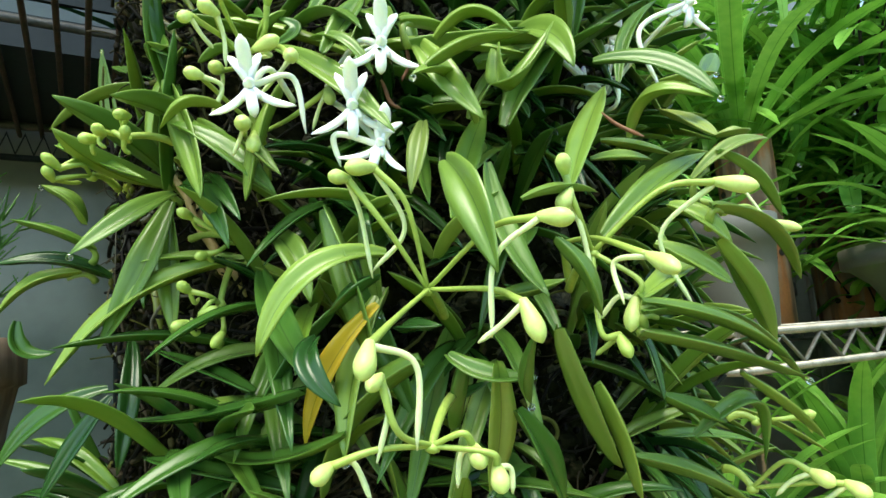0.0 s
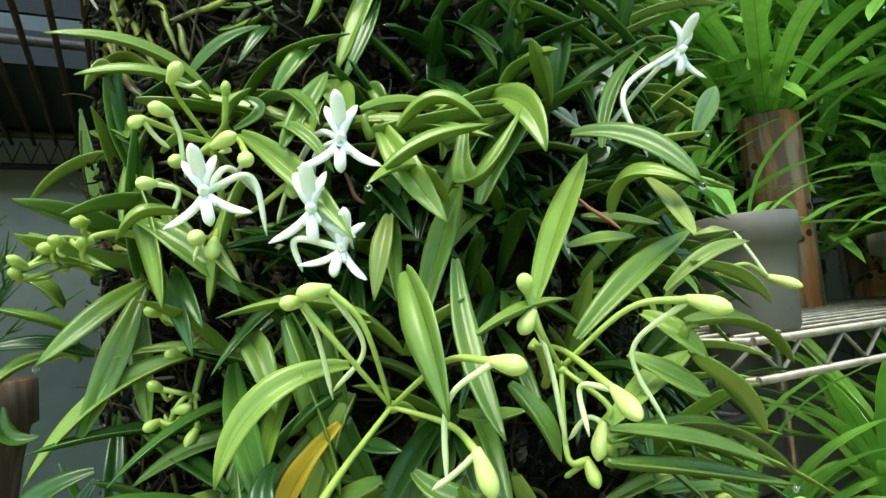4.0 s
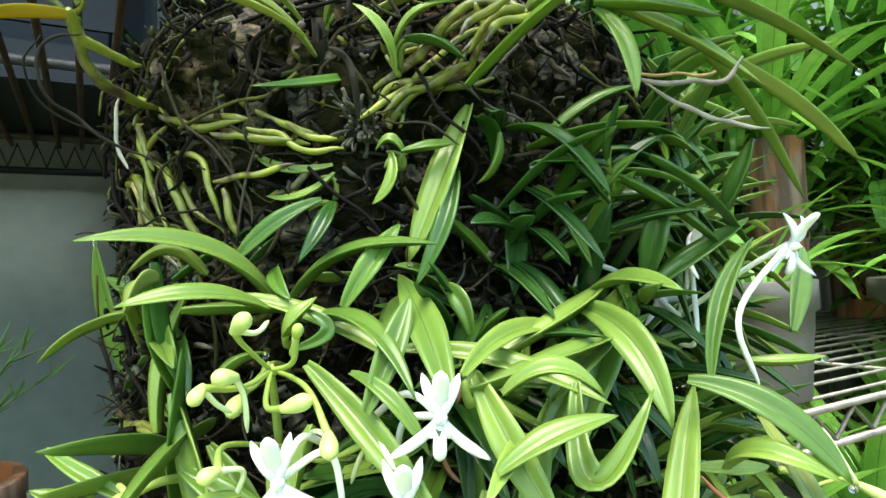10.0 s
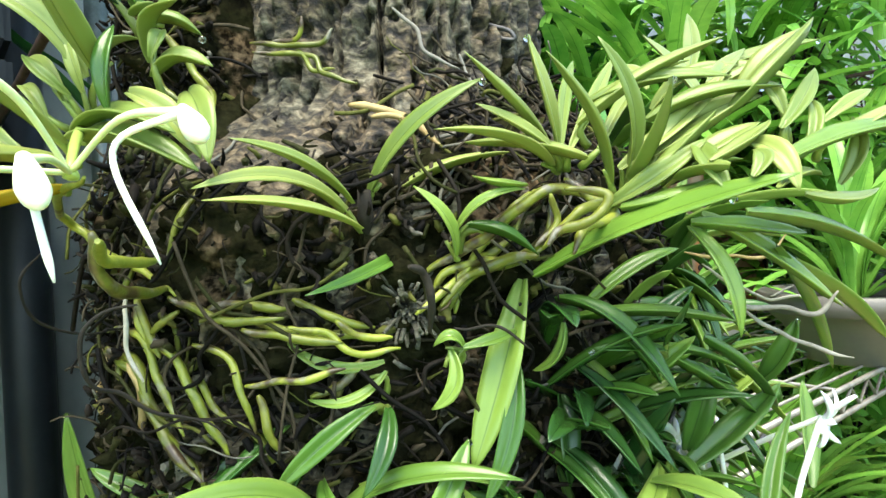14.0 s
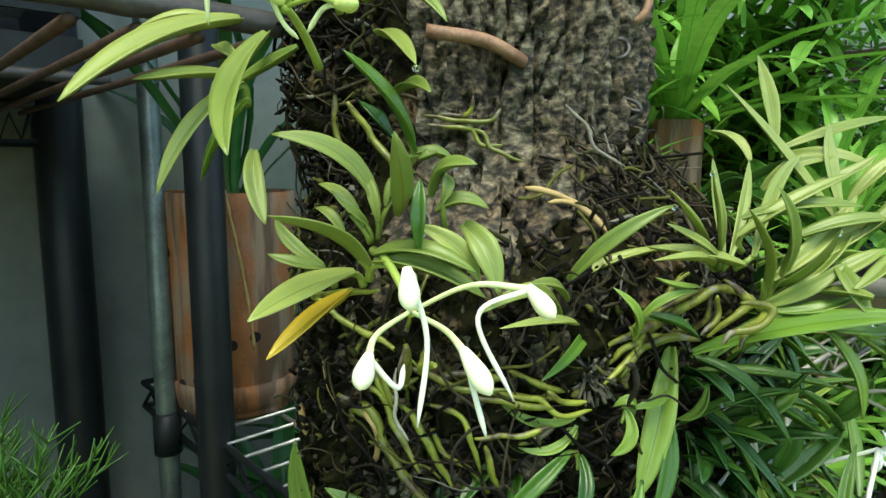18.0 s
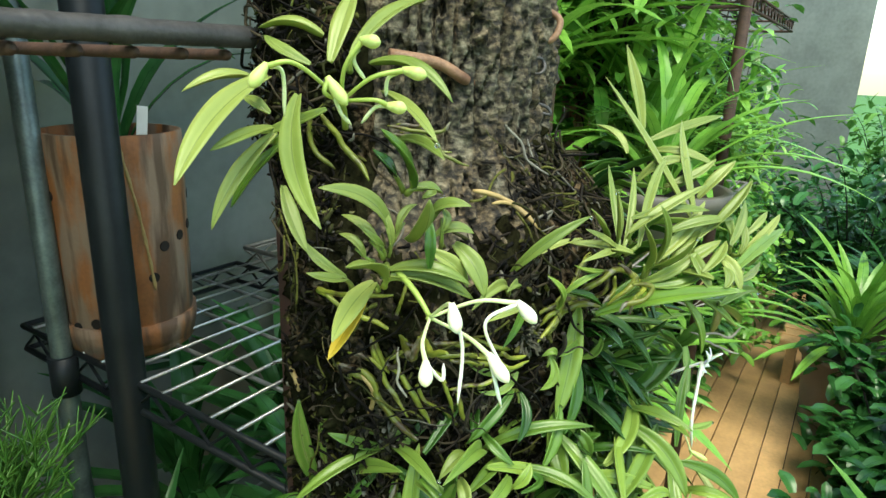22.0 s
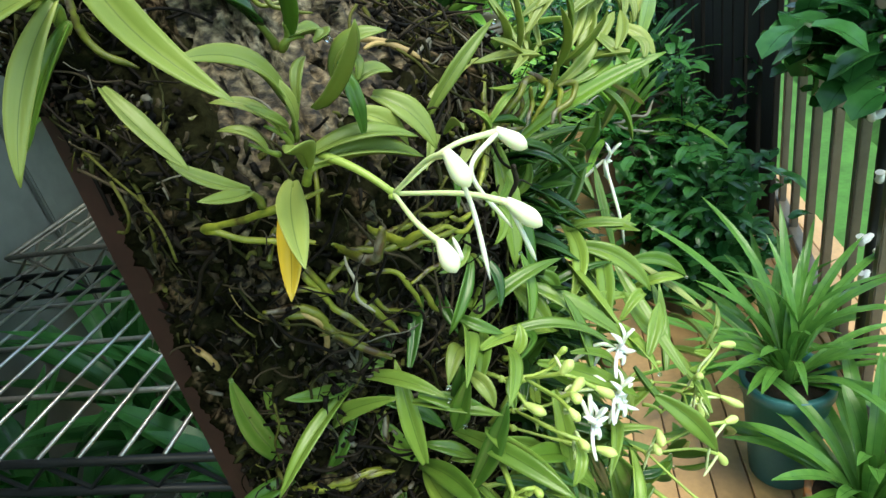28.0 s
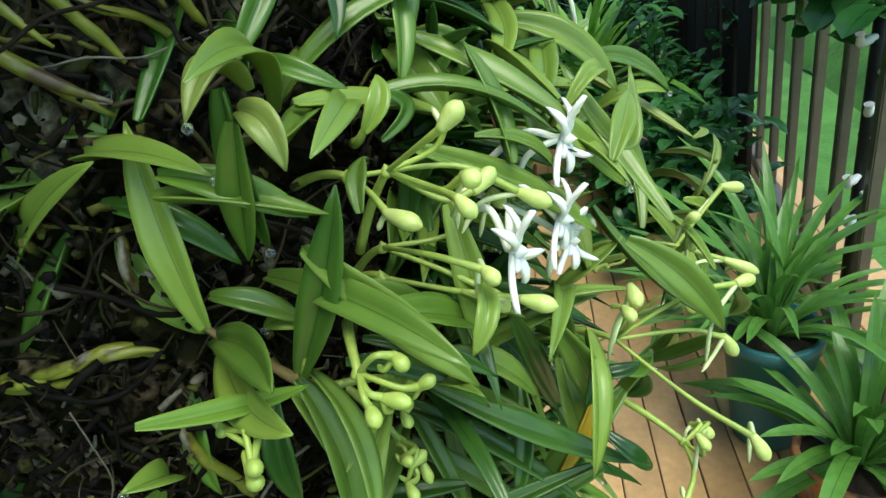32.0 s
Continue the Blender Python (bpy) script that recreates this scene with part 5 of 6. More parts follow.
orchid((0.0286, -0.1236, 1.2439), [
    (6, -5, 8, -1, 40, 34, 6.0, 0.6, 1.5, LEAF_PALE),
    (12, -10, 2, 16, 53, 21, 4.9, 1.4, 1.8, LEAF_PALE),
    (29, -13, -9, -5, 67, 24, 6.1, 1.0, 3.4, LEAF_PALE),
    (11, -4, 13, 70, 54, 15, 4.9, 2.3, 0.1, LEAF_PALE),
    (20, -11, 3, -17, 22, 44, 5.7, 1.3, 1.9, LEAF_PALE),
    (-15, -12, -11, 1, 8, 34, 4.2, 3.1, 0.2, LEAF_PALE),
    (-25, -10, -8, 24, 37, 14, 5.5, 1.8, 2.5, LEAF_PALE),
    (25, -10, 11, -17, 26, 26, 4.7, 2.1, 0.9, LEAF_PALE),
    (-27, 30, -2, -25, 39, 52, 8.2, 0.4, 2.9, LEAF_PALE),
    (-17, 24, 2, -34, 31, 43, 7.8, 1.6, 2.5, LEAF_PALE),
    (-18, 21, -8, -45, 32, 35, 8.0, 3.4, 1.1, LEAF_PALE),
], (-0.52, -0.30, 0.80), "small fan orchid with pale yellow-green channelled leaves on the log")
orchid((0.0863, -0.0670, 1.2822), [
    (-55, -39, -18, 38, 23, 195, 7.3, -0.7, 2.6, LEAF_PALE),
    (56, 27, 18, 28, 32, 127, 10.6, -1.4, 2.5, LEAF_PALE),
    (41, 19, 13, -36, 16, 71, 8.2, 3.6, 1.1, LEAF_PALE),
    (-52, -39, -14, 19, 19, 132, 7.4, -0.7, -1.8, LEAF_PALE),
    (13, 24, 7, 73, 31, 34, 7.8, 3.5, 3.0, LEAF_PALE),
    (22, 11, 9, -75, -9, 46, 7.7, 6.7, 1.0, LEAF_PALE),
    (-9, 8, -8, -55, 24, 38, 7.9, 5.5, -2.7, LEAF_PALE),
    (-16, -12, -8, -43, 27, 40, 7.9, 0.8, 3.5, LEAF_PALE),
], (-0.50, -0.34, 0.80), "small fan orchid with pale yellow-green channelled leaves on the log")
orchid((-0.0340, -0.0522, 1.1807), [
    (31, -3, 26, -172, -62, 67, 12.9, 2.2, -1.3, LEAF),
    (20, -9, -1, -168, -62, 47, 7.6, 2.1, -3.3, LEAF_DARK),
    (-3, -2, 6, 166, -68, 20, 5.6, 1.6, -5.2, LEAF),
    (1, -4, 6, 146, 6, 10, 4.5, 5.0, 0.4, LEAF),
    (0, -4, 6, -10, 10, 23, 5.0, 1.7, 2.4, LEAF),
    (-20, 11, 3, 139, 16, 34, 4.5, -2.3, -5.7, LEAF),
    (-20, 10, 0, 149, -16, 26, 4.5, -1.5, -5.2, LEAF),
    (-25, 10, -10, 160, -35, 39, 7.3, 3.7, -0.9, LEAF_MID),
    (-22, 7, -11, -152, -50, 28, 6.8, 2.9, -3.2, LEAF_DARK),
    (27, -6, -9, 17, -25, 47, 7.8, 0.7, -0.8, LEAF_DARK),
    (12, -11, -17, 14, -36, 43, 7.3, 0.7, -0.1, LEAF_MID),
], (-0.34, -0.50, 0.80), "small fan orchid with arching green channelled leaves on the log")
orchid((0.0363, -0.0870, 1.1637), [
    (-38, 15, 29, 108, -55, 21, 5.5, -1.3, -4.1, LEAF),
    (1, 7, 6, -60, 43, 21, 6.2, 2.5, 1.5, LEAF_MID),
    (0, 0, 16, 152, 5, 29, 4.4, 2.5, -1.6, LEAF_DARK),
    (4, 1, 13, -14, -32, 56, 8.2, 2.7, 1.9, LEAF_MID),
    (14, -7, 19, -5, -35, 60, 8.7, 3.5, 0.8, LEAF_MID),
    (15, 5, -34, -24, 32, 56, 11.9, 2.2, 2.2, LEAF_MID),
    (22, 6, -27, -72, 74, 34, 10.9, 2.4, 1.1, LEAF_MID),
    (47, -11, -2, -93, 60, 30, 10.7, 1.1, 3.3, LEAF_MID),
    (-49, -20, -60, 24, 26, 76, 14.5, -0.8, 2.1, LEAF),
    (-1, 0, 18, -114, 50, 25, 4.7, 1.8, 2.3, LEAF_DARK),
    (-16, 5, 21, 5, -40, 31, 6.2, 1.6, 2.0, LEAF_DARK),
], (-0.48, -0.36, 0.80), "small fan orchid with mid-green channelled leaves on the log")
orchid((-0.0631, -0.0674, 1.1240), [
    (-9, 36, 9, -167, 20, 69, 9.0, 11.1, 1.8, LEAF),
    (-7, 36, 10, -57, 16, 65, 8.2, 8.8, -2.7, LEAF),
    (-19, 13, 10, -174, 4, 44, 7.1, 6.1, -1.3, LEAF),
    (-6, 19, 5, -78, -19, 62, 7.6, 8.4, -5.9, LEAF),
    (14, -42, -15, 78, 34, 61, 11.8, 2.1, 1.0, LEAF),
    (2, 2, 9, 4, 51, 35, 8.3, 2.5, 1.1, LEAF_MID),
    (20, -40, -10, 22, 6, 65, 8.0, 4.2, -4.8, LEAF),
    (31, -43, -16, -33, -3, 28, 7.1, 8.2, -2.3, LEAF),
    (-12, 8, -3, 16, 84, 13, 5.2, 1.5, 10.5, LEAF_MID),
    (-15, 11, 1, -23, 48, 16, 7.0, 2.8, 1.6, LEAF),
], (-0.29, -0.52, 0.80), "small fan orchid with arching green channelled leaves on the log")
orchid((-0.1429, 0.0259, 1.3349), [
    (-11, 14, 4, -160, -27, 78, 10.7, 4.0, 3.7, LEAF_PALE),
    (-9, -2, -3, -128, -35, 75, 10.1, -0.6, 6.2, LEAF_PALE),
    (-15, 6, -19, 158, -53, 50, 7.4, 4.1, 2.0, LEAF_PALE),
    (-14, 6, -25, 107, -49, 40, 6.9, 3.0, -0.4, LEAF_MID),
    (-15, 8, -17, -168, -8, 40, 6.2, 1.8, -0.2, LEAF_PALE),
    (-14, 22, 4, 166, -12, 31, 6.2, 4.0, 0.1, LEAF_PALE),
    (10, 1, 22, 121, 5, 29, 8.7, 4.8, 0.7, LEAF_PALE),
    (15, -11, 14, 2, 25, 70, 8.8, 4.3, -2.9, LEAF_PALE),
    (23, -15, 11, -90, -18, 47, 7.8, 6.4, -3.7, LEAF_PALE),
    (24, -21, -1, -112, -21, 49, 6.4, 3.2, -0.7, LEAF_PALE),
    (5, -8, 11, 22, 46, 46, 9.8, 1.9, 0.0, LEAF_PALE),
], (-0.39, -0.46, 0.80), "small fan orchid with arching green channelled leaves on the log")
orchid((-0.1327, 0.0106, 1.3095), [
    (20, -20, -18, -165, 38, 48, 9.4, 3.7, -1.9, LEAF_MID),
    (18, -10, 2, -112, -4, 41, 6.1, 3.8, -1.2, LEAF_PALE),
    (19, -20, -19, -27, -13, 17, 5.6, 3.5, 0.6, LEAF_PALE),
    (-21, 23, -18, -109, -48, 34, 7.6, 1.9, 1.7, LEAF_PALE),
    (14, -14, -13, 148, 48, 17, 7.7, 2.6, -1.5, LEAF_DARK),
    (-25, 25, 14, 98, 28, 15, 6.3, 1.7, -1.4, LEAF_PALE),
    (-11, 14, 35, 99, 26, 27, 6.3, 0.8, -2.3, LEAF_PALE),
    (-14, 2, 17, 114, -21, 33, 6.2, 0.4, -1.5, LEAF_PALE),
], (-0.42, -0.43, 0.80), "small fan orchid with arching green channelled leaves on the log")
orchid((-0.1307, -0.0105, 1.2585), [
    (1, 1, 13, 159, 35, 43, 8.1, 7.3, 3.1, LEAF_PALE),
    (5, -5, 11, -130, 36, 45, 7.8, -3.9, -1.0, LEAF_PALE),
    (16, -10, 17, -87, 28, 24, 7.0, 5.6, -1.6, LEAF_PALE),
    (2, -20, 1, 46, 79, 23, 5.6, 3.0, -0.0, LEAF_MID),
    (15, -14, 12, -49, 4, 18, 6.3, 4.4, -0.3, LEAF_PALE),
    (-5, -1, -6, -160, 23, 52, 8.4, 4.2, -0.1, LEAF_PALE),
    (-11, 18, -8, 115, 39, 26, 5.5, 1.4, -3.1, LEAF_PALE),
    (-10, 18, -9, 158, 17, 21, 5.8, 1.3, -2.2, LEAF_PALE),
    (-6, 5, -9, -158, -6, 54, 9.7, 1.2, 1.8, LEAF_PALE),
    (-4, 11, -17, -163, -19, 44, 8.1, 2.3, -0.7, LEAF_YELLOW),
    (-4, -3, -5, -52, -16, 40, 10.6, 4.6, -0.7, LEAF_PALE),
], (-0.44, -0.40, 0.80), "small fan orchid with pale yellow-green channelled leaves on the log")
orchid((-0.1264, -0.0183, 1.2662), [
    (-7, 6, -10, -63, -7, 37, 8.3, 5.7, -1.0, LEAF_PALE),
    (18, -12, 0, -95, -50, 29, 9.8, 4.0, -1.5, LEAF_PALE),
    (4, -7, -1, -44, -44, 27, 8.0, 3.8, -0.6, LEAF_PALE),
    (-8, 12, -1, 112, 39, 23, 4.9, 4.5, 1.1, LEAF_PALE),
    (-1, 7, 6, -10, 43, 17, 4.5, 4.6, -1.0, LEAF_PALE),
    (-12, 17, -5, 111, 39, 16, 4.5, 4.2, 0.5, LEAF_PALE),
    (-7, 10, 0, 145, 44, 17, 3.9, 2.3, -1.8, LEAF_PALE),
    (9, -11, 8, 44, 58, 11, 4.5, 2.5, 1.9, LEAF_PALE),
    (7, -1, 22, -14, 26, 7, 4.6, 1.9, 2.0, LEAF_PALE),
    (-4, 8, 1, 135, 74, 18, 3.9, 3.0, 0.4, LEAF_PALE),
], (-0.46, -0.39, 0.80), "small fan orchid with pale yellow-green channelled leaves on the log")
orchid((-0.1043, 0.0178, 1.1235), [
    (-8, 40, -27, -170, 76, 70, 11.7, -0.1, -3.6, LEAF),
    (-7, 34, -11, -63, 75, 62, 8.8, 4.0, -5.4, LEAF),
    (1, 0, 9, 153, -19, 55, 9.1, 6.3, 1.2, LEAF),
    (2, 28, -23, -109, 34, 75, 9.2, 5.5, -2.9, LEAF),
    (2, -2, 11, 137, 23, 34, 6.6, 1.2, -1.7, LEAF),
    (6, -18, 18, 99, -3, 28, 7.3, 3.9, 1.7, LEAF),
    (5, 1, 18, -38, 45, 16, 7.0, 3.0, 1.1, LEAF_MID),
    (7, -18, 19, -14, 38, 21, 6.2, 2.8, 0.1, LEAF_MID),
    (4, -5, 13, -107, -5, 46, 7.8, 4.4, -1.8, LEAF),
    (-6, -31, 5, -90, -15, 41, 8.4, 3.2, 0.3, LEAF),
    (-7, -29, -32, 21, 75, 54, 10.5, 3.2, -1.3, LEAF),
], (-0.49, -0.35, 0.80), "small fan orchid with arching green channelled leaves on the log")
orchid((-0.1018, -0.0227, 1.0888), [
    (0, 18, -4, 84, 65, 34, 9.9, 1.8, -2.8, LEAF_MID),
    (-6, -7, -18, -91, 64, 59, 11.2, 0.6, 1.8, LEAF_MID),
    (7, -1, 6, -121, -8, 67, 10.0, 3.4, -2.0, LEAF),
    (2, -25, 4, -54, -47, 36, 7.6, 2.2, -0.4, LEAF),
    (-3, 11, 8, -82, -32, 26, 7.4, 3.5, -0.5, LEAF),
    (1, -11, -8, 97, 11, 13, 5.8, 3.8, 0.9, LEAF),
    (0, 18, -8, -138, 16, 61, 11.3, 0.7, -3.4, LEAF),
    (0, 16, -11, -139, 8, 58, 10.3, -1.4, 4.5, LEAF),
    (-5, -2, -26, -89, -76, 50, 10.7, 2.0, -1.7, LEAF),
    (4, -16, 57, 171, 2, 24, 8.3, 8.2, 1.7, LEAF_PALE),
], (-0.54, -0.25, 0.80), "small fan orchid with arching green channelled leaves on the log")
orchid((-0.0578, -0.0520, 1.1369), [
    (-55, 10, 8, -135, -36, 18, 7.7, 3.8, -2.0, LEAF_PALE),
    (-49, 7, -2, 4, -3, 44, 7.9, 0.7, 0.9, LEAF),
    (-5, 14, 7, 2, 1, 79, 10.1, -1.9, 2.1, LEAF),
    (-48, 37, 8, 3, 31, 58, 7.8, 1.8, 3.2, LEAF_MID),
    (2, 37, 26, -147, -24, 40, 7.2, 3.1, -1.0, LEAF_DARK),
    (-30, 8, 1, -39, -24, 59, 8.4, 0.4, -3.8, LEAF),
    (-15, 20, 11, -95, -28, 25, 6.4, 2.6, 1.6, LEAF_MID),
    (25, -5, -1, -134, -39, 32, 12.4, 3.9, -0.8, LEAF),
    (12, -22, -18, -48, -14, 66, 8.8, 1.8, -4.0, LEAF),
    (75, -36, -8, -99, -37, 55, 11.9, 5.2, -5.9, LEAF),
    (88, -69, -31, -64, -32, 49, 9.3, 3.9, -4.8, LEAF),
], (-0.58, -0.14, 0.80), "small fan orchid with arching green channelled leaves on the log")
orchid((-0.0633, -0.0520, 1.0929), [
    (47, -35, 23, 5, 23, 57, 10.6, 1.8, 7.5, LEAF),
    (89, -34, 42, -93, -1, 41, 7.5, 3.9, -1.3, LEAF),
    (25, -50, 16, -1, 13, 75, 10.8, -0.8, 2.7, LEAF),
    (-47, 105, -7, 113, -11, 39, 10.3, 3.2, -0.9, LEAF_MID),
    (-43, 68, 28, 124, -47, 35, 8.3, 2.2, -2.4, LEAF_MID),
    (-40, 59, 33, -88, -37, 37, 8.3, 3.9, -2.2, LEAF_DARK),
    (-53, 10, 51, 59, -66, 40, 9.7, 0.9, -0.5, LEAF_MID),
    (14, -45, -69, -153, -65, 55, 11.2, 2.8, 2.2, LEAF),
    (7, -47, -43, 38, -78, 34, 7.9, 2.0, -3.1, LEAF),
    (1, -31, -74, 165, -51, 41, 7.5, 2.7, -2.3, LEAF_MID),
], (-0.58, -0.14, 0.80), "small fan orchid with arching green channelled leaves on the log")
orchid((-0.0798, -0.0583, 1.0801), [
    (-20, 2, 32, 1, 28, 18, 5.9, 2.6, -0.7, LEAF),
    (-34, 18, 70, 41, -75, 43, 9.9, 1.3, 0.3, LEAF_MID),
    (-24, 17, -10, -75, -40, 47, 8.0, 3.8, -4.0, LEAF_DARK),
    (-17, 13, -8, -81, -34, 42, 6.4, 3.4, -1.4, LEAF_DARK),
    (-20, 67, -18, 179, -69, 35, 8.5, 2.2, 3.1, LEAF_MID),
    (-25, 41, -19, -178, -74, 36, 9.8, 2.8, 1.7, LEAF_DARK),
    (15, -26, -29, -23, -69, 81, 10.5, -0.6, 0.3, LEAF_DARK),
    (58, -20, 42, 104, 49, 22, 7.2, 4.6, 3.0, LEAF),
    (37, -64, 11, -19, 20, 35, 8.7, 2.8, 0.1, LEAF),
    (29, -49, -70, -77, -1, 20, 6.3, 2.4, 2.1, LEAF_DARK),
], (-0.58, -0.13, 0.80), "small fan orchid with mid-green channelled leaves on the log")
orchid((-0.0934, -0.0563, 1.0779), [
    (-12, 25, -9, -151, -35, 47, 8.6, 4.6, -3.3, LEAF),
    (-12, 30, -11, -165, -65, 61, 12.2, 5.1, -4.0, LEAF),
    (11, 13, -36, 164, -32, 78, 10.0, 9.6, 3.0, LEAF),
    (-4, -25, 8, 172, -26, 20, 6.3, 5.4, -0.2, LEAF),
    (-15, 2, 10, -40, -38, 48, 11.4, 3.0, -0.1, LEAF_MID),
    (4, -18, 1, -61, -44, 25, 5.8, 1.5, 1.4, LEAF_PALE),
    (27, -27, 37, -58, -40, 33, 5.2, 5.3, 0.2, LEAF),
], (-0.06, -0.60, 0.80), "small fan orchid with arching green channelled leaves on the log")
orchid((0.0085, -0.1111, 1.0761), [
    (-18, 13, 9, -145, 0, 50, 6.6, 9.3, 0.8, LEAF),
    (-21, 13, 10, -12, 55, 33, 7.8, 3.3, 1.1, LEAF),
    (-39, -1, -32, 39, 49, 72, 10.4, -0.6, -2.0, LEAF_MID),
    (-8, 34, 31, 57, 38, 45, 5.3, 0.2, 0.7, LEAF),
    (-5, 13, 9, 19, 48, 67, 13.9, 4.7, 0.1, LEAF_MID),
    (39, 22, 53, -133, 8, 53, 7.8, 1.1, -0.6, LEAF),
    (-19, -35, -28, 32, 40, 84, 10.2, -0.3, -1.3, LEAF),
    (34, -12, 1, -82, 5, 34, 7.7, 10.5, 2.4, LEAF),
    (1, -26, -41, -1, 31, 64, 10.1, 3.2, 0.0, LEAF),
    (26, -5, 1, -10, -7, 33, 5.9, 1.3, 2.0, LEAF),
    (10, -15, -11, 1, 5, 32, 5.5, 2.0, 1.5, LEAF),
], (-0.34, -0.50, 0.80), "small fan orchid with arching green channelled leaves on the log")
orchid((0.0182, -0.1595, 1.0362), [
    (44, 37, 54, -123, -29, 58, 6.8, 0.6, -0.8, LEAF_PALE),
    (1, -6, 11, -21, 24, 29, 4.8, 4.4, 0.8, LEAF_PALE),
    (6, -12, 18, 16, -15, 54, 5.1, 3.3, 0.4, LEAF),
    (16, -5, 26, -26, 5, 11, 4.3, 1.7, 2.5, LEAF_PALE),
    (-20, -1, -27, 7, -17, 93, 7.8, 9.2, -5.1, LEAF),
    (-21, 0, -32, -4, -15, 69, 8.2, 1.3, -0.0, LEAF),
    (-19, 0, -24, -4, -19, 61, 6.3, 4.2, 1.7, LEAF),
    (7, -7, -7, 23, -28, 72, 9.5, 1.8, 0.7, LEAF),
    (3, -10, 2, 15, -15, 74, 8.4, 7.1, -0.5, LEAF),
    (-18, 1, -23, 17, 15, 56, 9.0, 2.4, 0.6, LEAF),
    (0, 3, 5, -51, -40, 21, 7.0, 3.2, 1.6, LEAF),
], (-0.43, -0.42, 0.80), "small fan orchid with arching green channelled leaves on the log")
orchid((-0.0358, -0.1234, 1.0324), [
    (-18, 15, 1, 174, -36, 49, 9.6, 9.7, 3.3, LEAF),
    (-23, 12, -15, 125, -55, 50, 8.1, 4.9, 0.9, LEAF_YELLOW),
    (5, 27, 2, 179, 16, 61, 7.8, 11.6, 1.5, LEAF),
    (0, -32, 8, 17, 10, 41, 4.3, 2.7, -0.1, LEAF),
    (6, 26, 2, -75, 29, 34, 8.3, 2.1, 1.2, LEAF),
    (17, 7, 31, -108, -48, 66, 7.9, -3.2, 2.4, LEAF),
    (3, -40, -4, -7, -60, 23, 7.3, 3.3, 0.8, LEAF),
    (7, -5, -15, -71, 5, 25, 5.5, 0.2, 2.3, LEAF),
    (-4, 6, -31, -43, -16, 26, 8.3, -1.0, 4.2, LEAF_MID),
    (5, -35, -26, 30, -44, 61, 9.2, -2.6, 0.1, LEAF),
    (1, 20, 48, -144, -65, 31, 7.5, 2.8, -0.6, LEAF_PALE),
], (-0.26, -0.54, 0.80), "small fan orchid with arching green channelled leaves on the log")
# Low left rows use the next darker leaf, shade put into their colour.
orchid((-0.0580, -0.1002, 1.0013), [
    (-19, 37, 47, -79, -47, 38, 10.1, 4.4, -1.2, LEAF),
    (-21, 45, 34, -91, -32, 77, 10.8, -0.3, 2.3, LEAF_MID),
    (1, -9, 25, 162, -35, 20, 6.0, 3.3, -1.3, LEAF_MID),
    (-26, 41, -8, 112, 15, 70, 9.7, 0.5, 0.6, LEAF_DARK),
    (-22, -4, -7, 112, -5, 107, 8.6, -4.1, 1.4, LEAF_DARK),
    (-12, -8, -20, 110, -5, 79, 6.4, -4.7, -2.8, LEAF_MID),
    (-17, 27, -40, 124, 8, 72, 10.5, 1.5, -1.2, LEAF_DARK),
    (8, -19, -1, 114, -44, 61, 14.2, 6.0, 2.6, LEAF),
    (26, -32, -3, 68, -57, 49, 9.4, -0.3, -2.1, LEAF),
    (32, -31, -17, 21, -54, 38, 10.3, 1.7, 1.5, LEAF_MID),
    (50, -46, -11, 26, -54, 47, 9.5, 1.0, 1.6, LEAF),
], (-0.23, -0.55, 0.80), "small fan orchid with arching green channelled leaves on the log")
# Rows at the far left carry the shade there in their darker greens.
orchid((-0.0697, -0.0353, 1.0459), [
    (80, -104, -79, -10, -24, 45, 7.6, 3.0, 0.7, LEAF),
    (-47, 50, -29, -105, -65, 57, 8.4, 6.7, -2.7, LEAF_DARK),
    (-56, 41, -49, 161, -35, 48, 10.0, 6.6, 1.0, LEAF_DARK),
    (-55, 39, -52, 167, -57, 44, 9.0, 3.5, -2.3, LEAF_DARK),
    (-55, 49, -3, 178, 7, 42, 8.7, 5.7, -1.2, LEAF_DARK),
    (-61, 44, 8, -180, 21, 32, 7.2, 3.4, -2.5, LEAF_MID),
    (-65, 36, 17, -168, 42, 21, 8.4, 4.5, -1.7, LEAF),
    (-66, 48, -1, 168, -30, 35, 8.1, 6.2, 0.4, LEAF),
    (4, -57, 59, 26, 55, 39, 8.8, 1.6, 0.9, LEAF),
    (181, -70, 68, 23, 36, 58, 10.3, 0.5, -0.2, LEAF),
    (141, -77, 61, -40, 3, 26, 5.9, 1.5, 2.9, LEAF),
], (-0.15, -0.58, 0.80), "small fan orchid with mid-green channelled leaves on the log")
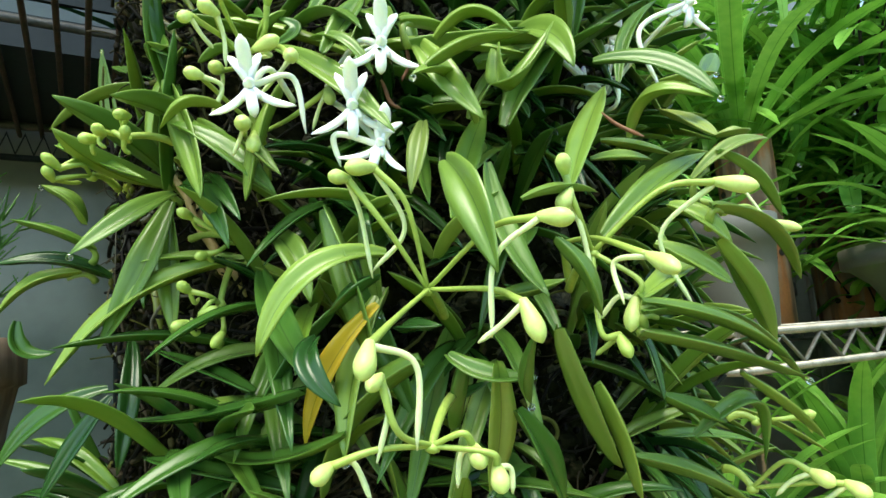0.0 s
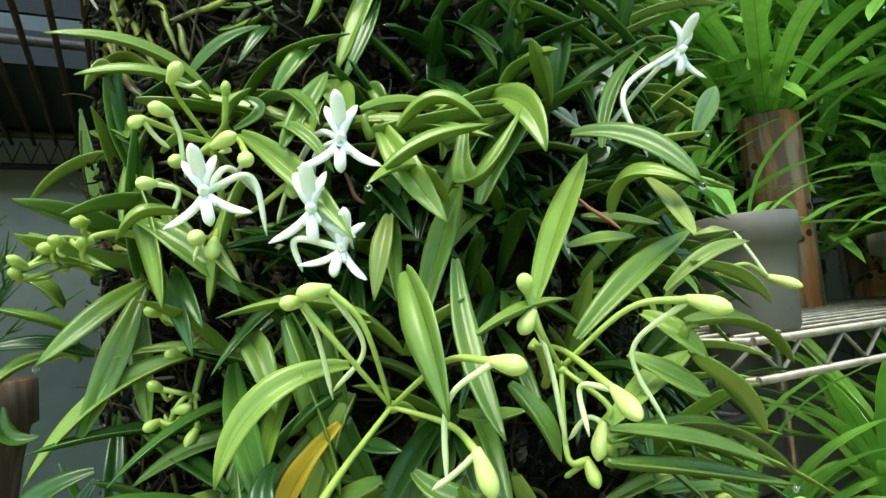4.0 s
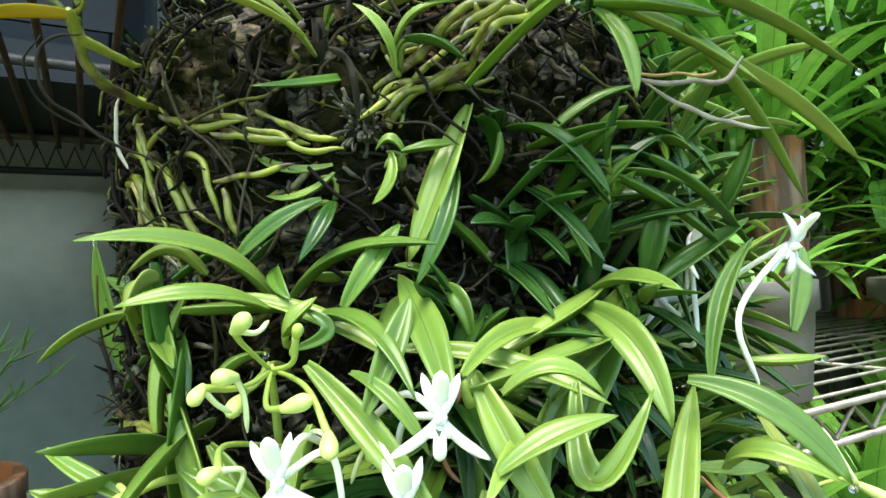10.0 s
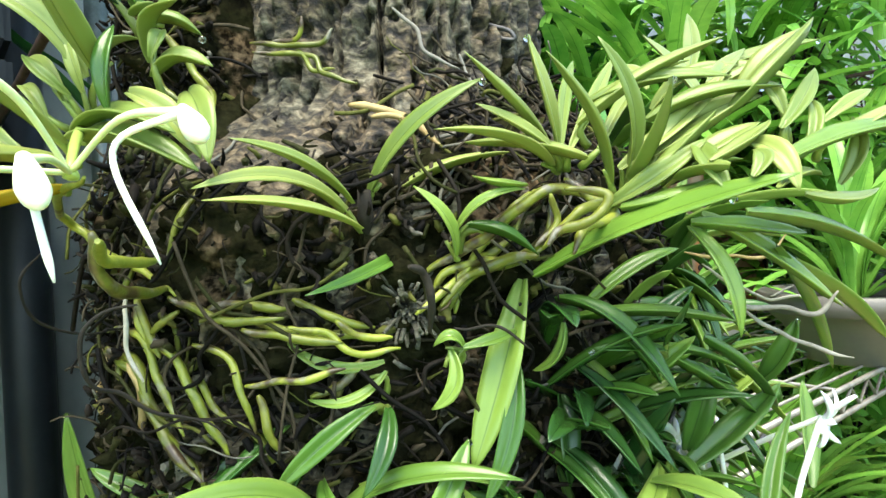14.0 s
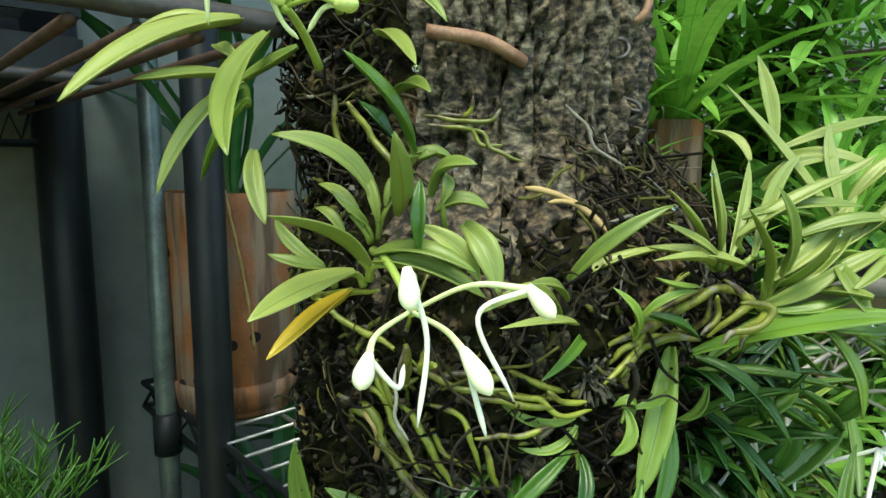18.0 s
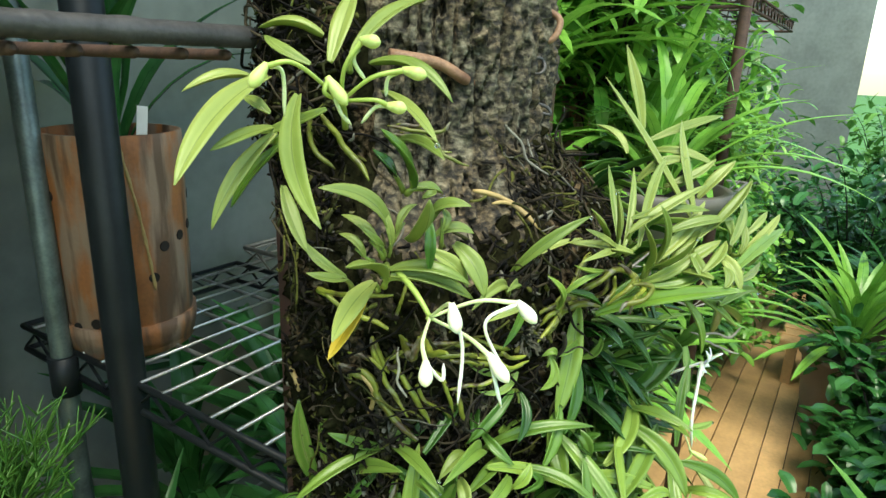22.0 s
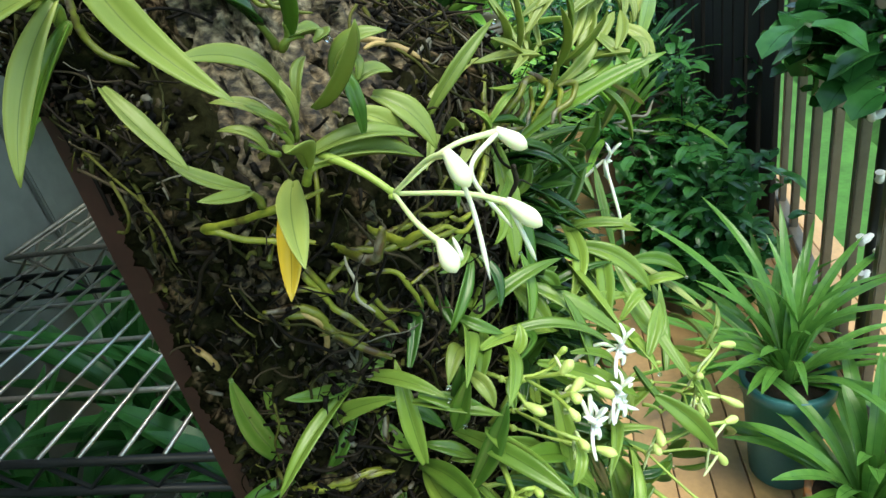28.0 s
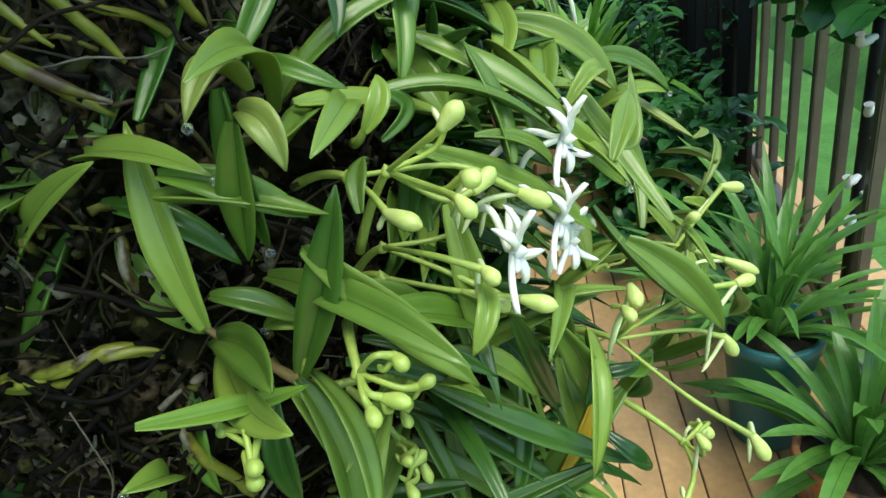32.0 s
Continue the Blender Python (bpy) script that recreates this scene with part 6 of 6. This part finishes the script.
orchid((-0.0308, -0.1100, 1.0209), [
    (81, -4, 83, 9, 52, 60, 7.4, 3.1, -4.3, LEAF_MID),
    (-46, 2, -12, -90, -48, 25, 7.5, 3.9, 5.3, LEAF_DARK),
    (45, -43, 9, -28, -31, 26, 7.7, 1.7, 2.3, LEAF),
    (-6, -46, -17, 58, -36, 30, 4.5, -2.0, -1.7, LEAF),
    (-4, -8, -22, 75, -49, 29, 8.7, -1.3, -1.6, LEAF_MID),
    (58, -38, -49, -8, -24, 29, 6.9, 16.2, -6.2, LEAF_MID),
    (70, -48, -31, -4, -35, 42, 5.9, 2.2, 2.1, LEAF),
    (44, -41, -36, -3, -22, 26, 7.3, 0.9, 1.7, LEAF_MID),
    (-114, 100, 70, -40, -25, 43, 6.3, 1.5, 2.0, LEAF_MID),
    (-127, 127, 5, -10, -43, 19, 8.9, -3.4, 6.5, LEAF_MID),
], (-0.25, -0.54, 0.80), "small fan orchid with mid-green channelled leaves on the log")
orchid((0.0150, -0.1001, 1.2499), [
    (-9, -1, -12, -30, 43, 32, 8.6, 2.1, 2.1, LEAF_PALE),
    (4, -10, -1, -131, -36, 30, 7.3, 3.6, 1.3, LEAF_PALE),
    (-11, 21, 15, -52, 7, 46, 7.1, 4.4, 0.1, LEAF_PALE),
    (-16, 20, 8, -40, 29, 55, 8.2, 3.7, 0.8, LEAF_PALE),
    (-17, 16, -3, 133, 10, 40, 8.1, 3.1, -1.0, LEAF_PALE),
    (9, -23, -2, -116, -40, 25, 7.8, 3.7, -1.8, LEAF_PALE),
    (-17, 4, -20, -54, 16, 31, 7.9, 0.3, 4.1, LEAF),
    (13, -16, 9, -33, 45, 41, 8.2, 1.2, 2.7, LEAF_PALE),
    (48, -2, 21, -37, 43, 34, 8.4, 3.2, 1.0, LEAF_PALE),
    (-3, 3, 8, -47, 11, 42, 8.1, 4.2, 0.2, LEAF_PALE),
    (1, -12, -23, -36, -34, 54, 8.3, 2.2, 0.4, LEAF),
], (-0.58, -0.14, 0.80), "small fan orchid with pale yellow-green channelled leaves on the log")
orchid((-0.0652, -0.0794, 1.0987), [
    (-9, 12, 18, -65, -41, 70, 9.7, 2.4, -2.1, LEAF),
    (31, -20, 14, -75, -53, 49, 10.5, 2.1, 0.8, LEAF),
    (57, -34, 10, -69, 0, 23, 9.6, -10.4, 24.9, LEAF),
    (-10, 6, 1, -167, -72, 46, 10.1, 2.4, -1.7, LEAF),
    (-44, 36, 11, -79, -58, 63, 11.6, -2.3, -0.6, LEAF),
    (-46, 62, 35, -85, -29, 34, 8.5, 3.4, -0.5, LEAF_MID),
    (-4, -18, -49, -44, -75, 55, 12.5, 1.5, -3.3, LEAF),
    (25, -46, -39, -101, -51, 50, 12.6, 3.2, -2.7, LEAF),
], (-0.60, -0.04, 0.80), "small fan orchid with arching green channelled leaves on the log")
root((-0.0367, -0.0486, 1.1957), [(0, 0, 0), (7, -3, 11), (19, -11, 18), (23, -24, 20)], 1.9, ROOT)
root((-0.0389, -0.0451, 1.2113), [(0, 0, 0), (9, -8, 6), (20, -28, 22), (33, -33, 26), (40, -42, 21), (29, -41, 17), (22, -32, 7)], 1.8, ROOT)
root((-0.1356, -0.0462, 1.2249), [(0, 0, 0), (4, 10, -4), (11, 19, -5), (21, 29, -5)], 1.6, ROOT)
root((-0.0394, -0.0456, 1.2044), [(0, 0, 0), (6, -6, 8), (28, -14, 11), (30, -26, 17), (31, -29, 31)], 1.4, ROOT)
root((-0.0048, -0.0765, 1.2401), [(0, 0, 0), (3, -9, -7), (5, -16, -11), (-8, -15, -16), (-14, -14, -24)], 1.5, ROOT)
root((-0.0356, -0.0540, 1.2205), [(0, 0, 0), (16, -6, 8), (23, -14, 13), (29, -22, 16)], 1.2, ROOT)
root((-0.1107, 0.0107, 1.1949), [(0, 0, 0), (5, -8, -8), (11, -17, -26), (16, -22, -39)], 1.6, ROOT)
root((-0.0777, -0.0260, 1.2054), [(0, 0, 0), (7, -5, -5), (22, -13, -11)], 1.4, ROOT)
root((-0.0737, -0.0281, 1.1734), [(0, 0, 0), (9, -6, 5), (16, -9, 12)], 1.4, ROOT)
root((-0.0460, 0.0521, 1.3105), [(0, 0, 0), (7, -15, 1), (8, -17, 10)], 1.1, ROOT)
root((-0.0455, 0.0497, 1.3064), [(0, 0, 0), (7, -13, -1), (10, -18, -10), (16, -27, -11)], 1.1, ROOT)
root((0.0165, -0.0042, 1.3024), [(0, 0, 0), (2, -4, -12), (10, -13, -23)], 0.7, ROOT_GREY)
root((-0.0334, -0.0087, 1.2694), [(0, 0, 0), (10, -7, -1), (15, -20, -9)], 1.2, ROOT_TAN)
root((-0.1188, 0.0352, 1.1888), [(0, 0, 0), (4, -13, -3), (6, -20, -8), (8, -24, -19), (12, -32, -30), (20, -41, -44)], 2.0, ROOT)
root((-0.0987, -0.0066, 1.2034), [(0, 0, 0), (8, -9, 1), (20, -19, -1)], 1.6, ROOT)
root((-0.0891, -0.0167, 1.1996), [(0, 0, 0), (11, -9, -4), (28, -20, -8)], 1.5, ROOT)
root((-0.1128, 0.0159, 1.2085), [(0, 0, 0), (0, -1, -8), (3, -7, -19)], 1.6, ROOT)
root((-0.1111, 0.0811, 1.1694), [(0, 0, 0), (-4, -9, -3), (-4, -11, -13)], 1.6, ROOT_TAN)
root((-0.1194, 0.0541, 1.0851), [(0, 0, 0), (1, -20, 1), (4, -33, 4), (10, -45, -1)], 1.6, ROOT)
root((-0.1171, 0.0280, 1.1867), [(0, 0, 0), (0, -1, -6), (0, -1, -9)], 1.2, ROOT)
root((-0.1138, 0.0173, 1.1818), [(0, 0, 0), (4, -8, -7), (11, -19, -14), (19, -28, -20)], 0.4, ROOT_DARK)
root((-0.0970, -0.0094, 1.2033), [(0, 0, 0), (6, -6, -13), (7, -6, -26), (3, -2, -32)], 0.5, ROOT_DARK)
root((-0.1116, 0.0123, 1.2027), [(0, 0, 0), (4, -7, -16), (10, -16, -29), (19, -25, -38)], 0.4, ROOT_DARK)
root((-0.1197, 0.0447, 1.2040), [(0, 0, 0), (0, -1, -11), (1, -7, -21)], 0.2, ROOT_TAN)
root((-0.1194, 0.0469, 1.0878), [(0, 0, 0), (2, -20, 0), (6, -31, 1), (12, -41, -6)], 1.9, ROOT)
root((-0.0946, -0.0111, 1.0765), [(0, 0, 0), (3, -3, -18), (10, -10, -33), (16, -14, -46)], 1.6, ROOT_TAN)
root((-0.1105, 0.0100, 1.0607), [(0, 0, 0), (0, 1, -14), (3, -5, -30), (4, -7, -42)], 1.9, ROOT)
root((-0.1063, 0.0029, 1.1210), [(0, 0, 0), (-1, 2, -11), (-1, 3, -19)], 1.5, ROOT)
root((-0.1337, -0.0289, 1.2283), [(0, 0, 0), (2, 4, -11), (10, 13, -17), (27, 30, -19)], 1.9, ROOT)
root((0.0044, -0.0545, 1.2375), [(0, 0, 0), (-15, 1, -17), (-29, 5, -27), (-35, 6, -41)], 1.7, ROOT)
root((-0.1437, -0.0251, 1.2235), [(0, 0, 0), (-5, 5, -8), (0, 12, -19), (15, 23, -25), (38, 60, -26)], 0.4, ROOT_DARK)
root((0.0415, -0.0918, 1.2146), [(0, 0, 0), (15, -9, -3), (27, -17, -2), (34, -22, 5)], 0.6, ROOT_TAN)
root((0.0474, -0.0954, 1.2097), [(0, 0, 0), (20, -8, -12), (43, -19, -15)], 0.6, ROOT_GREY)
root((0.0752, -0.1065, 1.1963), [(0, 0, 0), (8, -5, 3)], 0.4, ROOT_GREY)
# flower sprays and flowers
spray((-0.0453, -0.1180, 1.0210), (16, 19, -7), [
    (5, -27, 13, 9, -45, 13, 14, -53, 11, 1, -35, 4, 0, -32, -16, 'G'),
    (5, -26, -3, 5, -40, -8, 6, -45, -19, 1, -35, -13, -3, -30, -17, 'G'),
    (-22, -21, -10, -36, -38, -16, -40, -42, -24, -26, -40, -21, -27, -40, -39, 'G'),
    (-9, -7, 24, -18, -5, 35, -28, -6, 34, -8, -3, 18, -16, 4, 6, 'G'),
    (-14, -4, 17, -25, -2, 32, -32, -4, 32, -20, 1, 22, -16, 4, 4, 'G'),
], "flower spray with pale yellow-green buds and curved spurs")
spray((-0.0041, -0.1456, 1.0283), (14, 28, -8), [
    (11, -18, 15, 24, -27, 16, 28, -38, 12, 16, -12, 3, 23, -15, -19, 'G'),
    (-9, -5, 11, -12, -5, 22, -16, -9, 27, -10, -3, 18, -8, -1, 11, 'G'),
    (-9, -6, 9, -12, -6, 16, -17, -6, 10, -7, -5, 1, -4, -4, -20, 'G'),
    (5, -12, -10, 5, -10, -15, 0, -11, -25, 3, -5, -14, 0, 0, -20, 'G'),
    (-4, -4, -23, 1, -6, -25, 0, -11, -32, -1, -2, -28, -2, 1, -30, 'g'),
], "flower spray with pale yellow-green buds and curved spurs")
spray((-0.0837, -0.0610, 1.1154), (6, 16, -26), [
    (-11, -13, 10, -14, -19, 14, -11, -25, 19, -8, -18, 13, -4, -16, 16, 'G'),
    (3, -13, 3, 3, -18, 11, 3, -22, 15, 3, -15, 8, 3, -12, 5, 'g'),
    (-5, -14, -8, -2, -22, -8, 5, -28, -5, 3, -21, -9, 0, -18, -9, 'G'),
    (-10, -14, -3, -15, -22, 2, -22, -26, 3, -12, -19, -4, -11, -17, -14, 'G'),
    (-11, -14, -2, -23, -21, 0, -27, -25, -4, -19, -19, -5, -15, -17, -8, 'G'),
], "flower spray with pale yellow-green buds and curved spurs")
spray((-0.0769, -0.0520, 1.0893), (6, 15, -14), [
    (-22, -19, 8, -27, -32, 5, -33, -36, 4, -20, -30, 3, -23, -28, -6, 'G'),
    (5, -20, -1, 15, -33, 6, 15, -36, -1, 13, -30, 1, 11, -27, -7, 'G'),
    (-7, -19, -7, -10, -30, -13, -12, -35, -20, -8, -29, -16, -9, -27, -20, 'G'),
], "flower spray with pale yellow-green buds and curved spurs")
spray((-0.0587, -0.1392, 0.9795), (23, 28, 9), [
    (-15, 0, 1, -25, 5, -2, -31, 2, -5, -19, 5, -2, -15, 4, -12, 'G'),
    (5, -7, 3, 9, -5, -1, 8, -11, -6, 7, -2, -3, 6, -1, -11, 'G'),
    (10, -11, -2, 13, -9, -6, 11, -14, -12, 17, -9, -7, 17, -9, -13, 'G'),
    (-11, -4, 5, -14, -2, 18, -19, -5, 15, -12, -2, 11, -15, 0, -2, 'G'),
], "flower spray with pale yellow-green buds and curved spurs")
spray((-0.1393, -0.0386, 1.2416), (7, 23, 14), [
    (-11, -15, 13, -21, -24, 18, -24, -29, 8, -17, -27, 0, -22, -29, -22, 'W'),
    (7, -19, 10, 16, -34, 10, 17, -43, 2, 4, -25, 2, 10, -34, -22, 'W'),
    (-7, -23, 0, -13, -37, -2, -12, -46, -12, -12, -39, -11, -10, -42, -24, 'W'),
    (-21, -11, -1, -30, -19, -4, -36, -23, -11, -23, -22, -13, -19, -20, -8, 'W'),
], "flower spray with fat white buds and long curved spurs")
spray((-0.1652, -0.0129, 1.3322), (23, 19, -13), [
    (-18, 5, 13, -26, 12, 12, -33, 13, 4, -20, 10, 10, -18, 12, -6, 'G'),
    (-9, 0, 3, -7, 0, 8, -4, -7, -2, -2, -1, -4, 3, -2, -9, 'G'),
    (-5, -6, 12, -1, -11, 22, 1, -19, 21, -1, -7, 15, 4, -9, 7, 'G'),
    (2, -13, 9, 10, -22, 12, 13, -31, 10, 8, -16, 9, 9, -14, 2, 'G'),
    (3, -13, 1, 7, -17, -1, 9, -25, -2, 5, -12, -2, 3, -7, -8, 'G'),
], "flower spray with pale yellow-green buds and curved spurs")
spray((-0.0871, -0.0472, 1.0484), (-11, 26, 5), [
    (-6, -6, 1, -15, -4, 7, -21, -8, 9, -13, -2, 4, -9, 0, 3, 'g'),
    (-6, -5, -5, -10, -3, -6, -15, -6, -8, -8, -1, -8, -6, 1, -6, 'g'),
    (-5, -6, 2, -7, -5, 3, -12, -9, 9, -4, -4, 7, -3, -1, 2, 'g'),
], "young flower spray with small green buds")
spray((-0.0916, -0.0441, 1.0255), (9, 17, 19), [
    (-4, -6, 0, -7, -4, -4, -1, -9, -3, -9, -2, -8, -10, 0, -5, 'g'),
    (-5, -6, 2, -11, -4, 4, -16, -8, 7, -9, -2, 0, -7, 0, 2, 'g'),
    (-7, -5, -8, -12, -3, -7, -18, -7, -9, -9, -2, -11, -7, 0, -10, 'g'),
    (0, -6, -8, 0, -5, -11, -5, -8, -17, -1, -2, -16, 1, -1, -14, 'g'),
], "young flower spray with small green buds")
spray((-0.1233, -0.0526, 1.0822), (19, 7, 1), [
    (-2, -6, 6, 0, -10, 4, -5, -14, 3, -1, -7, 1, 1, -5, 1, 'g'),
    (-4, -10, -2, -1, -14, -5, -1, -19, -2, -1, -12, -8, 1, -10, -9, 'g'),
    (-7, -4, 0, -7, -7, -2, -10, -15, -2, -8, -7, -5, -6, -8, -7, 'g'),
    (-8, -3, 0, -9, -4, -3, -15, -7, -4, -10, -4, -6, -9, -2, -8, 'g'),
], "young flower spray with small green buds")
spray((0.1099, -0.1096, 1.0543), (-8, 8, 6), [
    (11, -5, 2, 28, -2, -4, 32, -16, -10, 24, 2, 8, 22, 7, 18, 'G'),
], "flower spray with pale yellow-green buds and curved spurs")
spray((0.0621, -0.1395, 0.9497), (4, 13, 4), [
    (0, -13, 10, 3, -20, 7, 2, -28, 4, 1, -14, 4, -1, -9, -1, 'G'),
    (4, -21, 4, 7, -28, 4, 6, -36, 1, 5, -22, -1, 4, -18, -3, 'G'),
], "flower spray with pale yellow-green buds and curved spurs")
spray((0.0861, -0.1277, 0.9682), (-6, 8, 1), [
    (1, -9, 1, 8, -11, 1, 9, -19, 3, 11, -13, -2, 13, -13, -5, 'g'),
], "young flower spray with small green buds")
spray((-0.1331, -0.0197, 1.0770), (10, 11, -2), [
    (-3, -10, 1, -10, -11, -1, -16, -16, 3, -5, -9, 3, -2, -6, 1, 'g'),
    (-5, -9, -3, -12, -10, -5, -15, -15, -1, -7, -7, -5, -3, -5, -4, 'g'),
], "young flower spray with small green buds")
spray((-0.0822, -0.0499, 1.1149), (14, 22, -6), [
    (-5, -6, -3, -11, -11, -7, -16, -21, -10, -10, -9, -9, -10, -7, -12, 'G'),
    (4, -28, -3, 5, -44, -14, 2, -53, -18, 4, -33, -15, -1, -27, -21, 'G'),
], "flower spray with pale yellow-green buds and curved spurs")
spray((-0.0832, -0.0512, 1.0832), (10, 13, -8), [
    (-4, -18, -4, -9, -40, -7, -12, -50, -9, -8, -31, -7, -10, -28, -13, 'G'),
], "flower spray with pale yellow-green buds and curved spurs")
spray((0.0000, -0.1276, 1.0346), (14, 14, -11), [
    (-2, -18, -2, -5, -40, -11, -9, -53, -17, -6, -28, -11, -8, -32, -23, 'G'),
], "flower spray with pale yellow-green buds and curved spurs")
flower((-0.0507, -0.1073, 1.1041), (-1, -4, 15), (-12, -23, 0), (-9, 29, -5), (-4, 12, 5), (-5, 11, -2), (-6, 16, -12))
flower((-0.0606, -0.1035, 1.0826), (-2, -5, 14), (-10, -23, 4), (1, 25, 17), (-1, 11, 14), (8, 0, -3), (13, 1, -13))
flower((-0.0900, -0.0903, 1.0904), (-3, -3, 15), (-8, -25, 1), (19, 15, 3), (8, 5, 9), (14, 0, 5), (18, 0, -14))
flower((-0.0524, -0.1060, 1.0694), (2, -3, 11), (-11, -16, 5), (-6, 26, 24), (-4, 10, 12), (-13, 6, 4), (-11, 8, -6))
flower((0.0967, -0.1160, 1.1475), (1, -7, 13), (-1, -9, -8), (-11, 43, -27), (-6, 18, -10), (-38, -4, -23), (-32, -6, -49))
flower((0.0924, -0.0739, 1.1471), (4, -5, 10), (-11, -3, 1), (-7, 1, -26), (-6, -2, -16), (-12, -11, -34), (-12, -2, -38))
flower((0.0833, -0.0633, 1.1295), (-5, 4, 10), (-6, -8, -5), (2, -10, -9), (-2, -8, -5), (-44, -8, 14), (-49, 4, -7))
root((-0.0470, -0.0494, 1.1990), [(0, 0, 0), (18, -4, 13), (45, -6, 36), (67, -5, 40)], 1.3, ROOT)
root((-0.0390, -0.0524, 1.2004), [(0, 0, 0), (12, -2, 10), (31, -4, 13), (46, -5, 17)], 1.4, ROOT)
root((-0.0230, -0.0918, 1.2356), [(0, 0, 0), (9, -8, -3), (6, -6, -9), (1, 2, -12), (-3, 4, -17)], 1.5, ROOT)
root((-0.0141, -0.0792, 1.2350), [(0, 0, 0), (3, 1, -9), (-3, 4, -16)], 1.2, ROOT)
root((-0.0698, -0.0394, 1.1984), [(0, 0, 0), (6, -3, -5), (15, -7, -6)], 1.2, ROOT)
root((-0.0542, 0.0535, 1.3109), [(0, 0, 0), (13, -15, -3), (22, -25, -3), (25, -29, 3)], 1.2, ROOT)
root((-0.0531, 0.0522, 1.3065), [(0, 0, 0), (17, -19, -4), (20, -26, -13), (27, -39, -19)], 1.2, ROOT)
root((-0.1319, -0.0127, 1.2431), [(0, 0, 0), (-3, 26, -5), (5, 52, -11), (15, 37, -22), (26, 9, -35)], 1.4, ROOT)
root((-0.1059, -0.0025, 1.2038), [(0, 0, 0), (-3, 7, -5), (-5, 11, -9)], 1.2, ROOT)
root((-0.1322, -0.0644, 1.2112), [(0, 0, 0), (-11, 3, -5), (-9, 5, -16), (2, 10, -23), (24, 10, -37)], 0.5, ROOT_DARK)
root((-0.1154, 0.0209, 1.1847), [(0, 0, 0), (2, -7, -11), (1, -3, -23)], 1.4, ROOT_TAN)
root((-0.1035, -0.0066, 1.1927), [(0, 0, 0), (8, -10, -4), (11, -14, -16), (13, -16, -28)], 1.2, ROOT)
root((-0.1188, 0.0378, 1.1871), [(0, 0, 0), (4, -19, -4), (6, -26, -14), (10, -35, -27), (16, -46, -38)], 1.7, ROOT)
root((-0.1184, 0.0576, 1.0838), [(0, 0, 0), (1, -26, -1), (4, -41, 4), (9, -53, 0)], 1.4, ROOT)
root((-0.1036, -0.0062, 1.0856), [(0, 0, 0), (8, -11, -23), (18, -22, -52)], 1.7, ROOT_TAN)
root((-0.1227, 0.1076, 1.0591), [(0, 0, 0), (11, -6, 2), (13, -19, 9)], 1.2, ROOT)
root((-0.1133, 0.0127, 1.2064), [(0, 0, 0), (2, -2, -10), (4, -6, -19)], 1.5, ROOT)
root((-0.1075, 0.0001, 1.2073), [(0, 0, 0), (10, -15, -7), (24, -30, -7)], 1.5, ROOT)
root((-0.0925, -0.0205, 1.1970), [(0, 0, 0), (10, -10, -3), (24, -20, -5)], 1.4, ROOT)
root((-0.0922, -0.0207, 1.1794), [(0, 0, 0), (13, -12, 2), (24, -20, 3)], 1.2, ROOT)
root((-0.0817, 0.0788, 1.3166), [(0, 0, 0), (11, -8, -19), (12, -26, -36)], 1.9, ROOT)
root((-0.0856, 0.0838, 1.3217), [(0, 0, 0), (2, 1, -22), (8, -11, -37)], 1.6, ROOT)
root((-0.1172, 0.0288, 1.1960), [(0, 0, 0), (4, -16, -2), (7, -22, -16), (12, -33, -32)], 1.4, ROOT)
root((-0.0356, 0.0032, 1.2759), [(0, 0, 0), (12, -17, -5), (15, -37, -19)], 1.7, ROOT_TAN)
root((-0.0217, -0.0073, 1.3143), [(0, 0, 0), (6, -7, -9), (6, -14, -20), (13, -25, -28)], 0.8, ROOT_GREY)
root((0.0158, -0.1180, 1.2005), [(0, 0, 0), (14, -10, -3), (19, -19, -4), (23, -24, 2)], 0.8, ROOT_GREY)
root((0.0247, -0.1209, 1.1969), [(0, 0, 0), (13, -8, -10), (23, -22, -15)], 0.7, ROOT_GREY)
root((-0.0440, -0.0645, 1.1954), [(0, 0, 0), (12, -3, -1), (24, -9, -9)], 0.5, ROOT_DARK)
root((-0.0650, -0.0702, 1.2158), [(0, 0, 0), (7, 1, -3), (10, 1, -11), (13, 6, -21)], 1.2, ROOT_DARK)
root((-0.1197, -0.0124, 1.1847), [(0, 0, 0), (-2, 4, 8), (-2, 3, 18), (-1, 5, 27)], 0.7, ROOT_GREY)
root((-0.0816, -0.0311, 1.1971), [(0, 0, 0), (9, -6, -3), (16, -11, -9), (30, -17, -9)], 1.2, ROOT)
root((-0.0899, -0.0239, 1.1772), [(0, 0, 0), (2, -2, -9), (5, -4, -19)], 1.4, ROOT)
root((0.0207, -0.1313, 1.0816), [(0, 0, 0), (5, -6, -9), (6, -13, -14)], 0.7, STEM)
root((0.0157, -0.1280, 1.0761), [(0, 0, 0), (-1, 1, -8), (-5, -1, -15)], 0.7, STEM)
root((-0.0479, -0.0983, 1.0963), [(0, 0, 0), (3, 0, -7), (5, -5, -12)], 0.7, STEM)
root((-0.0316, -0.0871, 1.1170), [(0, 0, 0), (1, 1, -8), (-2, 0, -15)], 0.7, STEM)
